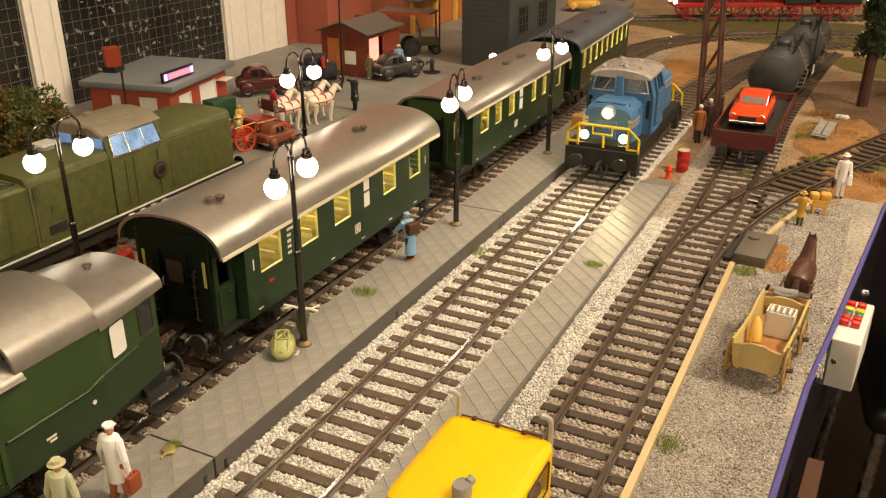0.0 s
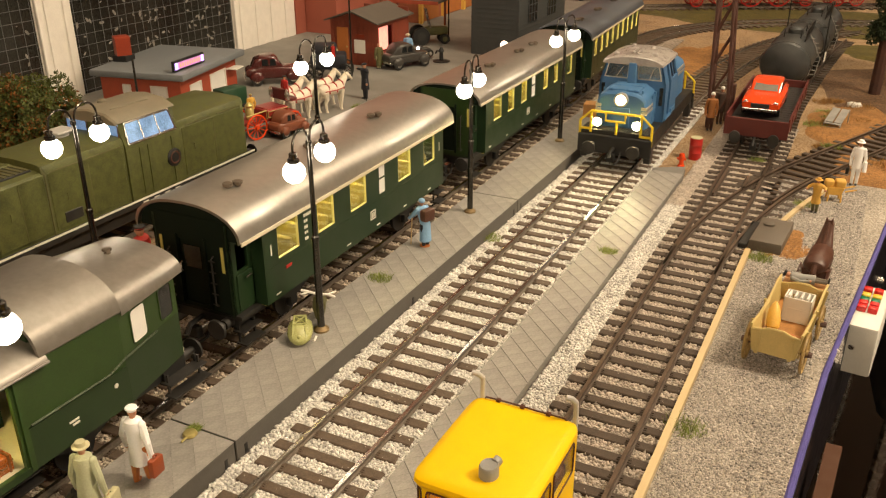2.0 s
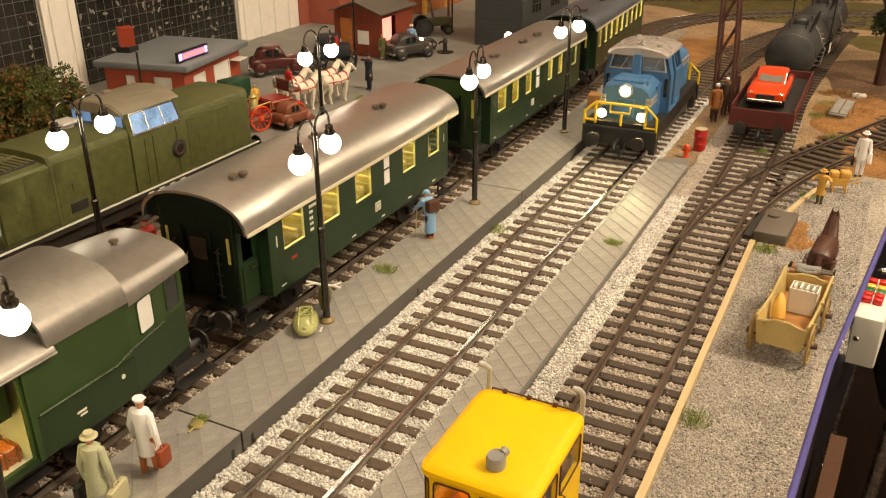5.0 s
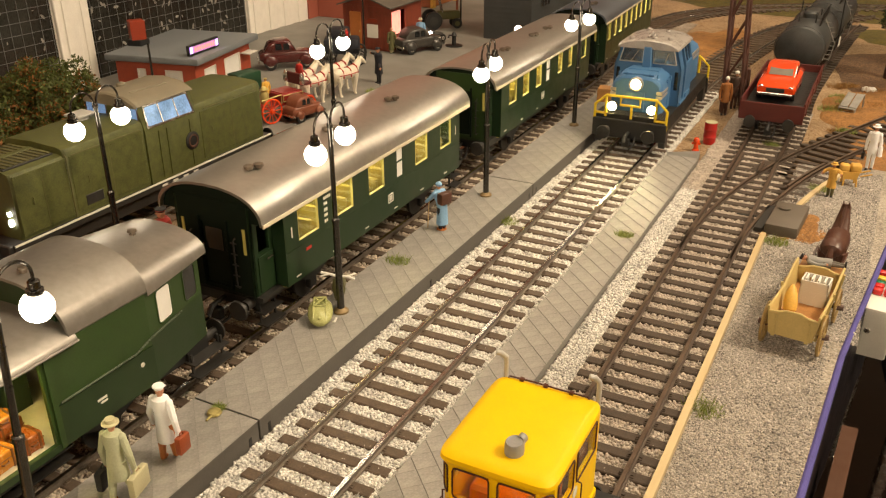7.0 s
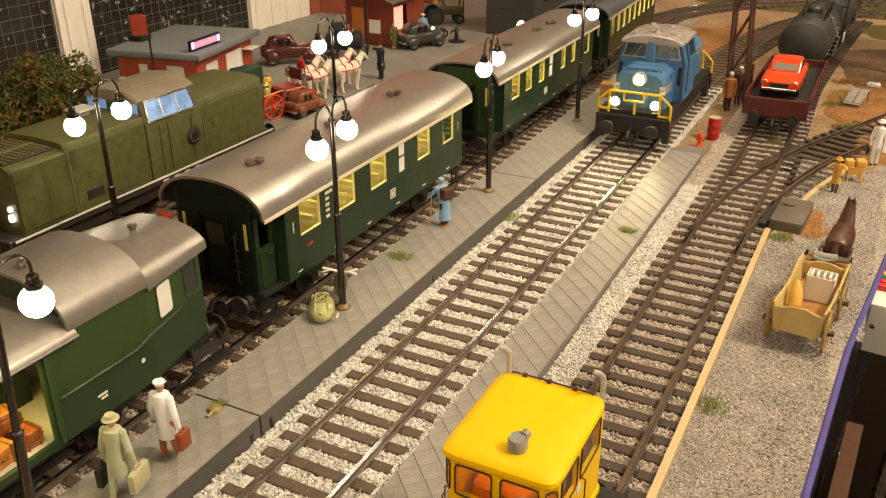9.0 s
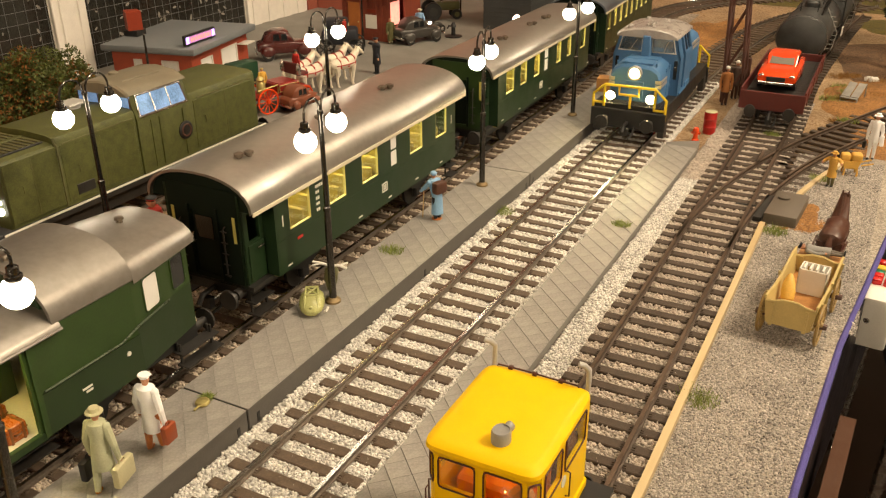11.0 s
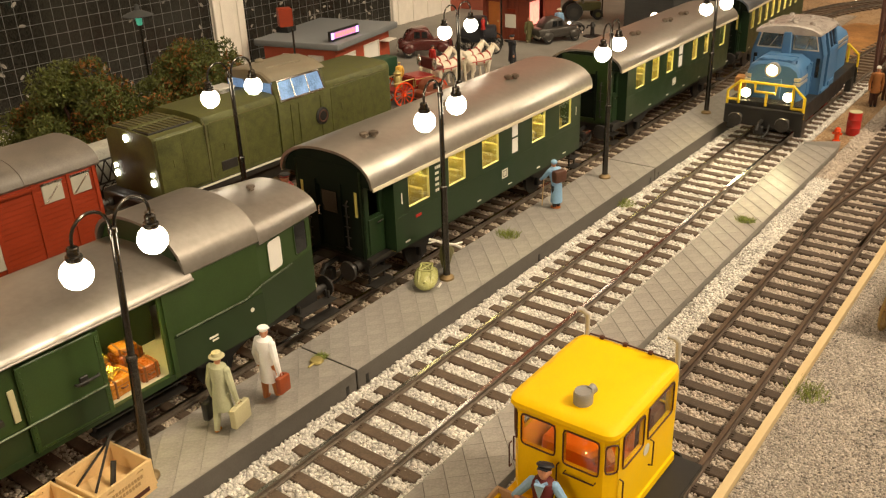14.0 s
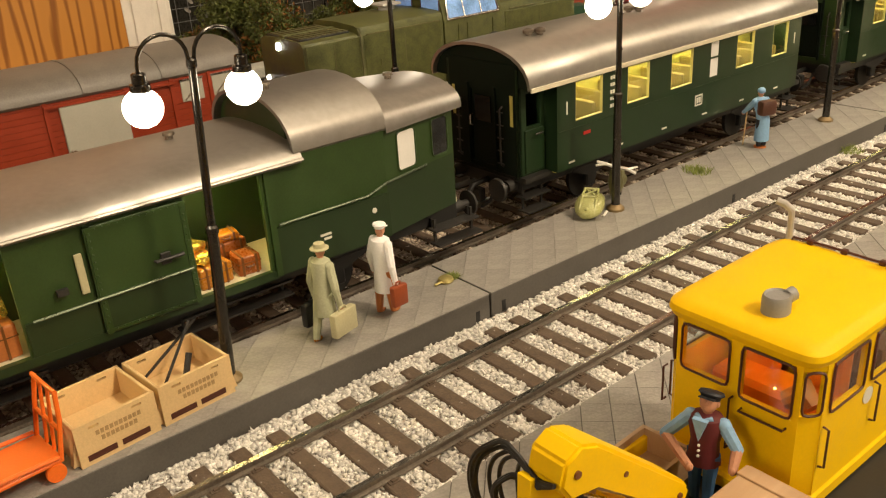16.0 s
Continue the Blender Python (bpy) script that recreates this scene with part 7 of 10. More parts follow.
def vest(bm, h):
    prism(bm, [(-0.055 * h, 0.87 * h), (0.055 * h, 0.87 * h), (0.0, 0.68 * h)], "y", 0.085 * h, 0.125 * h, 5)
    tube(bm, [(-0.06 * h, 0.03 * h, 0.85 * h), (0, 0.075 * h, 0.83 * h), (0.06 * h, 0.03 * h, 0.85 * h)], 0.02 * h, 6, 5)
    for z in (0.53, 0.58, 0.63):
        ball(bm, (0, 0.105 * h, z * h), 0.012 * h, (1, 1, 1), 6, 6, 4)


figurine("worker_figure", "figurine of a worker in maroon vest, blue shirt and dark cap", at(-13.7, 25.75, 3.45, -168) @ Matrix.Diagonal((1.1, 1.1, 1, 1)), 4.2, [M_MAROON, M_DENIM, M_SKIN, M_NAVY, M_BLACK, M_LIGHTBLUE, M_LETTER], coat=0.1, lean=-0.02,
         arms=((0.0, 0.28, 0.54), (-0.25, 0.12, 0.5)), elbows=((0.27, 0.06, 0.6), (-0.23, -0.02, 0.61)), extras=vest, sleeve=5, forearm=2, chin=26, skull=1.22)

# ---- platform things ----
figurine("traveller_figure", "figurine in a sage coat and hat carrying two suitcases", at(-35.75, 24.6, 1.4, 15) @ Matrix.Diagonal((0.88, 0.88, 1, 1)), 5.35, [M_COATGREEN, M_COATGREEN, M_SKIN, M_CASEGREEN, M_LEATHER, M_CASEGREEN, M_CASEBLACK],
         hat="brim", stride=0.13, coat=0.3, arms=((0.19, 0.03, 0.36), (-0.19, 0.03, 0.38)), lean=0.03,
         extras=lambda bm, h: (case_on(bm, 0.22 * h, 0.05 * h, 0.22 * h, 0.5, 1.9, 1.35, 5), case_on(bm, -0.23 * h, 0.05 * h, 0.22 * h, 0.5, 1.7, 1.3, 6)))
figurine("traveller_figure", "figurine in a white coat and cap carrying a red-brown bag", at(-35.85, 28.5, 1.4, 5) @ Matrix.Diagonal((0.92, 0.9, 1, 1)), 5.3, [M_COATWHITE, M_DOORORANGE, M_SKIN, M_COATWHITE, M_DOORORANGE, M_BAGRED],
         stride=0.06, coat=0.32, arms=((0.2, 0.0, 0.38), (-0.2, 0.03, 0.42)), extras=lambda bm, h: case_on(bm, 0.24 * h, 0.0, 0.27 * h, 0.45, 1.1, 1.2, 5))
figurine("walker_figure", "figurine in a light blue coat with stick and brown pack", at(-36.7, 66.6, 1.4, 70), 4.7, [M_LIGHTBLUE, M_NAVY, M_SKIN, M_LIGHTBLUE, M_DOORORANGE, M_HORSE, M_BOXWOOD], hat="helmet", coat=0.5,
         lean=0.1, arms=((0.12, 0.18, 0.62), (-0.16, 0.22, 0.56)),
         extras=lambda bm, h: (tube(bm, [(-0.17 * h, 0.26 * h, 0.0), (-0.16 * h, 0.22 * h, 0.62 * h)], 0.05, 6, 6), box(bm, -0.15 * h, 0.15 * h, -0.16 * h, 0.02 * h, 0.58 * h, 0.84 * h, 0.25, 5, 2), lathe(bm, [(0.5, 0), (0.5, 0.06)], (0, 0.1, 0), 14, mi=4)))
t = thing("platform_sign", "small yellow-green lamp on a brass foot", "marker", at(-36.4, 33.2, 1.4))
bm = B()
lathe(bm, [(0.42, 0), (0.5, 0.1), (0.42, 0.25), (0.2, 0.3)], seg=14)
part("foot", bm, M_BRASS, t)
bm = B()
tube(bm, [(0.1, 0, 0.2), (0.1, -0.9, 0.1)], 0.08, 6)
part("stalk", bm, M_BRASS, t)


def pallet_box(label, m):
    t = thing("pallet_box", label, "crate", m, "open pallet boxes")
    X, Yh, Zh = 1.65, 1.85, 2.05
    for s in (-1, 1):
        bm = B()
        wall_holes(bm, "x", min(s * X, s * (X - 0.16)), max(s * X, s * (X - 0.16)), -Yh, Yh, 0.35, Zh, [(-1.2, -0.75, Zh - 0.32, Zh - 0.2), (0.75, 1.2, Zh - 0.32, Zh - 0.2)])
        wall_holes(bm, "x", min(s * X, s * (X - 0.16)), max(s * X, s * (X - 0.16)), -Yh, Yh, 0, 0.35, [])
        side = part("side_panel", bm, M_BOXWOOD, t)
        bm = B()
        for k in (-0.95, 0.6):
            box(bm, min(s * (X - 0.05), s * (X + 0.03)), max(s * (X - 0.05), s * (X + 0.03)), k - 0.55, k + 0.75, 0.22, 0.5)
        part("fork_slot", bm, M_RUBBER, side)
        bm = B()
        for r_, (n0, n1) in enumerate(((-0.95, 0.95), (-0.75, 0.75))):
            k = n0
            while k < n1:
                box(bm, min(s * X, s * (X + 0.015)), max(s * X, s * (X + 0.015)), k, k + 0.15, 1.3 - r_ * 0.34, 1.52 - r_ * 0.34)
                k += 0.21
        part("stencil_print", bm, M_STAMP, side)
        bm = B()
        box(bm, -X - 0.0, X + 0.0, min(s * Yh, s * (Yh - 0.16)), max(s * Yh, s * (Yh - 0.16)), 0, Zh, 0.03)
        for q in (-1, 1):
            prism(bm, [(s * (Yh - 0.02), 0.1), (s * (Yh + 0.25), 0.1), (s * (Yh - 0.02), 1.4)], "x", q * 1.3 - 0.15, q * 1.3 + 0.15)
        part("end_panel", bm, M_BOXWOOD, t)
    bm = B()
    box(bm, -X, X, -Yh, Yh, 0.5, 0.7)
    part("bottom", bm, M_BOXWOOD, t)
    return t


FLAT = Matrix.Diagonal((1.03, 1, 0.99, 1))
b = pallet_box("open beige wooden pallet box on the platform edge", at(-36.1, 16.6, 1.4, 6) @ FLAT)
copy_thing(b, at(-35.7, 12.7, 1.4, 6) @ FLAT)
t = thing("hand_tools", "dark hand tools leaning in a pallet box", "tools", at(-36.5, 16.4, 2.1))
for p0, p1, r in (((-0.6, -1.2, 0.3), (-0.7, 1.9, 2.4), 0.075), ((0.5, -0.6, 0.2), (-0.5, 1.5, 2.5), 0.075), ((0.6, 0.4, 0.1), (0.1, 1.0, 1.2), 0.16)):
    bm = B()
    tube(bm, [p0, p1], r, 7)
    part("tool_shaft", bm, M_DARK, t)

# orange luggage barrow
t = thing("luggage_barrow", "orange steel luggage barrow beside the pallet boxes", "barrow", at(-34.85, 8.5, 1.4, 6) @ Matrix.Scale(0.84, 4))
bm = B()
box(bm, -1.6, 1.6, -2.8, 2.2, 0.95, 1.15, 0.04)
part("deck", bm, M_ORANGE, t)
for s in (-1, 1):
    bm = B()
    tube(bm, [(s * 1.5, 2.1, 1.1), (s * 1.5, 2.5, 3.2), (s * 1.2, 2.7, 4.6)], 0.13, 8)
    tube(bm, [(s * 1.6, 2.0, 1.3), (s * 1.6, -3.6, 1.6)], 0.12, 8)
    part("frame_tube", bm, M_ORANGE, t)
    for y in (-2.0, 1.7):
        wheel_part(t, s * 1.5, y, 0.5, 0.5, 0.3, (M_ORANGE, M_ORANGE))
for z in (2.6, 4.6):
    bm = B()
    tube(bm, [(-1.4, 2.1 + z * 0.12, z), (1.4, 2.1 + z * 0.12, z)], 0.12, 8)
    part("cross_tube", bm, M_ORANGE, t)
for x in (-0.45, 0.45):
    bm = B()
    tube(bm, [(x, 2.2, 1.1), (x, 2.4, 2.6), (x, 2.65, 4.6)], 0.1, 8)
    part("upright_tube", bm, M_ORANGE, t)
t = thing("dustbin", "dark grey rubbish bin on an orange barrow", "bin", at(-35.3, 6.9, 2.37) @ Matrix.Scale(0.8, 4))
bm = B()
lathe(bm, [(1.2, 0), (1.35, 0.1), (1.5, 3.0), (1.6, 3.05), (1.6, 3.2), (1.4, 3.2), (1.3, 0.3), (0.2, 0.25)], seg=18)
bb = part("bin_body", bm, M_BLACK, t)
for k in range(8):
    a = k * math.pi / 4
    bm = B()
    box(bm, 1.42 * math.cos(a) - 0.12, 1.42 * math.cos(a) + 0.12, 1.42 * math.sin(a) - 0.12, 1.42 * math.sin(a) + 0.12, 0.2, 3.0, 0.03)
    part("rib", bm, M_DARK, bb)
bm = B()
box(bm, -1.0, 0.9, -0.8, 0.8, 0.3, 2.2, 0.3)
part("rubbish_bag", bm, M_GREYPLASTIC, t)

# guard standing on a low block behind the passenger train
solid("platform_block", (lambda q: (box(q, -55.4, -51.2, 45.0, 53.0, -0.31, 1.4, 0.08), q)[1])(B()), M_PLAT, "low grey platform block behind the passenger train", "platform", kind="structure")
figurine("guard_figure", "railway guard figurine in red tunic and red-banded cap", at(-53.0, 46.9, 1.4, 120), 6.5, [M_WHEELRED, M_NAVY, M_SKIN, M_BLACK, M_BLACK, M_WHEELRED, M_YELLOWPOST], coat=0.3,
         extras=lambda bm, h: (lathe(bm, [(0.061 * h, 0.962 * h), (0.07 * h, 0.975 * h), (0.07 * h, 0.985 * h)], (0, 0.005 * h, 0), 12, mi=5), tube(bm, [(-0.09 * h, 0.06 * h, 0.8 * h), (0.0, 0.12 * h, 0.68 * h)], 0.03 * h, 6, 6)))

# motor scooter with a rounded sidecar, at the lamp
t = thing("motor_scooter", "olive green sidecar scooter with white handlebars beside a lamp", "scooter", at(-36.3, 47.2, 1.4, 212) @ Matrix.Diagonal((1.0, 0.8, 0.95, 1)))

def tub(cx, rows):
    """A rounded hull along y from rings (y, half width, bottom, top)."""
    bm = B()
    R = []
    for y, w, zb, zt in rows:
        R.append([(cx + w * math.cos(a), y, (zb + zt) / 2 + (zt - zb) / 2 * math.copysign(abs(math.sin(a)) ** 0.8, math.sin(a))) for a in [2 * math.pi * k / 18 for k in range(18)]])
    loft(bm, R)
    return bm


side = part("sidecar_body", tub(1.05, ((1.85, 0.15, 0.4, 0.6), (1.7, 0.5, 0.2, 0.8), (1.2, 0.82, 0.1, 1.08), (0.5, 0.98, 0.08, 1.3), (-0.3, 1.0, 0.1, 1.42), (-1.1, 0.92, 0.12, 1.42), (-1.7, 0.7, 0.2, 1.25), (-2.0, 0.35, 0.4, 0.95))), M_SIDECAR, t, "rounded olive sidecar tub")
for x in (0.55, 1.55):
    bm = B()
    tube(bm, [(x, 1.5, 0.78), (x, 0.9, 1.12), (x, 0.2, 1.28), (x, -0.9, 1.36)], [0.03, 0.12, 0.14, 0.06], 8)
    part("body_ridge", bm, M_SIDECAR, side)
bm = B()
ball(bm, (1.05, 1.55, 0.86), 0.16, u=10, v=8)
part("side_lamp", bm, M_SIDECAR, side)
bm = B()
lathe(bm, [(0.5, 1.2), (0.55, 1.36), (0.46, 1.36), (0.42, 1.28), (0.1, 1.26)], (1.05, -0.75, 0.06), 16, sy=1.2)
part("seat_opening", bm, M_OLIVEDARK, side)
bm = B()
C4 = [(0.55, 0.1, 1.4), (1.55, 0.1, 1.4), (1.5, -1.1, 1.62), (0.6, -1.1, 1.62)]
for p, q in zip(C4, C4[1:] + C4[:1]):
    tube(bm, [p, q], 0.09, 6)
tube(bm, [C4[0], C4[2]], 0.07, 6)
tube(bm, [C4[1], C4[3]], 0.07, 6)
part("luggage_frame", bm, M_SIDECAR, side, "pale olive luggage frame")
bm = B()
tube(bm, [(0.05, 1.2, 0.35), (-0.1, 1.5, 0.5), (-0.25, 1.2, 0.75)], 0.09, 6)
part("lever", bm, M_PLASTICWHITE, t)
MOVE = Vector((0.1, -3.7, 0)) * CM
bm = B()
tube(bm, [(-0.5, -1.9, 0.9), (-0.5, -1.3, 1.3), (-0.5, -0.4, 1.35), (-0.5, 0.5, 1.2), (-0.5, 1.2, 1.5)], [0.3, 0.55, 0.5, 0.4, 0.3], 12)
tube(bm, [(-0.5, 1.6, 0.8), (-0.5, 1.3, 1.8), (-0.5, 1.1, 2.7)], [0.3, 0.55, 0.42], 12)
part("scooter_body", bm, M_OLIVEDARK, t).location = MOVE
bm = B()
box(bm, -0.85, -0.15, -1.6, -0.1, 1.75, 2.0, 0.1)
part("saddle", bm, M_OLIVEDARK, t).location = MOVE
bm = B()
tube(bm, [(-1.75, 0.6, 2.35), (-1.2, 0.9, 2.75), (-0.5, 1.05, 2.85), (0.2, 0.9, 3.05), (0.85, 0.6, 3.1)], 0.12, 8)
tube(bm, [(-1.2, 0.9, 2.75), (-1.85, 0.3, 2.75)], 0.08, 6)
tube(bm, [(0.2, 0.9, 3.05), (0.9, 1.1, 2.95)], 0.08, 6)
part("handlebar", bm, M_PLASTICWHITE, t).location = MOVE
for x, y in ((-0.4, -5.1), (-0.4, -2.2)):
    wheel_part(t, x, y, 0.5, 0.5, 0.3, (M_BLACK, M_STEEL))
for i, (x, y, z, r) in enumerate(((-37.0, 58.5, 1.4, 1.15), (-33.1, 74.0, 0.0, 1.3), (-8.0, 50.3, 0.0, 1.5), (-7.6, 81.0, 0.1, 1.3), (-21.0, 75.0, 0.55, 0.9), (-5.4, 98, 0, 1.2), (-70, 108, 1.0, 1.2), (-12.5, 112, 0, 1.0), (-4.5, 122, 0, 1.4), (-33, 152, 0, 2.0), (-36.6, 33.9, 1.4, 0.45))):
    tuft(x, y, z, r, i)
rnd = random.Random(77)
for i in range(34):
    x, y = rnd.uniform(-9, 6), rnd.uniform(114, 156)
    if abs(x - PB.get(PB.at_y(min(y, 140)))[0].x) > 4.5 and x > -8:
        tuft(x, y, -0.25 + 0.1, rnd.uniform(0.9, 2.2), 100 + i, 240, M_DRYGRASS if i % 3 else M_TUFT, "low tuft of dry ochre grass" if i % 3 else "small bright green grass tuft")
t = solid("brown_block", (lambda q: (box(q, -1.3, 1.3, -1.1, 1.1, 0, 1.9, 0.06), q)[1])(B()), M_CARTDARK, "plain brown block at the platform end", "block", m=at(-36.4, 118, 1.4, 8))

# ---- left side: boxcar and olive diesel behind the train ----
W = thing("boxcar", "brick-red covered goods wagon with grey roof and grey sliding door", "goods wagon", at(-67.05, 0, 0.9) @ Matrix.Diagonal((0.86, 0.982, 1, 1)))
for sx in (-1, 1):
    bm = B()
    x = sx * 4.6
    box(bm, min(x, x - sx * 0.2), max(x, x - sx * 0.2), 0, 35.6, 3.0, 9.9)
    wl = part("side_wall", bm, M_WAGONRED, W)
    for z in np.arange(3.2, 9.8, 0.44):
        bm = B()
        box(bm, min(x, x + sx * 0.06), max(x, x + sx * 0.06), 0.2, 35.4, z, z + 0.415)
        part("plank", bm, M_WAGONRED, wl)
    for y in (0.2, 5.5, 11, 16.5, 20.6, 26.4, 29.9, 33.0, 35.4):
        bm = B()
        box(bm, min(x, x + sx * 0.2), max(x, x + sx * 0.2), y - 0.15, y + 0.15, 3.0, 9.9)
        part("post", bm, M_WAGONRED, wl)
    bm = B()
    box(bm, min(x, x + sx * 0.32), max(x, x + sx * 0.32), 21.5, 26.2, 3.6, 9.15, 0.05)
    dr = part("sliding_door", bm, M_DOORGREY, W, "plain pale grey sliding door")
    bm = B()
    tube(bm, [(x + sx * 0.4, 21.6, 6.0), (x + sx * 0.5, 22.0, 6.0)], 0.08, 6)
    part("door_latch", bm, M_STEEL, dr)
    bm = B()
    box(bm, min(x, x + sx * 0.36), max(x, x + sx * 0.36), 20.5, 30.2, 9.17, 9.36)
    part("door_track", bm, M_WAGONRED, W)
    for y in (30.6, 33.15):
        bm = B()
        box(bm, min(x, x + sx * 0.16), max(x, x + sx * 0.16), y, y + 1.8, 7.65, 9.25, 0.04)
        vent = part("vent_shutter", bm, M_DOORGREY, W)
        bm = B()
        tube(bm, [(x + sx * 0.2, y + 0.2, 7.8), (x + sx * 0.2, y + 1.6, 9.1)], 0.06, 6)
        box(bm, min(x, x + sx * 0.22), max(x, x + sx * 0.22), y - 0.05, y + 1.85, 9.22, 9.36)
        part("shutter_bar", bm, M_STEEL, vent)
for y in (35.55, 0.0):
    bm = B()
    box(bm, -4.6, 4.6, y - 0.15, y + 0.15, 3.0, 10.4)
    part("end_wall", bm, M_WAGONRED, W)
bm = B()
sec = arch(4.95, 9.75, 11.45)
shell(bm, sec, -0.3, 36.0, 0.2)
prism(bm, [(x * 0.95, z - 0.2) for x, z in sec], "y", 35.3, 35.5)
rw = part("roof", bm, M_WAGONROOF, W)
for y in (5.7, 11.5, 17.4, 23.3, 29.2):
    bm = B()
    shell(bm, [(x * 1.012, z + 0.06) for x, z in sec], y, y + 0.25, 0.12)
    part("roof_rib", bm, M_WAGONROOF, rw)
under_gear(W, 0, 35.6, (7, 28.5))
buffers(W, 35.6, 1)

G = thing("olive_locomotive", "olive green diesel locomotive with lit marker lights and blue-lit cab", "locomotive", at(-67.05, 0, 0.9) @ Matrix.Diagonal((0.86, 1, 1, 1)))
bm = B()
box(bm, -4.7, 4.7, 40.0, 74.5, 3.5, 4.2, 0.05)
box(bm, -3.8, 3.8, 41, 73.5, 2.0, 3.6, 0.1)
box(bm, -4.4, 4.4, 39.6, 40.3, 2.2, 4.2, 0.1)
part("frame", bm, M_DARK, G)
bm = B()
for sx in (-1, 1):
    box(bm, sx * 4.72 - 0.05, sx * 4.72 + 0.05, 40, 74.5, 4.05, 4.22)
part("frame_line", bm, M_LETTER, G, "thin white line along the running board")


def olive_hood(name, y0, y1, half, zb, zt):
    bm = B()
    sec = [(half, zb), (half, zt - 0.55), (half - 0.25, zt - 0.15), (half - 0.9, zt), (0, zt + 0.12), (-half + 0.9, zt), (-half + 0.25, zt - 0.15), (-half, zt - 0.55), (-half, zb)]
    loft(bm, [[(x * k, y, z) for x, z in sec] for y, k in ((y0, 0.96), (y0 + 0.2, 1.0), (y1 - 0.2, 1.0), (y1, 0.96))])
    return part(name, bm, M_OLIVE, G)


hd = olive_hood("front_hood", 46.6, 56.0, 4.45, 4.2, 10.7)
hd0 = olive_hood("nose_hood", 41.1, 46.9, 4.33, 4.2, 10.15)
for y0_, y1_ in ((41.2, 46.6), (47.0, 55.6)):
    for sx in (-1, 1):
        bm = B()
        box(bm, sx * 4.435 - 0.085, sx * 4.435 + 0.085, y0_, y1_, 4.5, 9.9, 0.06)
        part("hood_door", bm, M_OLIVE, hd)
for sx in (-1, 1):
    bm = B()
    box(bm, sx * 4.45 - 0.1, sx * 4.45 + 0.1, 47.3, 55.4, 9.85, 9.97)
    part("hood_edge", bm, M_OLIVEDARK, hd)
    bm = B()
    tube(bm, [(sx * 4.4, 46.75, 4.3), (sx * 4.48, 46.75, 9.8), (sx * 4.0, 46.75, 10.5)], 0.13, 6)
    part("hood_pipe", bm, M_OLIVEDARK, hd)
bm = B()
for k in range(9):
    box(bm, -3.1, 3.1, 41.55 + k * 0.55, 41.85 + k * 0.55, 10.26, 10.36)
part("grille_slat", bm, M_OLIVEDARK, hd0)
bm = B()
box(bm, -3.3, 3.3, 41.3, 46.3, 10.1, 10.3, 0.04)
part("grille_plate", bm, M_BLACK, hd0, "dark recessed roof grille")
bm = B()
box(bm, -0.35, 0.35, 41.2, 46.4, 10.2, 10.42, 0.05)
part("grille_bar", bm, M_OLIVE, hd0)
bm = B()
box(bm, 4.4, 4.56, 48.0, 50.0, 4.9, 5.9, 0.05)
part("louvre", bm, M_DARK, hd)
hd2 = olive_hood("rear_hood", 63.0, 73.6, 4.45, 4.2, 10.5)
for hood, ya, yb, zz in ((hd0, 41.5, 46.4, 9.7), (hd, 47.4, 55.4, 9.6), (hd2, 63.9, 72.9, 9.4)):
    bm = B()
    for y in np.arange(ya, yb, 0.62):
        ball(bm, (4.53, y, zz), 0.05, u=6, v=4)
        ball(bm, (4.53, y, 4.75), 0.05, u=6, v=4)
    part("riveting", bm, M_OLIVE, hood)
    bm = B()
    tube(bm, [(4.56, ya + 1.2, 7.6), (4.66, ya + 1.2, 7.6), (4.66, ya + 1.2, 7.0), (4.56, ya + 1.2, 7.0)], 0.05, 6)
    part("door_handle", bm, M_OLIVEDARK, hood)
    bm = B()
    box(bm, 4.5, 4.54, (ya + yb) / 2 - 0.04, (ya + yb) / 2 + 0.04, 4.6, zz - 0.1)
    part("door_seam", bm, M_OLIVEDARK, hood)
bm = B()
box(bm, 4.35, 4.52, 63.6, 73.0, 4.5, 9.6, 0.06)
part("hood_door", bm, M_OLIVE, hd2)
for a in ((64.2, 67.5), (69, 72.8)):
    bm = B()
    box(bm, 4.5, 4.58, *a, 9.7, 9.8)
    part("hood_edge", bm, M_OLIVEDARK, hd2)
bm = B()
prism(bm, [(4.65, 4.2), (4.65, 9.6), (3.75, 12.1), (-3.75, 12.1), (-4.65, 9.6), (-4.65, 4.2)], "y", 55.9, 63.1)
for y in (57.5, 58.6, 61.8):
    box(bm, 4.6, 4.76, y, y + 0.12, 4.5, 9.3)
cabw = part("cab_wall", bm, M_OLIVE, G)
seal_window(cabw, [(4.6, 56.4, 9.9), (4.6, 62.6, 9.9), (3.98, 62.4, 11.75), (3.98, 56.6, 11.75)], M_BLUEGLASS, "lit_pane")
bm = B()
for y in (58.4, 60.5):
    tube(bm, [(4.64, y, 9.9), (4.02, y, 11.75)], 0.08, 5)
tube(bm, [(4.66, 56.35, 9.85), (4.66, 62.65, 9.85), (4.0, 62.45, 11.8), (4.0, 56.55, 11.8), (4.66, 56.35, 9.85)], 0.1, 6)
part("window_frame", bm, M_STEEL, cabw)
for xa, xb in ((0.8, 3.9), (-3.9, -0.8)):
    seal_window(cabw, [(xa, 55.88, 10.2), (xb, 55.88, 10.2), (xb, 55.88, 11.8), (xa, 55.88, 11.8)], M_BLUEGLASS, "lit_pane")
bm = B()
lathe(bm, [(0.95, 4.6), (0.95, 4.75), (0.8, 4.85)], (0, 61.95, 7.0), 18, "x")
part("round_vent", bm, M_BLACK, cabw)
bm = B()
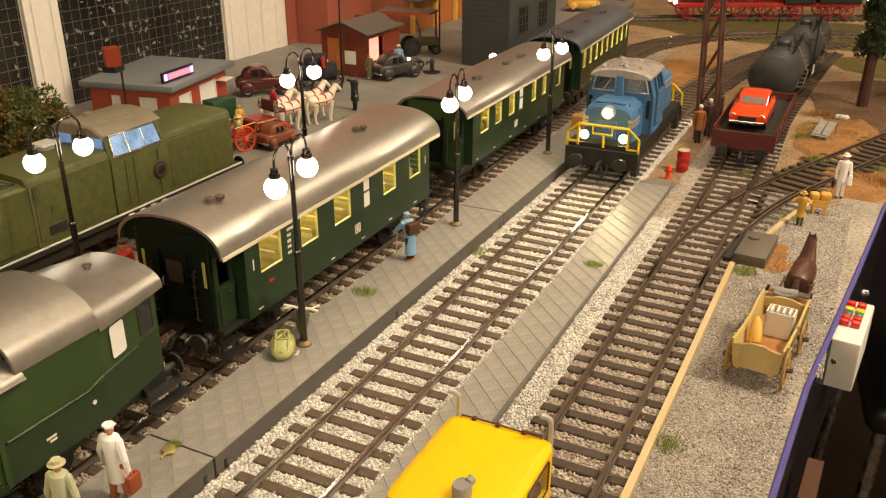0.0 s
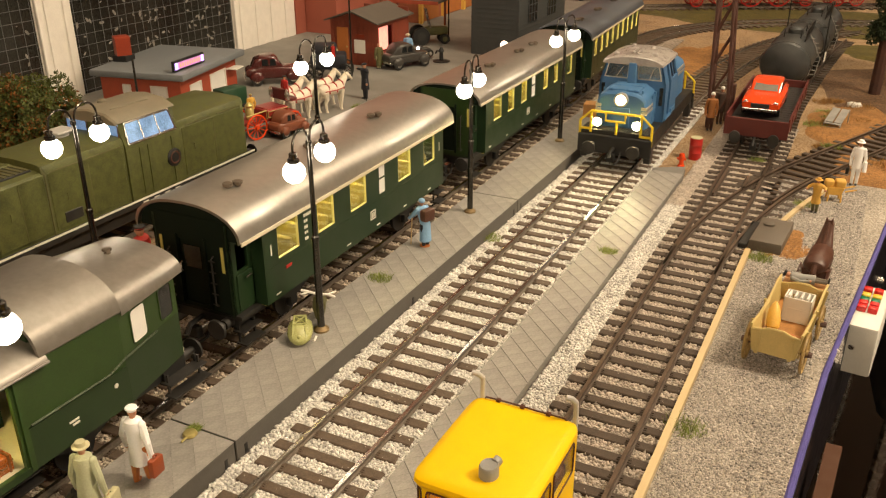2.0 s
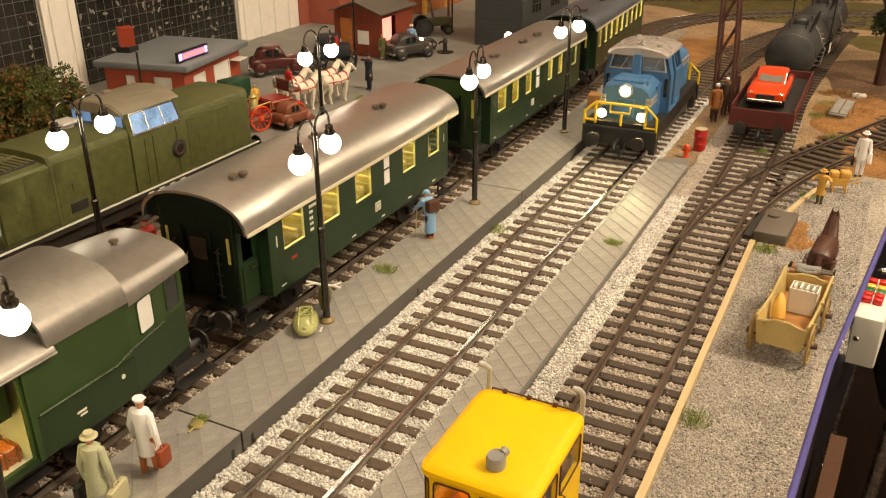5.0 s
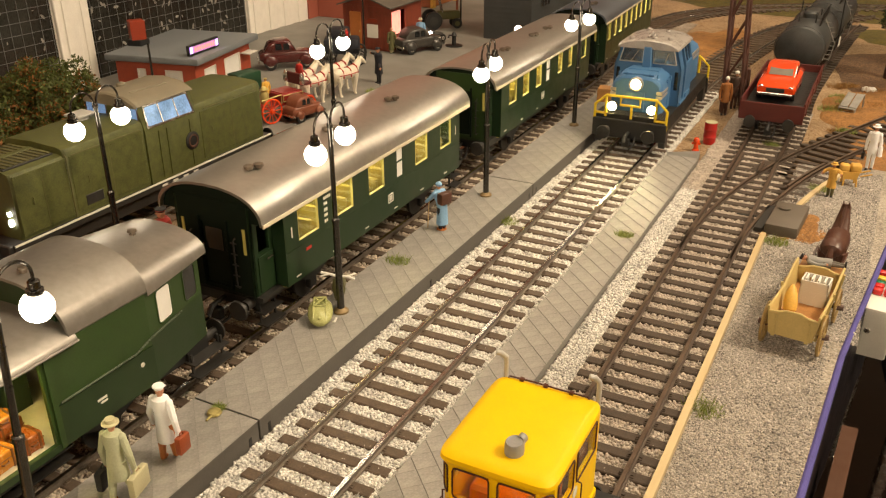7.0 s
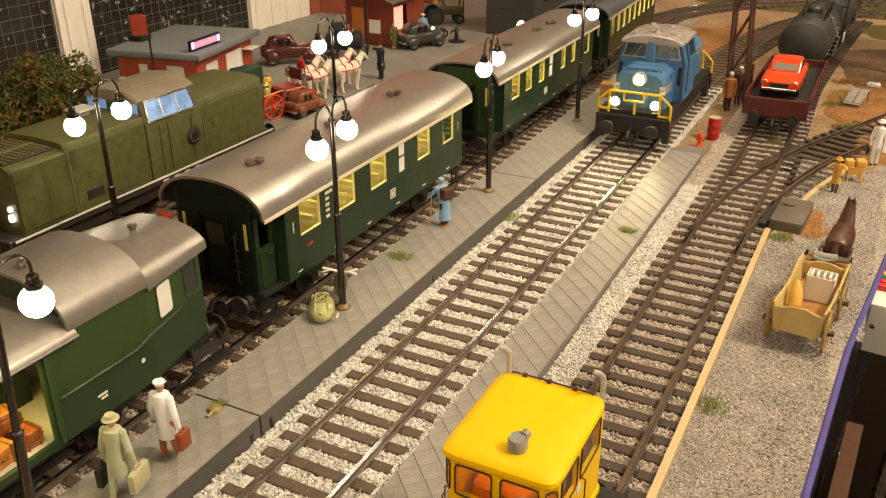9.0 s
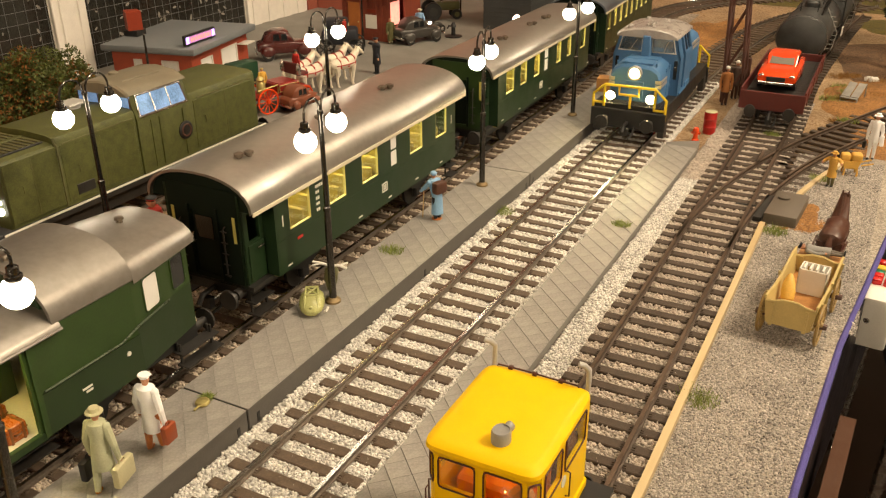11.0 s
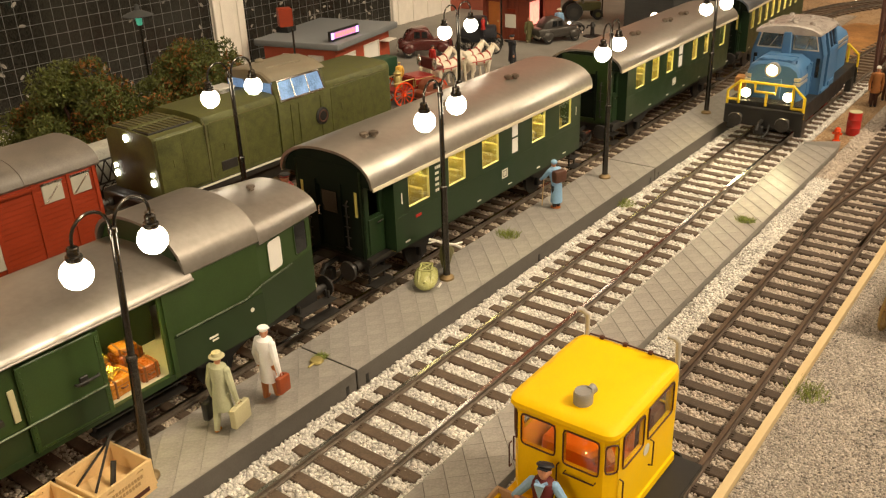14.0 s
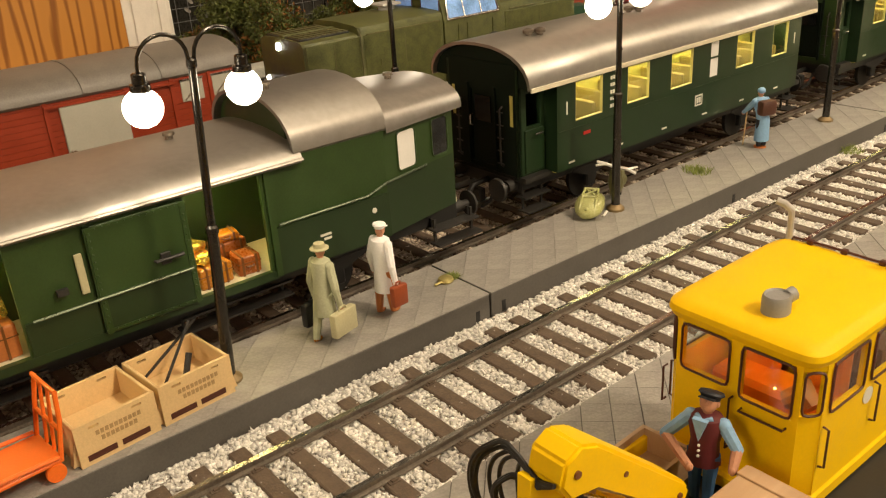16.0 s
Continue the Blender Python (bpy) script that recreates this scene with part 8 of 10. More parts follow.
tube(bm, [(4.8, 61.95 + 0.6 * math.cos(a), 7.0 + 0.6 * math.sin(a)) for a in np.linspace(0, 6.28, 14)], 0.12, 6, caps=False)
part("vent_ring", bm, M_HORSE, cabw)
bm = B()
loft(bm, [[(x * k, y, z + dz) for x, z in [(4.15, 11.95), (4.0, 12.15), (2.6, 12.75), (0, 13.0), (-2.6, 12.75), (-4.0, 12.15), (-4.15, 11.95)]] for y, k, dz in ((55.6, 0.95, -0.15), (55.8, 1, 0), (63.2, 1, 0), (63.5, 0.95, -0.15))])
rf = part("cab_roof", bm, M_OLIVEROOF, G)
bm = B()
tube(bm, [(1.8, 57.0, 12.85), (2.2, 61.5, 12.85)], 0.08, 6)
lathe(bm, [(0.5, 12.6), (0.5, 13.1), (0.3, 13.2)], (-1.4, 58.6, 0), 10)
part("roof_fitting", bm, M_OLIVEROOF, rf)
bm = B()
box(bm, -3.0, -0.7, 52.4, 54.6, 11.15, 11.4, 0.08)
lathe(bm, [(0.8, 10.4), (0.8, 11.2)], (-1.85, 53.5, 0), 14)
part("chimney", bm, M_PIPEGREY, G)
for x, z, r in ((-0.4, 9.5, 0.36), (-3.3, 5.7, 0.34), (3.3, 5.7, 0.34), (-3.3, 6.5, 0.22), (3.3, 6.5, 0.22)):
    bm = B()
    lathe(bm, [(r, 40.9), (r * 0.9, 41.15), (r * 0.8, 41.2)], (x, 0, z), 14, "y")
    part("marker_light", bm, M_LENSDIM, G, "lit white marker light")
bogie_wheels(G, (45, 51, 65, 71), 1.4)
buffers(G, 40.0, -1)
buffers(G, 74.4, 1)
bm = B()
for k in range(4):
    box(bm, 4.68, 4.76, 57 + k * 1.5, 57.7 + k * 1.5, 3.65, 3.85)
part("lettering", bm, M_LETTER, G)

bm = B()
box(bm, -80.5, -77.6, 36.5, 52, 0.0, 6.7, 0.3, 0, 2)
solid("planter_wall", bm, M_PLASTER, "pale plaster planter wall before the bushes", "planter")
# lattice gate behind wagon and engine
t = thing("lattice_fence", "black lattice fence panel with ring pattern", "fence", at(-76.4, 43.2, 0.9, 90))
for z in (0.4, 2.6, 5.0):
    bm = B()
    tube(bm, [(-3.5, 0, z), (3.5, 0, z)], 0.1, 6)
    part("rail", bm, M_BLACK, t)
for k in range(7):
    bm = B()
    c_ = -3 + k
    tube(bm, [(c_ + 0.45 * math.cos(a), 0, 1.5 + 0.9 * math.sin(a)) for a in np.linspace(0, 6.28, 13)], 0.09, 6, caps=False)
    tube(bm, [(c_ - 0.5, 0, 2.6), (c_ + 0.5, 0, 5.0)], 0.08, 6)
    tube(bm, [(c_ + 0.5, 0, 2.6), (c_ - 0.5, 0, 5.0)], 0.08, 6)
    part("lattice_ring", bm, M_BLACK, t)
for x in (-3.5, 3.5):
    bm = B()
    box(bm, x - 0.15, x + 0.15, -0.15, 0.15, -1.2, 5.2)
    part("post", bm, M_BLACK, t)
bush("dark green bush with rust-brown tips under the window", -90, 50.2, 8, 9.0, 14.2, 21, 95000)
bush("dark green bush with rust-brown tips behind the olive engine", -88.5, 65.0, 7.5, 8.8, 14.4, 22, 95000)
t = thing("rolled_blanket", "brown rolled leather blanket on the window ledge", "blanket", at(-109.5, 40.5, 2.4, 4))
bm = B()
tube(bm, [(0, -4.2, 0), (0, -2, 0.15), (0, 2, 0.1), (0, 4.2, 0)], [0.7, 1.0, 0.95, 0.7], 14)
part("roll", bm, M_BAGRED, t)
bm = B()
box(bm, -1.6, 1.2, -5, 5.5, -1.4, -0.75, 0.1)
part("tray", bm, M_PINE, t)
bm = B()
box(bm, -113.2, -106.8, 26, 50, -0.33, 1.05, 0.05)
solid("window_ledge", bm, M_WHITE, "white ledge below the pine panel", "ledge", kind="structure")

# ---- street scene ----
k_ = thing("kiosk", "red kiosk with flat grey roof and lit red sign", "kiosk", at(-98.1, 99.0, 1.0, 12))
for ax, p0_, p1_, u_, hs in (("x", 6.2, 6.5, 8.2, [(-6.0, -2.6, 1.4, 4.2), (0.0, 5.0, 0.6, 4.4)]), ("x", -6.5, -6.2, 8.2, []), ("y", -8.5, -8.2, 6.5, [(-3.0, -1.6, 2.2, 4.4), (1.6, 4.4, 2.0, 4.4)]), ("y", 8.2, 8.5, 6.5, [])):
    bm = B()
    wall_holes(bm, ax, p0_, p1_, -u_, u_, 0, 5.5, hs)
    part("wall", bm, M_KIOSK, k_)
bm = B()
box(bm, -7.6, 7.8, -9.6, 9.6, 5.5, 6.5, 0.25, 0, 2)
part("roof", bm, M_KIOSKROOF, k_)
for bx in ((6.3, 6.4, -6.0, -2.6, 1.4, 4.2), (6.3, 6.4, 0.0, 5.0, 0.6, 4.4), (-3.0, -1.6, -8.4, -8.3, 2.2, 4.4), (1.6, 4.4, -8.4, -8.3, 2.0, 4.4)):
    bm = B()
    box(bm, *bx)
    w_ = part("window_pane", bm, M_MILKPANE, k_)
    bm = B()
    x0_, x1_, y0_, y1_, z0_, z1_ = bx
    if y1_ - y0_ > 0.5:
        for q in ((y0_, y0_ + 0.2, z0_, z1_), (y1_ - 0.2, y1_, z0_, z1_), (y0_, y1_, z0_, z0_ + 0.2), (y0_, y1_, z1_ - 0.2, z1_)):
            box(bm, 6.35, 6.6, *q)
    else:
        for q in ((x0_, x0_ + 0.2, z0_, z1_), (x1_ - 0.2, x1_, z0_, z1_), (x0_, x1_, z0_, z0_ + 0.2), (x0_, x1_, z1_ - 0.2, z1_)):
            box(bm, q[0], q[1], -8.6, -8.35, q[2], q[3])
    part("window_frame", bm, M_WHITE, w_)
bm = B()
box(bm, 6.5, 8.2, 5.3, 8.0, 4.0, 4.15)
part("awning", bm, M_WHITE, k_)
t = thing("neon_sign", "lit red neon sign with violet ends on the kiosk roof", "sign", at(-90.8, 95.4, 7.5, 7) @ Matrix.Scale(0.93, 4))
bm = B()
box(bm, -0.5, 0.0, -4.0, 4.0, 0.15, 1.75, 0.06)
for y in (-3, 3):
    box(bm, -0.35, -0.15, y - 0.1, y + 0.1, 0, 0.3)
part("sign_case", bm, M_BLACK, t)
bm = B()
box(bm, 0.0, 0.08, -3.0, 3.0, 0.45, 1.45)
part("sign_face", bm, M_NEON, t)
for y in (-3.4, 3.4):
    bm = B()
    box(bm, 0.0, 0.08, y - 0.35, y + 0.35, 0.45, 1.45)
    part("sign_end", bm, M_NEONEND, t)
bm = B()
for y in np.arange(-2.6, 2.6, 0.62):
    box(bm, 0.08, 0.1, y, y + 0.38, 0.65, 1.25)
part("sign_print", bm, M_NEONTEXT, t)
t = thing("roof_lantern", "red box on a black foot on the kiosk roof", "lantern", at(-103.4, 95.0, 7.5, 12))
bm = B()
box(bm, -1.2, 1.2, -1.2, 1.2, 0, 0.9, 0.1)
part("foot", bm, M_BLACK, t)
bm = B()
lathe(bm, [(1.5, 0.9), (1.55, 3.6), (1.3, 3.7)], (0, 0, 0), 4)
part("lantern_box", bm, M_WAGONRED, t)


def plain_pole(label, x, y, z, h):
    t = thing("pole", label, "pole", at(x, y, z))
    bm = B()
    lathe(bm, [(0.35, 0), (0.3, 0.3), (0.16, 0.4), (0.12, h)], seg=10)
    part("shaft", bm, M_POST, t)


plain_pole("thin black pole beside the shed", -83.9, 128.2, 1.0, 22)
plain_pole("thin black pole by the tractor", -80.8, 160.4, 1.0, 24)
t = thing("signal_pole", "thin dark pole beside the kiosk", "pole", at(-92.0, 85.8, 1.0))
bm = B()
lathe(bm, [(0.4, 0), (0.35, 0.3), (0.2, 0.4), (0.14, 9.2), (0.2, 9.3), (0.05, 9.5)], seg=10)
part("shaft", bm, M_POST, t)
t = thing("street_lamp", "street lamp with flat disc shade and green-lit glass", "lamp", at(-98.0, 64.9, 1.0))
bm = B()
lathe(bm, [(0.5, 0), (0.4, 0.4), (0.2, 0.6), (0.16, 13.00)], seg=10)
part("post", bm, M_POST, t)
bm = B()
lathe(bm, [(0.2, 13.00), (0.36, 13.10), (0.42, 14.20), (0.2, 14.35)], seg=12)
part("green_glass", bm, mat("green_glass", (0.1, 0.5, 0.35), 0.3, glow=0.3, glow_colour=(0.12, 0.75, 0.5), var=0.1), t)
bm = B()
lathe(bm, [(1.9, 14.20), (2.0, 14.28), (1.2, 14.65), (0.35, 14.95), (0.25, 15.60), (0.05, 15.70)], seg=20)
part("shade", bm, M_SLATE, t, "flat slate-grey disc shade")

# shed
s_ = thing("wooden_shed", "red-brown wooden shed with felt roof and lit serving hatch", "shed", at(-86.4, 133, 1.0))
bm = B()
wall_holes(bm, "y", 0, 0.25, -4.8, 4.8, 0, 7.8, [])
prism(bm, [(-4.8, 7.8), (4.8, 7.8), (0, 9.3)], "y", 0, 0.25)
wall_holes(bm, "x", 4.55, 4.8, 0.25, 11.8, 0, 7.8, [(0.9, 6.0, 2.4, 6.8)])
wall_holes(bm, "x", -4.8, -4.55, 0.25, 11.8, 0, 7.8, [])
wall_holes(bm, "y", 11.8, 12, -4.8, 4.8, 0, 9, [])
wl = part("wall", bm, M_SHED, s_)
for x in np.arange(-4.7, 4.7, 0.78):
    bm = B()
    box(bm, x, x + 0.7, -0.06, 0.0, 0.1, 7.7)
    part("board", bm, M_SHED, wl)
bm = B()
for s in (-1, 1):
    prism(bm, [(0, 9.5), (s * 5.6, 7.6), (s * 5.6, 7.85), (0, 9.8)], "y", -0.9, 12.6)
part("roof", bm, M_SHEDROOF, s_)
bm = B()
box(bm, -3.4, -1.0, -0.18, -0.04, 0.2, 6.6, 0.04)
dr = part("door", bm, M_DOORORANGE, s_, "orange-brown plank door")
bm = B()
ball(bm, (-1.3, -0.25, 3.2), 0.14)
part("door_knob", bm, M_BRASS, dr)
bm = B()
box(bm, 0.2, 2.5, -0.14, -0.06, 2.2, 4.6)
part("notice_board", bm, M_PLASTICWHITE, s_)
bm = B()
box(bm, 0.6, 2.4, -0.16, -0.06, 5.0, 5.6)
part("name_board", bm, M_WAGONRED, s_)
bm = B()
box(bm, 3.3, 3.5, 0.6, 6.4, 2.2, 7.2)
part("lit_interior", bm, M_LITRED, s_, "red-lit wall inside the hatch")
bm = B()
box(bm, 4.7, 5.3, 0.8, 6.1, 2.2, 2.4)
part("counter", bm, M_SHED, s_)
motor_car("dark grey vintage saloon parked by the shed", at(-77.3, 136.0, 1.0, -28), M_CARGREY, 8.8, 4.6, 4.4)
motor_car("maroon vintage saloon parked by the window wall", at(-91.2, 115.4, 1.0, -48), M_CARMAROON, 9.4, 4.8, 4.9)
motor_car("russet small car parked behind the train", at(-71.2, 92.0, 1.0, 345), M_BROWNCAR, 5.4, 3.5, 3.5)
# tractor
t = thing("tractor", "olive farm tractor with big wheels and silver pipes", "tractor", at(-83.4, 156.5, 1.0, -50) @ Matrix.Scale(0.85, 4))
bm = B()
box(bm, -0.9, 0.9, -1.0, 4.6, 2.0, 4.0, 0.4, 0, 2)
box(bm, -1.4, 1.4, -3.4, -0.6, 1.6, 3.2, 0.3)
part("tractor_body", bm, M_OLIVEDARK, t)
for s in (-1, 1):
    wheel_part(t, s * 2.1, -2.2, 2.1, 2.1, 1.0, (M_BLACK, M_DARK))
    wheel_part(t, s * 1.6, 3.6, 1.2, 1.2, 0.7, (M_BLACK, M_OLIVEDARK))
    bm = B()
    tube(bm, [(s * 0.9, 0.3, 3.8), (s * 0.9 - 0.6, -0.6, 8.2)], 0.16, 8)
    part("exhaust_pipe", bm, M_STEEL, t)
# lever stand by the tracks
t = thing("water_pump", "black cast hand pump on the street", "pump", at(-73.4, 142.5, 1.0) @ Matrix.Diagonal((0.8, 0.8, 0.72, 1)))
bm = B()
lathe(bm, [(2.0, 0), (2.0, 0.2), (0.5, 0.4), (0.45, 2.4), (0.7, 2.6), (0.3, 3.6)], seg=12)
tube(bm, [(0, 0, 2.6), (-1.2, 0, 2.6), (-1.5, 0, 1.9)], 0.2, 8)
part("pump_body", bm, M_BLACK, t)
t = thing("motorcycle", "small grey motorcycle with a lit headlamp by the shed", "motorcycle", at(-77.6, 143.6, 1.0, 150))
bm = B()
tube(bm, [(0, -1.3, 1.5), (0, -0.4, 1.7), (0, 0.5, 1.75), (0, 1.0, 1.4)], [0.25, 0.4, 0.42, 0.25], 10)
tube(bm, [(0, 1.5, 0.7), (0, 1.0, 2.2)], 0.1, 6)
tube(bm, [(-0.8, 0.8, 2.4), (0, 1.0, 2.3), (0.8, 0.8, 2.4)], 0.1, 6)
part("cycle_body", bm, M_CARGREY, t)
for y in (-1.3, 1.5):
    wheel_part(t, 0, y, 0.75, 0.75, 0.3, (M_BLACK, M_STEEL))
bm = B()
ball(bm, (0, 1.35, 2.0), 0.3, u=12, v=8)
part("headlamp", bm, M_LENSDIM, t, "lit round headlamp")
figurine("policeman_figure", "figurine in dark uniform holding a cane", at(-71.8, 113.0, 1.0, 150), 5.6, [M_NAVY, M_NAVY, M_SKIN, M_NAVY, M_BLACK], coat=0.3, arms=((-0.2, 0.06, 0.45), (0.24, 0.1, 0.82)),
         extras=lambda bm, h: tube(bm, [(-0.22 * h, 0.1 * h, 0.0), (-0.2 * h, 0.07 * h, 0.45 * h)], 0.07, 6, 4))
figurine("bystander_figure", "figurine in a pale green dress by the shed", at(-80.7, 132.2, 1.0, 60), 4.5, [M_OLIVEDARK, M_CASEGREEN, M_SKIN, M_BLACK, M_BLACK], coat=0.5, hat="none")
figurine("bystander_figure", "figurine in pale clothes by the shed hatch", at(-79.6, 141.0, 1.0, 20), 4.8, [M_LIGHTBLUE, M_IVORY, M_SKIN, M_IVORY, M_BLACK], hat="brim")
figurine("bystander_figure", "figurine in grey-green coat by the red wall", at(-87.0, 127.0, 1.0, 30), 5.0, [M_CASEGREEN, M_NAVY, M_SKIN, M_NAVY, M_BLACK])

# horse-drawn fire engine
f = thing("fire_carriage", "red horse-drawn fire engine with red spoked wheels", "carriage", at(-74.6, 91.5, 1.0, -14))
bm = B()
box(bm, -1.7, 1.7, -4.6, 4.6, 2.0, 2.4, 0.05)
box(bm, -1.8, 1.8, -1.0, 2.6, 2.4, 3.5, 0.12)
box(bm, -1.5, 1.5, -0.7, 2.3, 3.5, 3.6, 0)
part("carriage_body", bm, M_CARRIAGERED, f)
for sx in (-1, 1):
    bm = B()
    for z in (2.55, 3.35):
        tube(bm, [(sx * 1.84, -0.9, z), (sx * 1.84, 2.5, z)], 0.06, 6)
    for y in (-0.9, 0.8, 2.5):
        tube(bm, [(sx * 1.84, y, 2.55), (sx * 1.84, y, 3.35)], 0.06, 6)
    part("gold_lining", bm, M_BRASS, f, "gold lining round the red panels")
bm = B()
box(bm, -1.7, 1.7, 3.0, 4.4, 4.0, 4.4, 0.1)
box(bm, -1.7, 1.7, 2.7, 3.0, 4.0, 5.6, 0.1)
part("driver_seat", bm, M_OXRED, f)
bm = B()
lathe(bm, [(0.6, 2.4), (0.6, 3.7), (0.4, 4.0), (0.6, 4.3), (0.2, 4.7)], (0, -2.6, 0), 14)
part("boiler", bm, M_BRASS, f)
for s in (-1, 1):
    wheel_part(f, s * 1.9, -3.0, 1.7, 1.62, 0.26, (M_CARRED,), spokes=12)
    wheel_part(f, s * 1.9, 3.4, 1.3, 1.22, 0.26, (M_CARRED,), spokes=10)
    bm = B()
    lathe(bm, [(0.25, 4.2), (0.35, 4.4), (0.35, 5.2), (0.1, 5.8)], (s * 1.7, 2.6, 0), 8)
    part("carriage_lamp", bm, M_STEEL, f)
bm = B()
for s in (-1, 1):
    tube(bm, [(s * 1.8, -4.5, 3.4), (s * 1.8, -1.2, 3.6), (s * 1.8, -1.2, 2.4)], 0.09, 6)
part("hand_rail", bm, M_BRASS, f)
figurine("fireman_figure", "seated fireman figurine in red jacket", at(-73.6, 95.0, 4.6, -14), 3.6, [M_WHEELRED, M_HORSEWHITE, M_SKIN, M_BLACK, M_BLACK], coat=0.1)
figurine("fireman_figure", "fireman figurine in yellow jacket beside the boiler", at(-75.6, 89.9, 3.4, 60), 3.2, [M_YELLOWPOST, M_NAVY, M_SKIN, M_BRASS, M_BLACK], coat=0.2)
for i, (x, y) in enumerate(((-74.2, 99.0), (-77.0, 100.2), (-72.6, 105.2), (-75.4, 106.4))):
    horse("horse_figure", "white draught horse figurine with red harness", at(x, y, 1.0, -14), M_HORSEWHITE, M_IVORY, 4.1, 0.5 if i % 2 else -0.4, M_WHEELRED, 0.94)
t = thing("covered_van", "dark green covered handcart beside the kiosk", "van", at(-85.6, 97.5, 1.0, -12) @ Matrix.Scale(0.72, 4))
bm = B()
box(bm, -1.8, 1.8, -3, 3, 1.2, 5.2, 0.3, 0, 2)
part("van_body", bm, M_GREENBOX, t)
for s in (-1, 1):
    for y in (-2, 2):
        wheel_part(t, s * 1.9, y, 0.9, 0.9, 0.3, (M_BLACK, M_STEEL))
t = thing("black_carriage", "black coach with lamps behind the horses", "carriage", at(-84.5, 122.0, 1.0, -60))
bm = B()
box(bm, -1.9, 1.9, -3.0, 3.0, 1.8, 4.4, 0.5, 0, 2)
box(bm, -1.7, 1.7, -2.4, 1.4, 4.3, 6.0, 0.5, 0, 2)
part("carriage_body", bm, M_NAVY, t)
for s in (-1, 1):
    for y in (-2.4, 2.6):
        wheel_part(t, s * 2.1, y, 1.4, 1.4, 0.25, (M_BLACK,), spokes=10)
figurine("coachman_figure", "coachman figurine in red coat", at(-82.6, 120.6, 4.0, -60), 3.4, [M_WHEELRED, M_NAVY, M_SKIN, M_BLACK, M_BLACK], coat=0.2)

# slate-grey block house, lit lamp on it
t = thing("signal_house", "tall slate-grey building with shuttered windows", "house", at(-66, 151.0, 1.0, -3))
bm = B()
box(bm, -5.5, 4.5, 0, 22, 0, 24, 0.1)
part("wall", bm, M_SLATE, t)
for z in np.arange(0.6, 23, 0.9):
    bm = B()
    box(bm, -5.56, 4.56, -0.06, 22.06, z, z + 0.1)
    part("course", bm, M_SLATE, t)
for y in (4, 13):
    for z in (6, 15):
        bm = B()
        box(bm, 4.5, 4.62, y, y + 4.0, z, z + 5)
        w_ = part("window", bm, M_GLASSDARK, t)
        bm = B()
        for q in range(4):
            box(bm, 4.6, 4.68, y + q * 1.3 - 0.05, y + q * 1.3 + 0.1, z, z + 5)
        for q in range(4):
            box(bm, 4.6, 4.68, y, y + 4, z + q * 1.6, z + q * 1.6 + 0.12)
        part("glazing_bar", bm, M_SLATE, w_)
t = thing("wall_lamp", "lit rosy round lamp on a thin post behind the coach", "lamp", at(-50.6, 118.0, -0.31))
bm = B()
lathe(bm, [(0.3, 0), (0.12, 0.3), (0.12, 10.1)], seg=8)
part("post", bm, M_POST, t)
bm = B()
ball(bm, (0, 0, 10.6), 0.6)
part("globe", bm, mat("rosy_globe", (1, 0.8, 0.7), 0.4, glow=9, glow_colour=(1, 0.68, 0.5), var=0, bump=0), t)
# workshop row at the far wall
t = thing("workshop_house", "orange-red workshop house with yellow posts", "house", at(-100, 176, 1.0))
bm = B()
box(bm, -13, 4, 0, 40, 0, 22, 0.1)
part("wall", bm, M_BRICKORANGE, t)
for y in (-0.3, 11, 22):
    bm = B()
    box(bm, 4.0, 4.8, y, y + 1.0, 0, 22)
    part("post", bm, M_YELLOWPOST, t)
bm = B()
box(bm, 4.0, 7.5, -3, 12, 7.5, 8.0, 0.05)
part("canopy", bm, M_SHEDROOF, t)
for y in (2, 13.5, 24):
    bm = B()
    box(bm, 4.0, 4.12, y, y + 7.5, 0.2, 7.0)
    part("gate", bm, M_DOORORANGE, t)
t = thing("wall_panel", "brick-red house wall behind the shed", "house", at(-107, 156, 1.0))
bm = B()
box(bm, -6, 2, 0, 18, 0, 20, 0.1)
box(bm, -6.2, 2.3, -0.2, 18.2, 20, 20.8, 0.1)
part("wall", bm, M_REDWALL, t)
motor_car("yellow vintage car with red wheels far down the street", at(-71.5, 226.5, 1.0, -75), M_YELLOWPOST, 8.5, 4.6, 4.8)

# lean-to canopy behind the tractor
t = thing("canopy", "brown flat-roofed lean-to canopy on wooden posts", "canopy", at(-85.7, 153.6, 1.0, 6))
bm = B()
box(bm, -5.6, 5.6, 0, 5.5, 8.2, 8.7, 0.08)
part("roof_slab", bm, M_SHEDROOF, t)
bm = B()
box(bm, -5.7, 5.7, -0.15, 0.0, 8.1, 8.75)
part("fascia_board", bm, M_KIOSK, t)
for x in (-5.2, 5.2):
    for y in (5.1,):
        bm = B()
        box(bm, x - 0.18, x + 0.18, y - 0.18, y + 0.18, 0, 8.2)
        part("post", bm, M_SHED, t)

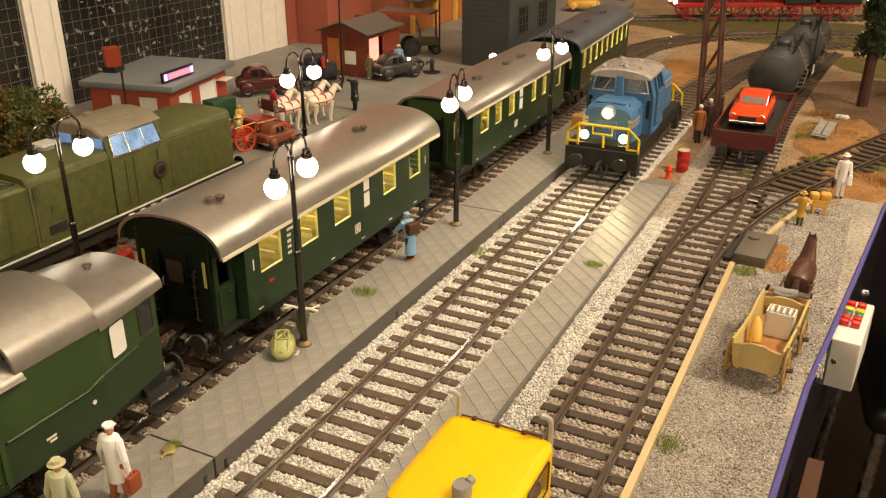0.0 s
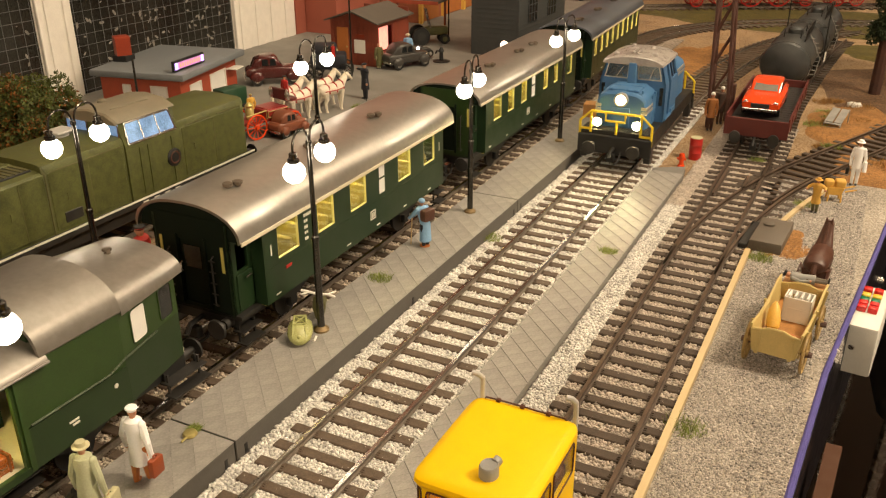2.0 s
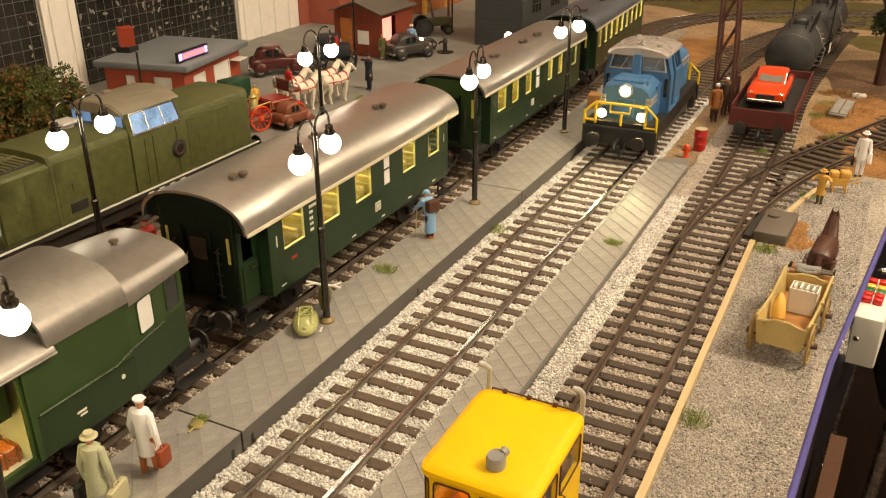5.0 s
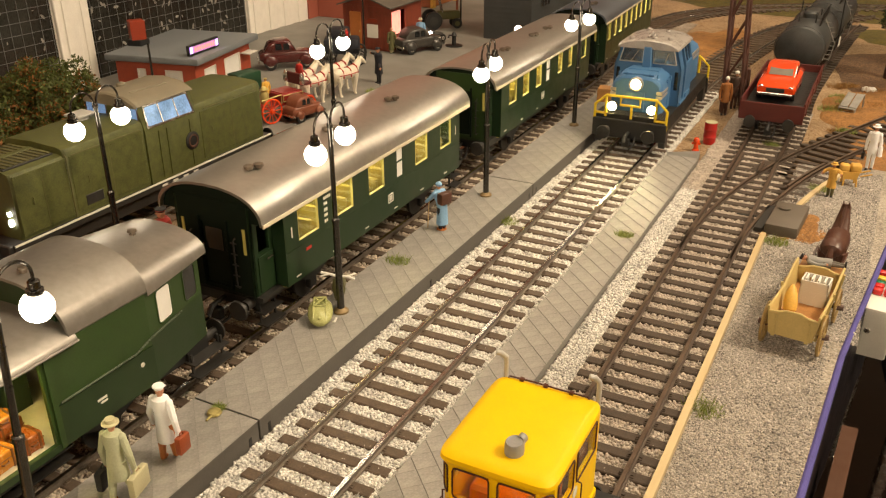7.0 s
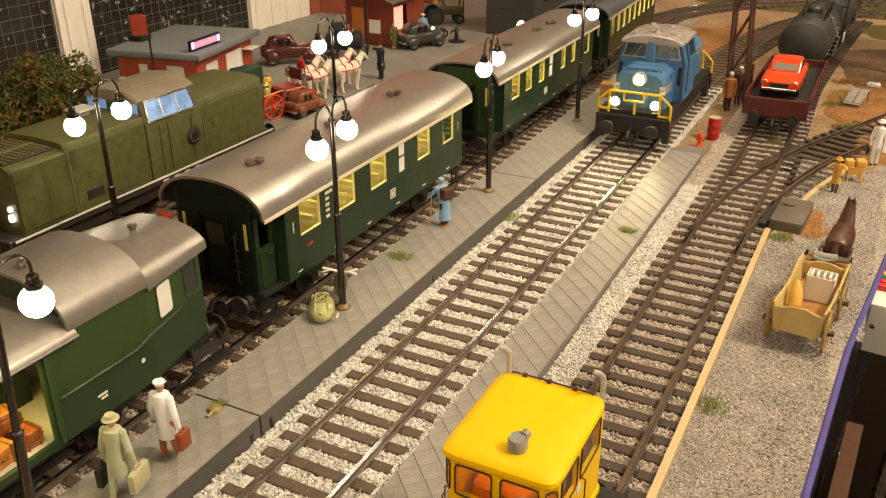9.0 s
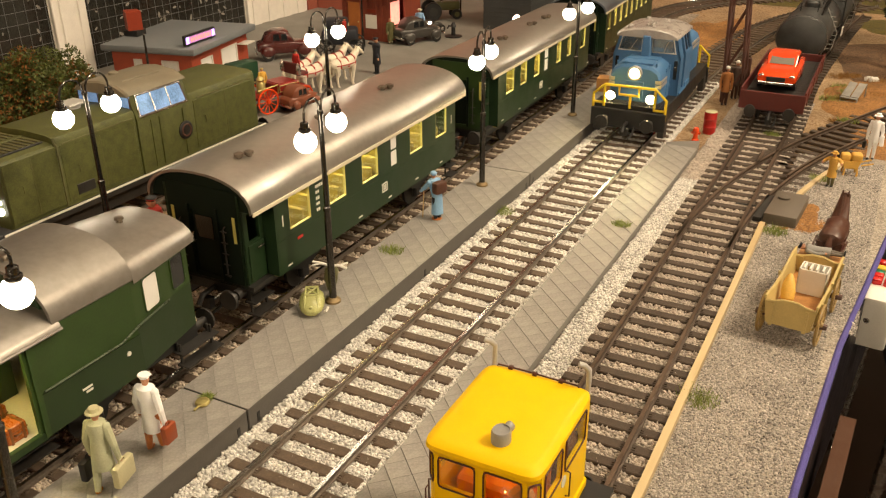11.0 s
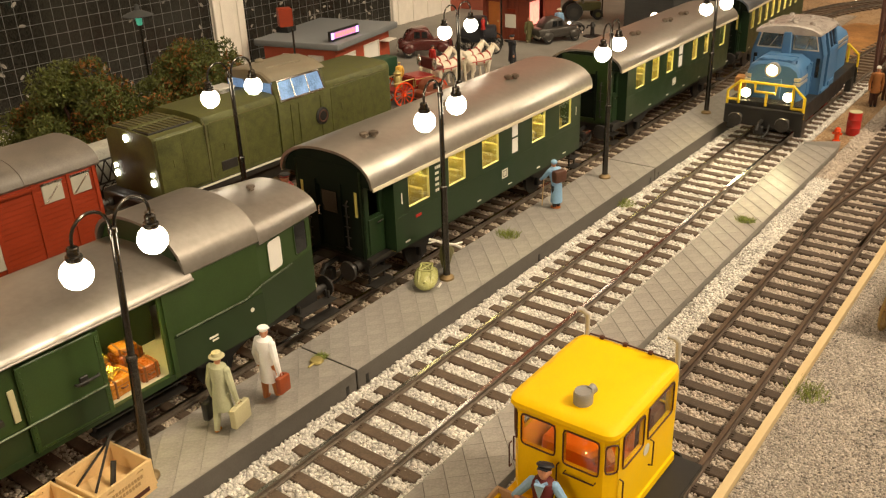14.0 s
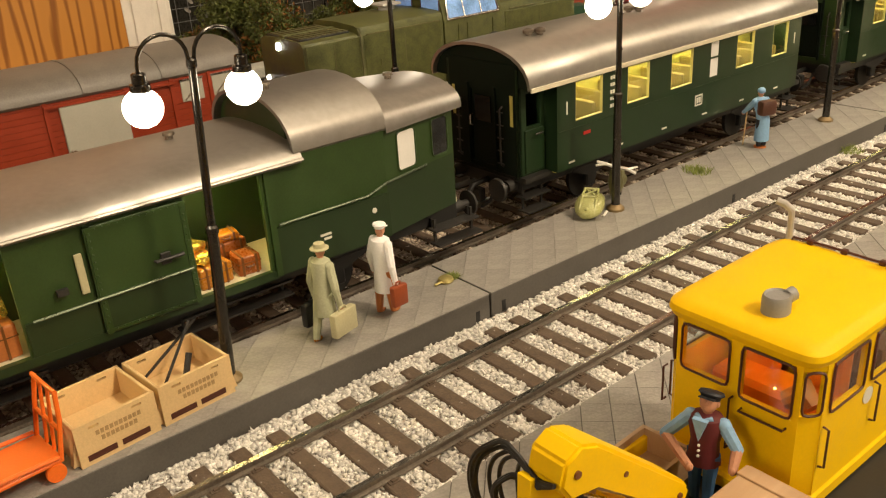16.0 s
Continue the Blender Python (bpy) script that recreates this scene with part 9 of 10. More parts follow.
# ---- right side: goods train, mast, cart and horse, gear ----
F = thing("flat_wagon", "oxide-red low-sided flat wagon with a loaded car", "goods wagon", along(P3, 112.4) @ Matrix.Diagonal((0.85, 0.80, 1, 1)))
bm = B()
box(bm, -4.5, 4.5, 0, 30.5, 3.7, 4.2, 0.04)
part("deck", bm, M_DARK, F)
for k in range(20):
    bm = B()
    box(bm, -4.3, 4.3, 0.4 + k * 1.5, 1.8 + k * 1.5, 4.2, 4.26)
    part("deck_plank", bm, M_DARK, F)
for s in (-1, 1):
    for k in range(4):
        bm = B()
        box(bm, s * 4.5 - 0.12, s * 4.5 + 0.12, 0.3 + k * 7.5, 7.6 + k * 7.5, 3.9, 5.6, 0.04)
        box(bm, s * 4.62 - 0.08, s * 4.62 + 0.08, 3.6 + k * 7.5, 4.1 + k * 7.5, 3.4, 5.5)
        part("side_board", bm, M_OXRED, F)
for y in (0, 30.3):
    bm = B()
    box(bm, -4.6, 4.6, y - 0.15, y + 0.15, 3.0, 5.3, 0.05)
    part("end_board", bm, M_OXRED, F)
under_gear(F, 0.3, 30.2, (6, 24.5))
buffers(F, 0.2, -1, 3.0)
motor_car("orange-red convertible car with chrome bumper on a flat wagon", at(-13.75, 122.6, 4.26, 181.0), M_CARRED, 12.4, 5.1, 4.1, old=False)


def tank_wagon(label, m, L, light):
    t = thing("tank_wagon", label, "goods wagon", m, "tank wagons")
    bm = B()
    prof = [(0.5, -0.5), (3.4, -0.3), (4.5, 0.3), (4.75, 1.0), (4.75, L - 1.0), (4.5, L - 0.3), (3.4, L + 0.3), (0.5, L + 0.5)]
    lathe(bm, prof, (0, 0.8, 8.6), 28, "y")
    tank = part("tank", bm, M_TANK, t)
    for y in (1.6, L * 0.5, L - 0.6):
        bm = B()
        lathe(bm, [(4.7, y - 0.2), (4.85, y - 0.15), (4.85, y + 0.15), (4.7, y + 0.2)], (0, 0.8, 8.6), 28, "y")
        part("tank_band", bm, M_TANK, tank)
    bm = B()
    lathe(bm, [(1.5, 12.9), (1.5, 14.2), (1.2, 14.6), (0.4, 14.8)], (0, L / 2, 0), 16)
    part("dome", bm, M_TANK, tank)
    bm = B()
    for s in (-1, 1):
        tube(bm, [(s * 1.6, L / 2 - 5, 13.0), (s * 1.6, L / 2 - 5, 14.6), (s * 1.6, L / 2 + 5, 14.6), (s * 1.6, L / 2 + 5, 13.0)], 0.12, 6)
    part("walkway_rail", bm, M_BLACK, t)
    bm = B()
    for k in range(7):
        tube(bm, [(2.6, L / 2 - 6 + k * 2, 12.6), (3.0, L / 2 - 6 + k * 2, 15.4)], 0.11, 5)
    for z in (13.2, 14.2, 15.4):
        tube(bm, [(2.75, L / 2 - 6, z), (2.75, L / 2 + 6, z)], 0.11, 5)
    box(bm, 1.2, 2.7, L / 2 - 6, L / 2 + 6, 12.6, 12.75)
    part("walkway", bm, M_BLACK, t, "black lattice walkway beside the dome")
    bm = B()
    for s in (-1, 1):
        tube(bm, [(s * 0.6 + 4.3, L / 2, 4.0), (s * 0.6 + 4.9, L / 2, 8.0), (s * 0.6 + 2.4, L / 2, 13.2)], 0.1, 6)
    for k in range(9):
        z = 4.4 + k
        x = 4.3 + 0.7 * min(1, (z - 4) / 4) - max(0, z - 8.6) ** 2 * 0.11
        tube(bm, [(x - 0.5, L / 2 - 0.0, z), (x + 0.6, L / 2, z)], 0.07, 5)
    part("ladder", bm, M_TANKLIGHT, t)
    for s in (-1, 1):
        bm = B()
        box(bm, s * 3.2 - 0.2, s * 3.2 + 0.2, 0, L + 1.6, 3.2, 4.2)
        part("sole_bar", bm, M_BLACK, t)
    for y in (2.5, L - 1):
        bm = B()
        prism(bm, [(-3.6, 4.0), (3.6, 4.0), (4.2, 6.4), (-4.2, 6.4)], "y", y - 0.4, y + 0.4)
        part("saddle", bm, M_BLACK, t)
    bm = B()
    box(bm, -4.2, 4.2, -0.6, 0.0, 3.0, 4.3, 0.05)
    box(bm, -4.2, 4.2, L + 1.6, L + 2.2, 3.0, 4.3, 0.05)
    part("buffer_beam", bm, M_BLACK, t)
    if light:
        bm = B()
        for p in ([(-4.4, 0, 4.3), (-4.4, 0, 17.6), (4.4, 0, 17.6), (4.4, 0, 4.3)], [(-4.2, 0, 10), (-3.0, 0, 10)], [(3.0, 0, 12), (4.2, 0, 12)]):
            tube(bm, p, 0.18, 6)
        part("end_cage", bm, M_BLACK, t)
        bm = B()
        box(bm, 4.4, 4.6, 1.0, 3.6, 3.6, 5.6)
        part("board", bm, M_PLASTICWHITE, t)
    bogie_wheels(t, (5, L - 4))
    buffers(t, -0.5, -1)
    return t


tank_wagon("dark grey weathered tank wagon with pale bands", along(P3, 141.5) @ Matrix.Diagonal((0.78, 0.72, 0.72, 1)), 28, False)
tank_wagon("dark grey tank wagon with end platform cage", along(P3, 164.5) @ Matrix.Diagonal((0.76, 0.72, 0.72, 1)), 28, True)

# lattice mast
t = thing("lattice_mast", "rust-brown steel lattice mast between the tracks", "mast", at(-20.2, 127.0, -0.3, 0, 0, -3))
for sx in (-1, 1):
    for sy in (-1, 1):
        bm = B()
        tube(bm, [(sx * 1.35, sy * 1.5, 0), (sx * 0.7, sy * 0.7, 40)], 0.24, 5)
        part("leg", bm, M_MAST, t)
n = 9
for k in range(n):
    z0_, z1_ = 40 * k / n, 40 * (k + 1) / n
    a0, a1 = 1.35 - 0.65 * z0_ / 40, 1.35 - 0.65 * z1_ / 40
    b0, b1 = 1.5 - 0.8 * z0_ / 40, 1.5 - 0.8 * z1_ / 40
    for s in (-1, 1):
        bm = B()
        tube(bm, [(-a0, s * b0, z0_), (a1, s * b1, z1_)], 0.14, 5)
        part("brace", bm, M_MAST, t)
        bm = B()
        tube(bm, [(s * a0, -b0, z0_), (s * a1, b1, z1_)], 0.14, 5)
        part("brace", bm, M_MAST, t)
for x, y, cm_ in ((-20.9, 124.0, M_WORKRUST), (-20.3, 128.0, M_WORKDARK)):
    figurine("track_worker_figure", "track worker figurine in dark overalls and white helmet" if cm_ is M_WORKDARK else "track worker figurine in rust-orange overalls and white helmet", at(x, y, -0.31, 200) @ Matrix.Diagonal((0.85, 0.85, 1, 1)), 5.5, [cm_, M_MAST, M_SKIN, M_PLASTICWHITE, M_BLACK], hat="helmet", coat=0.2)
t = thing("signal_box", "dark post with a small cabinet by the mast", "post", at(-19.4, 130.0, -0.31))
bm = B()
box(bm, -0.6, 0.6, -0.5, 0.5, 0, 5.6, 0.1)
part("cabinet", bm, M_MAST, t)
t = thing("barrel", "red oil barrel with a grey-green lid", "barrel", at(-20.0, 110.0, -0.31) @ Matrix.Diagonal((0.66, 0.66, 0.86, 1)))
bm = B()
lathe(bm, [(1.1, 0), (1.2, 0.1), (1.2, 1.0), (1.27, 1.1), (1.2, 1.2), (1.2, 2.2), (1.27, 2.3), (1.2, 2.4), (1.2, 3.3)], seg=20)
part("barrel_body", bm, M_WHEELRED, t)
bm = B()
lathe(bm, [(1.15, 3.25), (1.15, 3.4), (0.2, 3.42)], seg=20)
part("lid", bm, M_CASEGREEN, t)
t = thing("hydrant", "small red fire hydrant", "hydrant", at(-20.9, 106.2, -0.31))
bm = B()
lathe(bm, [(0.45, 0), (0.45, 0.2), (0.3, 0.3), (0.3, 1.2), (0.42, 1.3), (0.3, 1.7), (0.1, 1.8)], seg=12)
tube(bm, [(-0.55, 0, 1.0), (0.55, 0, 1.0)], 0.16, 8)
part("hydrant_body", bm, M_CARRED, t)

# point motor box
t = thing("point_motor", "dark grey point motor box beside the turnout", "motor box", at(-7.3, 86.2, 0.0, -3))
bm = B()
box(bm, -1.6, 1.5, -3.5, 3.3, 0, 1.15, 0.12, 0, 2)
part("motor_case", bm, M_HATCH, t)
bm = B()
lathe(bm, [(0.5, 1.1), (0.5, 1.35), (0.3, 1.4)], (-0.6, 1.2, 0), 14, sx=1.2)
part("cap", bm, M_HATCH, t)
bm = B()
box(bm, -2.6, -1.75, -3.4, 3.2, 0, 0.5, 0.06)
tube(bm, [(-2.2, 0, 0.3), (-5.0, 0, 0.2)], 0.1, 6)
part("throw_bar", bm, M_DARK, t)

# cart and brown horse
c = thing("farm_cart", "straw-yellow wooden farm cart with big wheels", "cart", at(-3.5, 65.1, 0, -5.6))
bm = B()
box(bm, -1.55, 1.55, -4.5, 4.6, 1.5, 1.75)
part("cart_floor", bm, M_CARTDARK, c)
for s in (-1, 1):
    bm = B()
    poly = [(-4.55, 1.4), (4.7, 1.4), (4.85, 3.7), (3.6, 3.75), (0.8, 3.15), (-2.2, 3.25), (-4.7, 3.55)]
    vs0 = [(s * (1.48 + (z - 1.5) * 0.13), y, z) for y, z in poly]
    vs1 = [(x + s * 0.15, y, z) for x, y, z in vs0]
    a = [bm.verts.new(p) for p in vs0]
    b = [bm.verts.new(p) for p in vs1]
    for k in range(len(a)):
        bm.faces.new((a[k], a[(k + 1) % len(a)], b[(k + 1) % len(a)], b[k]))
    bm.faces.new(a)
    bm.faces.new(b)
    side = part("side_panel", bm, M_CARTYELLOW, c)
    for y in (-3.6, 0.2, 4.1):
        bm = B()
        tube(bm, [(s * 1.66, y, 1.1), (s * 1.98, y, 3.5)], 0.12, 6)
        part("stake", bm, M_CARTYELLOW, side)
    bm = B()
    tube(bm, [(s * 1.83, y, z + 0.02) for y, z in poly[2:]], 0.11, 6)
    part("top_rail", bm, M_CARTYELLOW, side)
    bm = B()
    for k in range(14):
        ball(bm, (s * 1.68, -4.3 + k * 0.64, 1.75), 0.06, u=6, v=4)
    part("riveting", bm, M_IVORY, side)
for y, top in ((-4.6, 3.55), (4.75, 3.4)):
    bm = B()
    pts = [(-1.5, 1.4), (1.5, 1.4), (1.78, top - 0.3), (1.1, top - 0.22), (0.5, top), (-0.5, top), (-1.1, top - 0.22), (-1.78, top - 0.3)]
    prism(bm, pts, "y", y - 0.1, y + 0.1)
    end = part("end_panel", bm, M_CARTYELLOW, c)
    bm = B()
    tube(bm, [(x, y - 0.06, z) for x, z in pts[2:]], 0.1, 6)
    part("top_rail", bm, M_CARTYELLOW, end)
    for s in (-1, 1):
        bm = B()
        box(bm, s * 1.22 - 0.13, s * 1.22 + 0.13, y - 0.2, y - 0.1, 1.3, 3.1)
        for k in range(6):
            ball(bm, (s * 1.22, y - 0.2, 1.5 + k * 0.28), 0.055, u=6, v=4)
        part("strap", bm, M_CARTYELLOW, end)
for s in (-1, 1):
    for y, r in ((-3.5, 1.6), (2.4, 1.4)):
        wheel_part(c, s * 2.08, y, r + 0.06, r - 0.06, 0.24, (M_CARTWHEEL,), spokes=12)
        bm = B()
        tube(bm, [(s * 1.5, y, r), (s * 2.1, y, r), (s * 2.6, y, r)], [0.16, 0.3, 0.22], 8)
        part("hub", bm, M_HORSE, c)
bm = B()
box(bm, -1.7, 1.7, 4.9, 6.4, 2.85, 3.05, 0.04)
box(bm, -1.2, 1.2, 4.86, 5.3, 1.5, 2.85)
part("seat_board", bm, M_CARTDARK, c)
for s in (-1, 1):
    bm = B()
    tube(bm, [(s * 0.7, 4.0, 1.5), (s * 1.2, 7.0, 2.2), (s * 1.25, 10.6, 2.7)], 0.1, 6)
    part("shaft", bm, M_HORSE, c)
t = thing("plastic_basket", "white slatted plastic basket standing in the cart", "basket", at(-3.0, 66.6, 1.75, -6) @ Matrix.Diagonal((0.84, 0.8, 0.8, 1)))
bm = B()
wall_holes(bm, "y", -1.0, -0.88, -1.25, 1.25, 0, 2.6, [])
wall_holes(bm, "y", 0.88, 1.0, -1.25, 1.25, 0, 2.6, [(-0.8, -0.5, 1.4, 2.2), (-0.15, 0.15, 1.4, 2.2), (0.5, 0.8, 1.4, 2.2)])
box(bm, -1.25, -1.13, -1, 1, 0, 2.6)
box(bm, 1.13, 1.25, -1, 1, 0, 2.6)
box(bm, -1.2, 1.2, -0.95, 0.95, 0, 0.12)
body = part("basket_shell", bm, M_PLASTICWHITE, t)
for k in range(6):
    bm = B()
    prism(bm, [(-1.15 + k * 0.36, 0.2), (-1.0 + k * 0.36, 0.2), (-0.55 + k * 0.36, 1.5), (-0.7 + k * 0.36, 1.5)], "y", -1.04, -0.99)
    part("slat", bm, M_PLASTICWHITE, body)
bm = B()
for k in range(4):
    box(bm, -1.0 + k * 0.55, -0.8 + k * 0.55, -0.6, 0.6, 2.1, 2.7, 0.04)
part("contents", bm, M_PLASTICWHITE, body)
bm = B()
tube(bm, [(0, -0.5, 0.15), (0, -0.4, 0.4), (-0.05, -0.1, 0.9), (-0.1, 0.25, 1.5), (-0.1, 0.5, 1.95), (-0.1, 0.6, 2.15)], [0.25, 0.5, 0.55, 0.46, 0.26, 0.08], 14)
solid("straw_sack", bm, M_YELLOWPOST, "golden straw sack lying in the cart", "sack", m=at(-4.45, 64.0, 1.75))
bm = B()
for k in range(4):
    ball(bm, (-0.7 + k * 0.45, 0.2 * (k % 2), 0.25), 0.32, (1.2, 1, 0.8), 0, 10, 7)
solid("bread_heap", bm, M_DOORORANGE, "heap of orange-brown loaves in the cart", "loaves", m=at(-2.75, 62.6, 1.75))
figurine("driver_figure", "cart driver figurine in grey clothes lying across the seat board", Matrix(((0, 0, -1, -1.1 * CM), (-1, 0.0, 0, 70.75 * CM), (0, 1, 0, 3.5 * CM), (0, 0, 0, 1))), 3.6, [M_GREYPLASTIC, M_HATCH, M_SKIN, M_NAVY, M_BLACK], coat=0.25, chin=-20, skull=1.15)
horse("horse_figure", "dark brown draught horse figurine in front of the cart", at(-2.35, 75.6, 0.0, -5) @ Matrix.Diagonal((1.08, 0.78, 0.94, 1)), M_HORSE, M_HORSE, 4.6, 0.35, None, 1.06)

# people and gear by the branch
figurine("gentleman_figure", "figurine in white suit and hat with a black bag", at(-0.9, 107.6, -0.0, 170) @ Matrix.Diagonal((0.82, 0.82, 1, 1)), 5.5, [M_COATWHITE, M_COATWHITE, M_SKIN, M_COATWHITE, M_BLACK, M_CASEBLACK], hat="brim", coat=0.15, stride=0.03,
         extras=lambda bm, h: (case_on(bm, 0.2 * h, 0.0, 0.3 * h, 0.4, 0.9, 0.8, 5), tube(bm, [(-0.2 * h, 0.05 * h, 0.34 * h), (-0.2 * h, 0.05 * h, 0.56 * h)], [0.06 * h, 0.045 * h], 8, 0)))
figurine("labourer_figure", "labourer figurine in a yellow-orange smock and hat", at(-4.2, 96.3, 0.0, 165), 4.0, [M_HIVIS, M_OLIVEDARK, M_SKIN, M_HIVIS, M_BLACK], coat=0.3, lean=0.04, hat="brim", arms=((0.24, 0.12, 0.68), (-0.24, 0.1, 0.72)))
t = thing("handcart", "yellow handcart loaded with two yellow sacks", "handcart", at(-2.7, 101.2, 0.0, -78) @ Matrix.Scale(0.85, 4))
bm = B()
prism(bm, [(-1.1, 2.0), (1.1, 2.0), (0.8, 1.0), (-0.8, 1.0)], "x", -0.8, 0.8)
part("tray", bm, M_HIVIS, t)
for y, r in ((-0.75, 0.85), (0.6, 0.95)):
    bm = B()
    box(bm, -0.75 * r, 0.75 * r, y - 0.7 * r, y + 0.7 * r, 1.9, 2.2 + r * 0.8, 0.25, 0, 3)
    part("sack", bm, M_HIVIS, t)
for sx in (-1, 1):
    bm = B()
    tube(bm, [(sx * 0.7, 1.2, 1.5), (sx * 0.75, 2.6, 1.9)], 0.1, 6)
    part("handle", bm, M_HIVIS, t)
    for y in (-0.7, 0.8):
        bm = B()
        tube(bm, [(sx * 0.7, y, 1.1), (sx * 0.8, y * 1.1, 0)], 0.12, 6)
        part("leg", bm, M_HIVIS, t)
t = thing("garden_bench", "weathered grey bench of two wide boards near the fir", "bench", at(-5.2, 132.4, -0.2, -14) @ Matrix.Scale(0.9, 4))
for sx in (-1, 1):
    bm = B()
    prism(bm, [(0.3, 0.95), (0.4, 0.8), (3.6, 2.35), (3.5, 2.5)], "x", min(sx * 0.12, sx * 1.15), max(sx * 0.12, sx * 1.15))
    part("back_board", bm, M_TANKLIGHT, t)
    bm = B()
    tube(bm, [(sx * 1.25, -0.3, 0), (sx * 1.25, 0.1, 0.9), (sx * 1.25, 3.6, 2.5), (sx * 1.25, 3.8, 0)], 0.1, 6)
    part("bench_frame", bm, M_TANKLIGHT, t)
bm = B()
box(bm, -1.3, 1.3, -0.5, 0.15, 0.75, 0.9, 0.03)
part("seat_slat", bm, M_TANKLIGHT, t)
bm = B()
box(bm, -1.3, 1.3, -0.45, -0.3, 0.15, 0.3, 0.03)
part("foot_rail", bm, M_TANKLIGHT, t)
# two pale lumps added in place of a small whitish thing, identity unclear
for dx, dy, r in ((-2.7, 146.0, 0.75), (-3.6, 146.8, 0.5)):
    bm = B()
    ball(bm, (0, 0, 0.3), r, (1.1, 0.9, 1.0), 0, 9, 6)
    rr = random.Random(int(r * 100))
    for v in bm.verts:
        v.co *= rr.uniform(0.85, 1.15)
    solid("pale_lump", bm, M_STONE, "pale lump added for an unclear whitish thing on the sandy ground", "stone", m=at(dx, dy, -0.3))


def fir(label, x, y, h, r, seed, z=-0.31, low=0.2):
    t = thing("fir_tree", label, "tree", at(x, y, z))
    bm = B()
    tube(bm, [(0, 0, 0), (0.1, 0, h * 0.3), (0, 0.1, h * 0.7), (0, 0, h)], [0.95, 0.8, 0.5, 0.1], 9)
    part("trunk", bm, M_BARK, t)
    rnd = random.Random(seed)
    clumps = []
    bm = B()
    for k in range(170):
        f = rnd.uniform(low, 1.0)
        a = rnd.uniform(0, 6.28)
        L = r * (1 - f) ** 0.8 * rnd.uniform(0.7, 1.1) + 0.4
        zz = h * f
        tip = (L * math.cos(a), L * math.sin(a), zz - L * 0.3)
        tube(bm, [(0, 0, zz), tip], [0.14, 0.04], 4)
        for q in (0.35, 0.6, 0.85, 1.0):
            clumps.append((tip[0] * q, tip[1] * q, zz - L * 0.3 * q - 0.2, 0.5 + 0.7 * (1 - f)))
    part("limb", bm, M_BARK, t)
    leaf_mesh("needles", clumps, 42000, 0.24, seed, M_NEEDLE, t)


fir("dark fir tree with a bare red-brown trunk foot", -0.6, 156.0, 46, 2.0, 31, low=0.21)
fir("dark fir tree behind the bench", 9, 168, 40, 9, 32)

# button box hung on the board edge, skirt bolts, chair below
t = thing("button_box", "white control box with red, green and yellow push buttons", "control box", at(2.3, 76.3, -0.5, -5))
bm = B()
box(bm, -1.42, 1.42, -4.3, 4.3, -4.7, 0, 0.22, 0, 2)
part("box_shell", bm, M_PLASTICWHITE, t)
for y, mm in ((-1.1, M_BUTTONRED), (-0.2, M_BUTTONRED), (0.8, M_BUTTONGREEN), (1.8, M_BUTTONYELLOW), (2.8, M_BUTTONRED)):
    for x in (-0.45, 0.45):
        bm = B()
        box(bm, x - 0.38, x + 0.38, y - 0.38, y + 0.38, -0.02, 0.5 if mm is M_BUTTONRED else 0.35, 0.1, 0, 2)
        part("push_button", bm, mm, t)
bm = B()
lathe(bm, [(0.2, -4.5), (0.27, -4.4), (0.12, -4.28)], (-0.4, 0, -2.1), 10, "y")
part("screw", bm, M_STEEL, t)
bm = B()
tube(bm, [(0.2, 4.2, -0.8), (0.3, 5.4, -0.6), (0.3, 5.8, -0.8)], 0.18, 8)
part("cable_gland", bm, M_STEEL, t)
for i, (x, y, z) in enumerate(((-0.2, 52.4, -8.0), (0.4, 47.6, -10.5), (3.0, 95, -6), (0.5, 60.0, -8))):
    bm = B()
    lathe(bm, [(0.4, -0.1), (0.42, 0.4), (0.25, 0.6), (0.05, 0.62)], seg=12, axis="x")
    solid("bolt", bm, M_STEEL, "shiny round-headed bolt in the skirt board", "bolt", "skirt bolts", m=at(x + 0.4, y, z))
t = thing("chair", "black padded chair with chrome legs beside the table", "chair", at(28, 158, -90, 8))
bm = B()
box(bm, -22, 22, -22, 22, 42, 48, 2.5, 0, 3)
part("seat", bm, M_CASEBLACK, t)
bm = B()
box(bm, -21, 21, 19, 24, 52, 88, 2.2, 0, 3)
part("backrest", bm, M_CASEBLACK, t)
for sx in (-1, 1):
    for sy in (-1, 1):
        bm = B()
        tube(bm, [(sx * 19, sy * 19, 43), (sx * 21, sy * 22, 0)], 1.1, 10)
        part("leg", bm, M_STEEL, t)

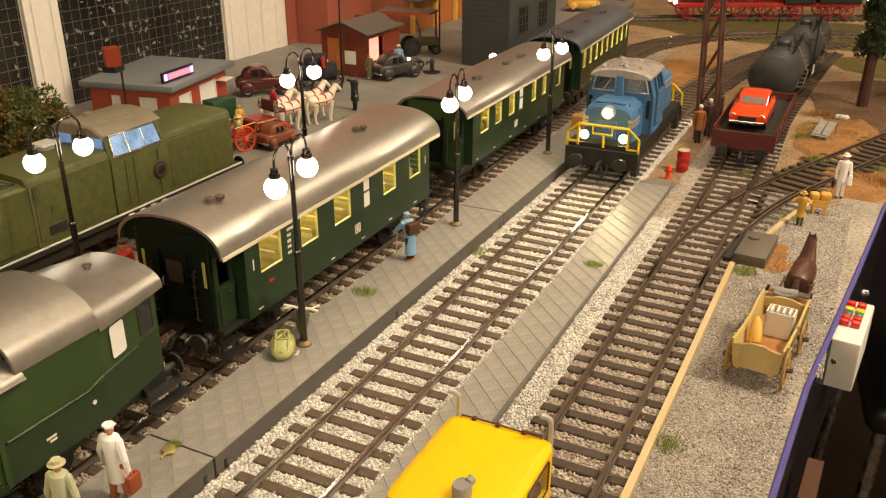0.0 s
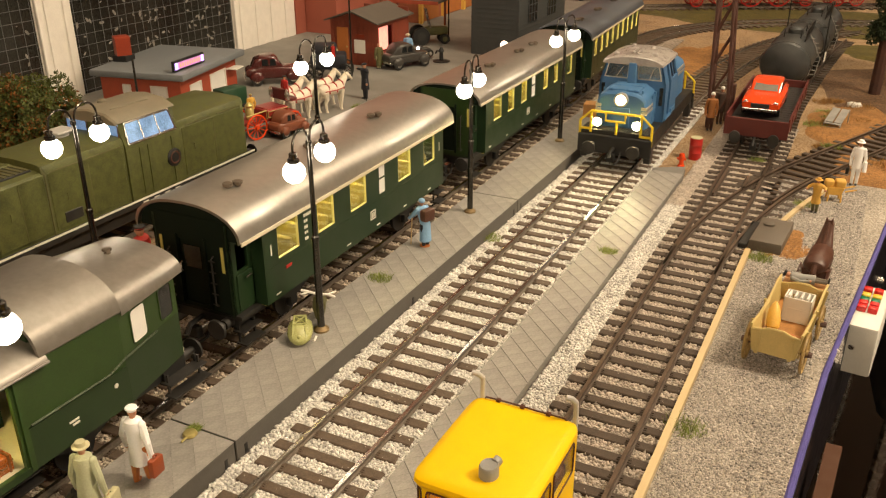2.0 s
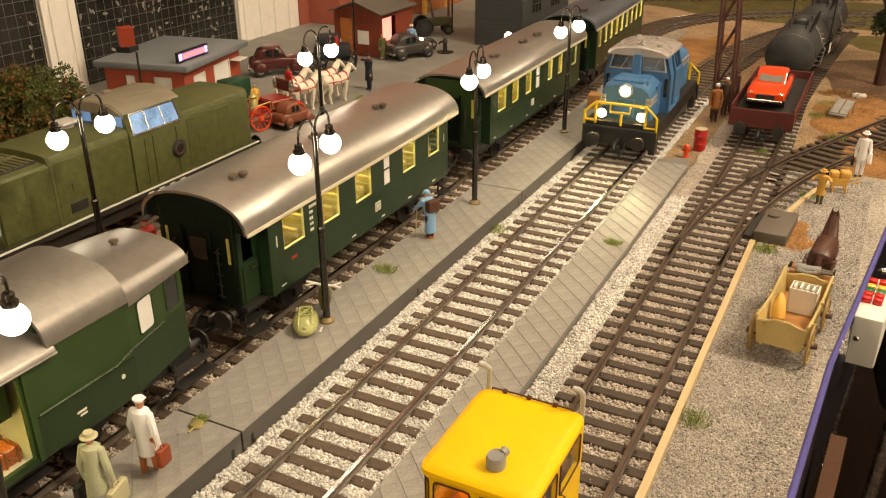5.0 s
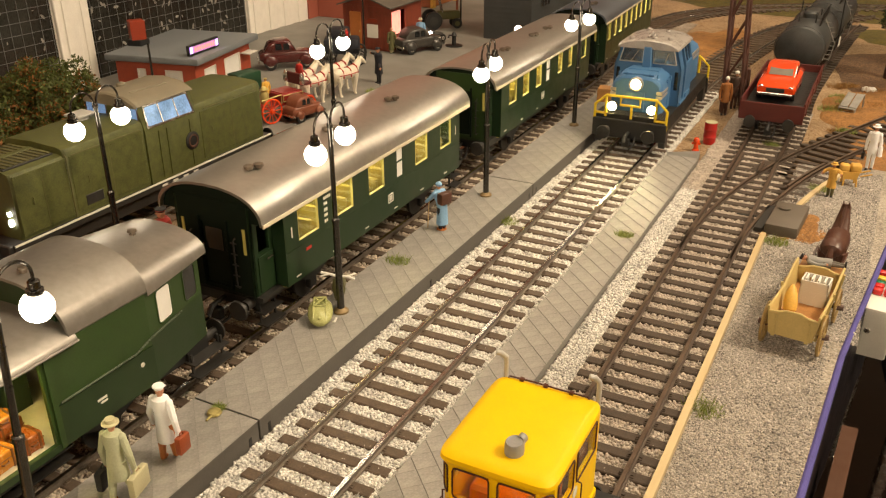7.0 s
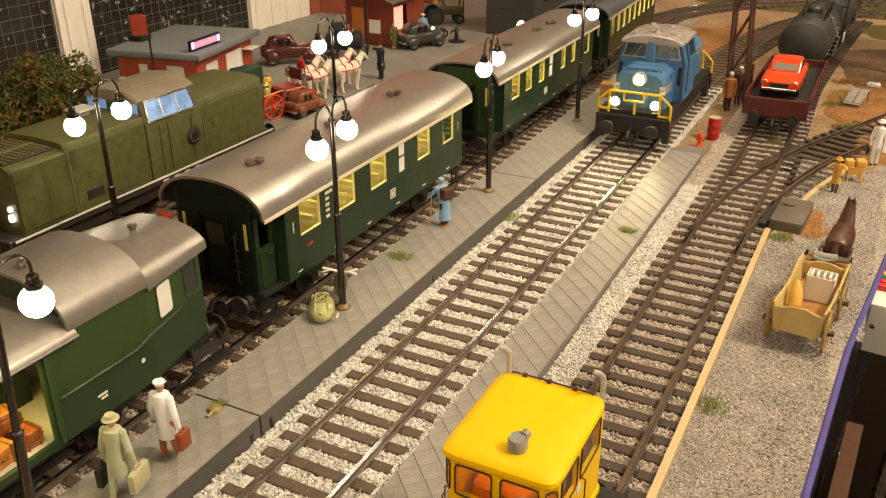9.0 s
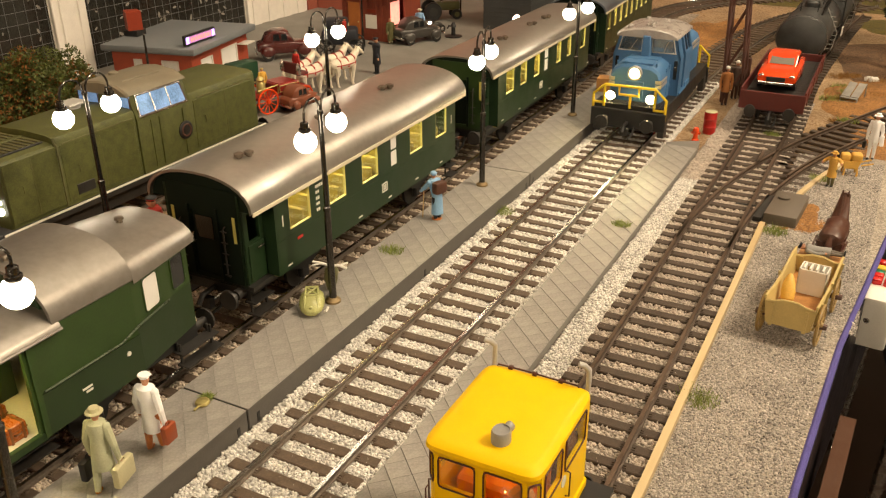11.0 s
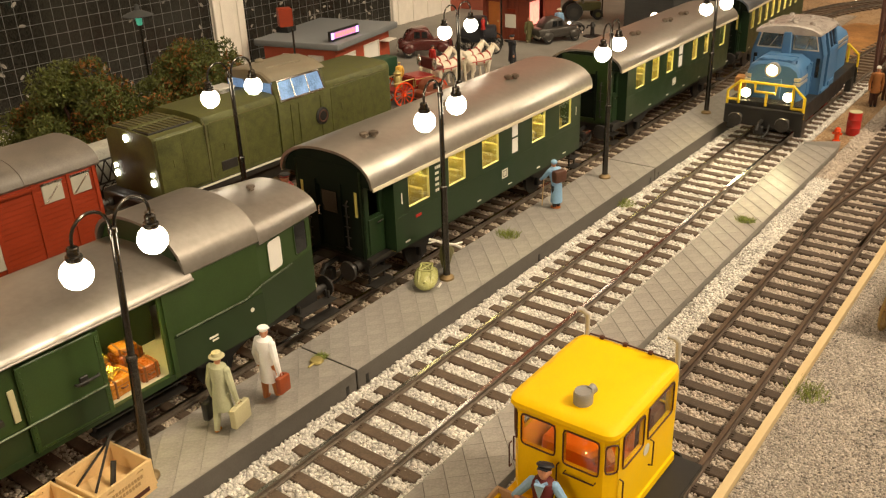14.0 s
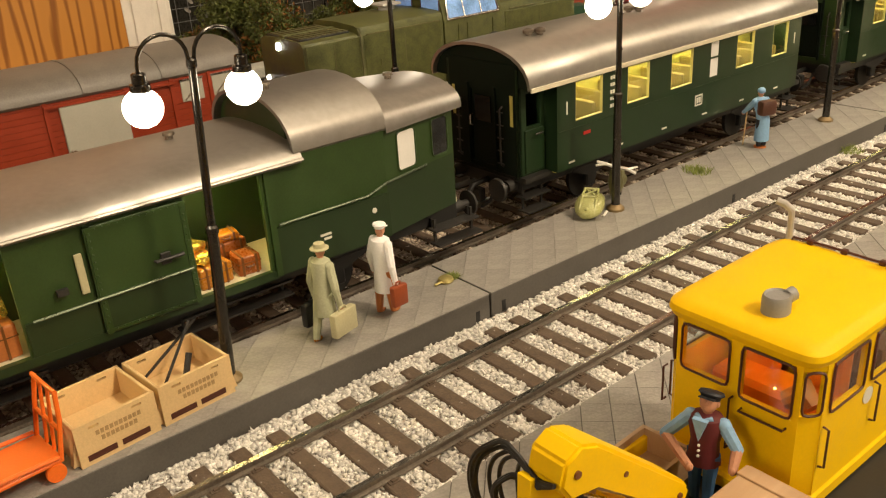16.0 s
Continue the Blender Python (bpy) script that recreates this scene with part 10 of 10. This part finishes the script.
# ---- far end: steam engines on a siding, hall clutter ----
def steam_engine(label, m):
    t = thing("steam_locomotive", label, "locomotive", m, "far steam engines")
    bm = B()
    lathe(bm, [(3.6, 0), (3.9, 0.4), (3.9, 26), (3.6, 26.4)], (0, 0, 8.5), 20, "y")
    part("boiler", bm, M_BLACK, t)
    bm = B()
    box(bm, -4.3, 4.3, 26, 34, 4, 14, 0.2)
    part("cab", bm, M_BLACK, t)
    bm = B()
    box(bm, -3.6, 3.6, -1.5, 46, 3.2, 4.2, 0.1)
    part("frame", bm, M_WHEELRED, t)
    for s in (-1, 1):
        for y, r in ((2, 1.6), (9, 3.1), (16, 3.1), (23, 3.1), (30, 1.6), (38, 1.8), (43, 1.8)):
            wheel_part(t, s * 2.6, y, 0.5 + r, r, 0.35, (M_WHEELRED,), spokes=12)
    bm = B()
    lathe(bm, [(1.3, 12), (1.1, 15), (1.4, 15.4)], (0, 3, 0), 14)
    part("chimney", bm, M_BLACK, t)
    bm = B()
    box(bm, -4.2, 4.2, 35, 46, 4, 11, 0.2)
    part("tender", bm, M_BLACK, t)
    for s in (-1, 1):
        bm = B()
        lathe(bm, [(0.7, -0.6), (0.8, -0.2), (0.5, 0)], (s * 2.4, -1, 4.6), 12, "y")
        part("headlight", bm, M_LENSDIM, t, "lit lamp")
    return t


e = steam_engine("black steam locomotive with red wheels on the far track", at(-48, 231, 0.2, -62))
copy_thing(e, at(-2, 254, 0.2, -64))
P9 = Path([(-70, 219), (-40, 237), (0, 257), (50, 280)])
track("brown far track under the steam engines", P9, 1, P9.s[-1] - 1)
for i, (x, y, w, h, mm, lb) in enumerate(((-80, 262, 22, 16, M_WAGONRED, "red far house beyond the steam engines"), (-40, 300, 60, 22, M_SHEDROOF, "dim far display table"), (30, 318, 60, 18, M_SHED, "dim red far display table"))):
    t = thing("display_stand", lb, "stand", at(x, y, -0.31))
    bm = B()
    box(bm, -w / 2, w / 2, -5, 5, 0, h, 0.5)
    part("stand_body", bm, mm, t)
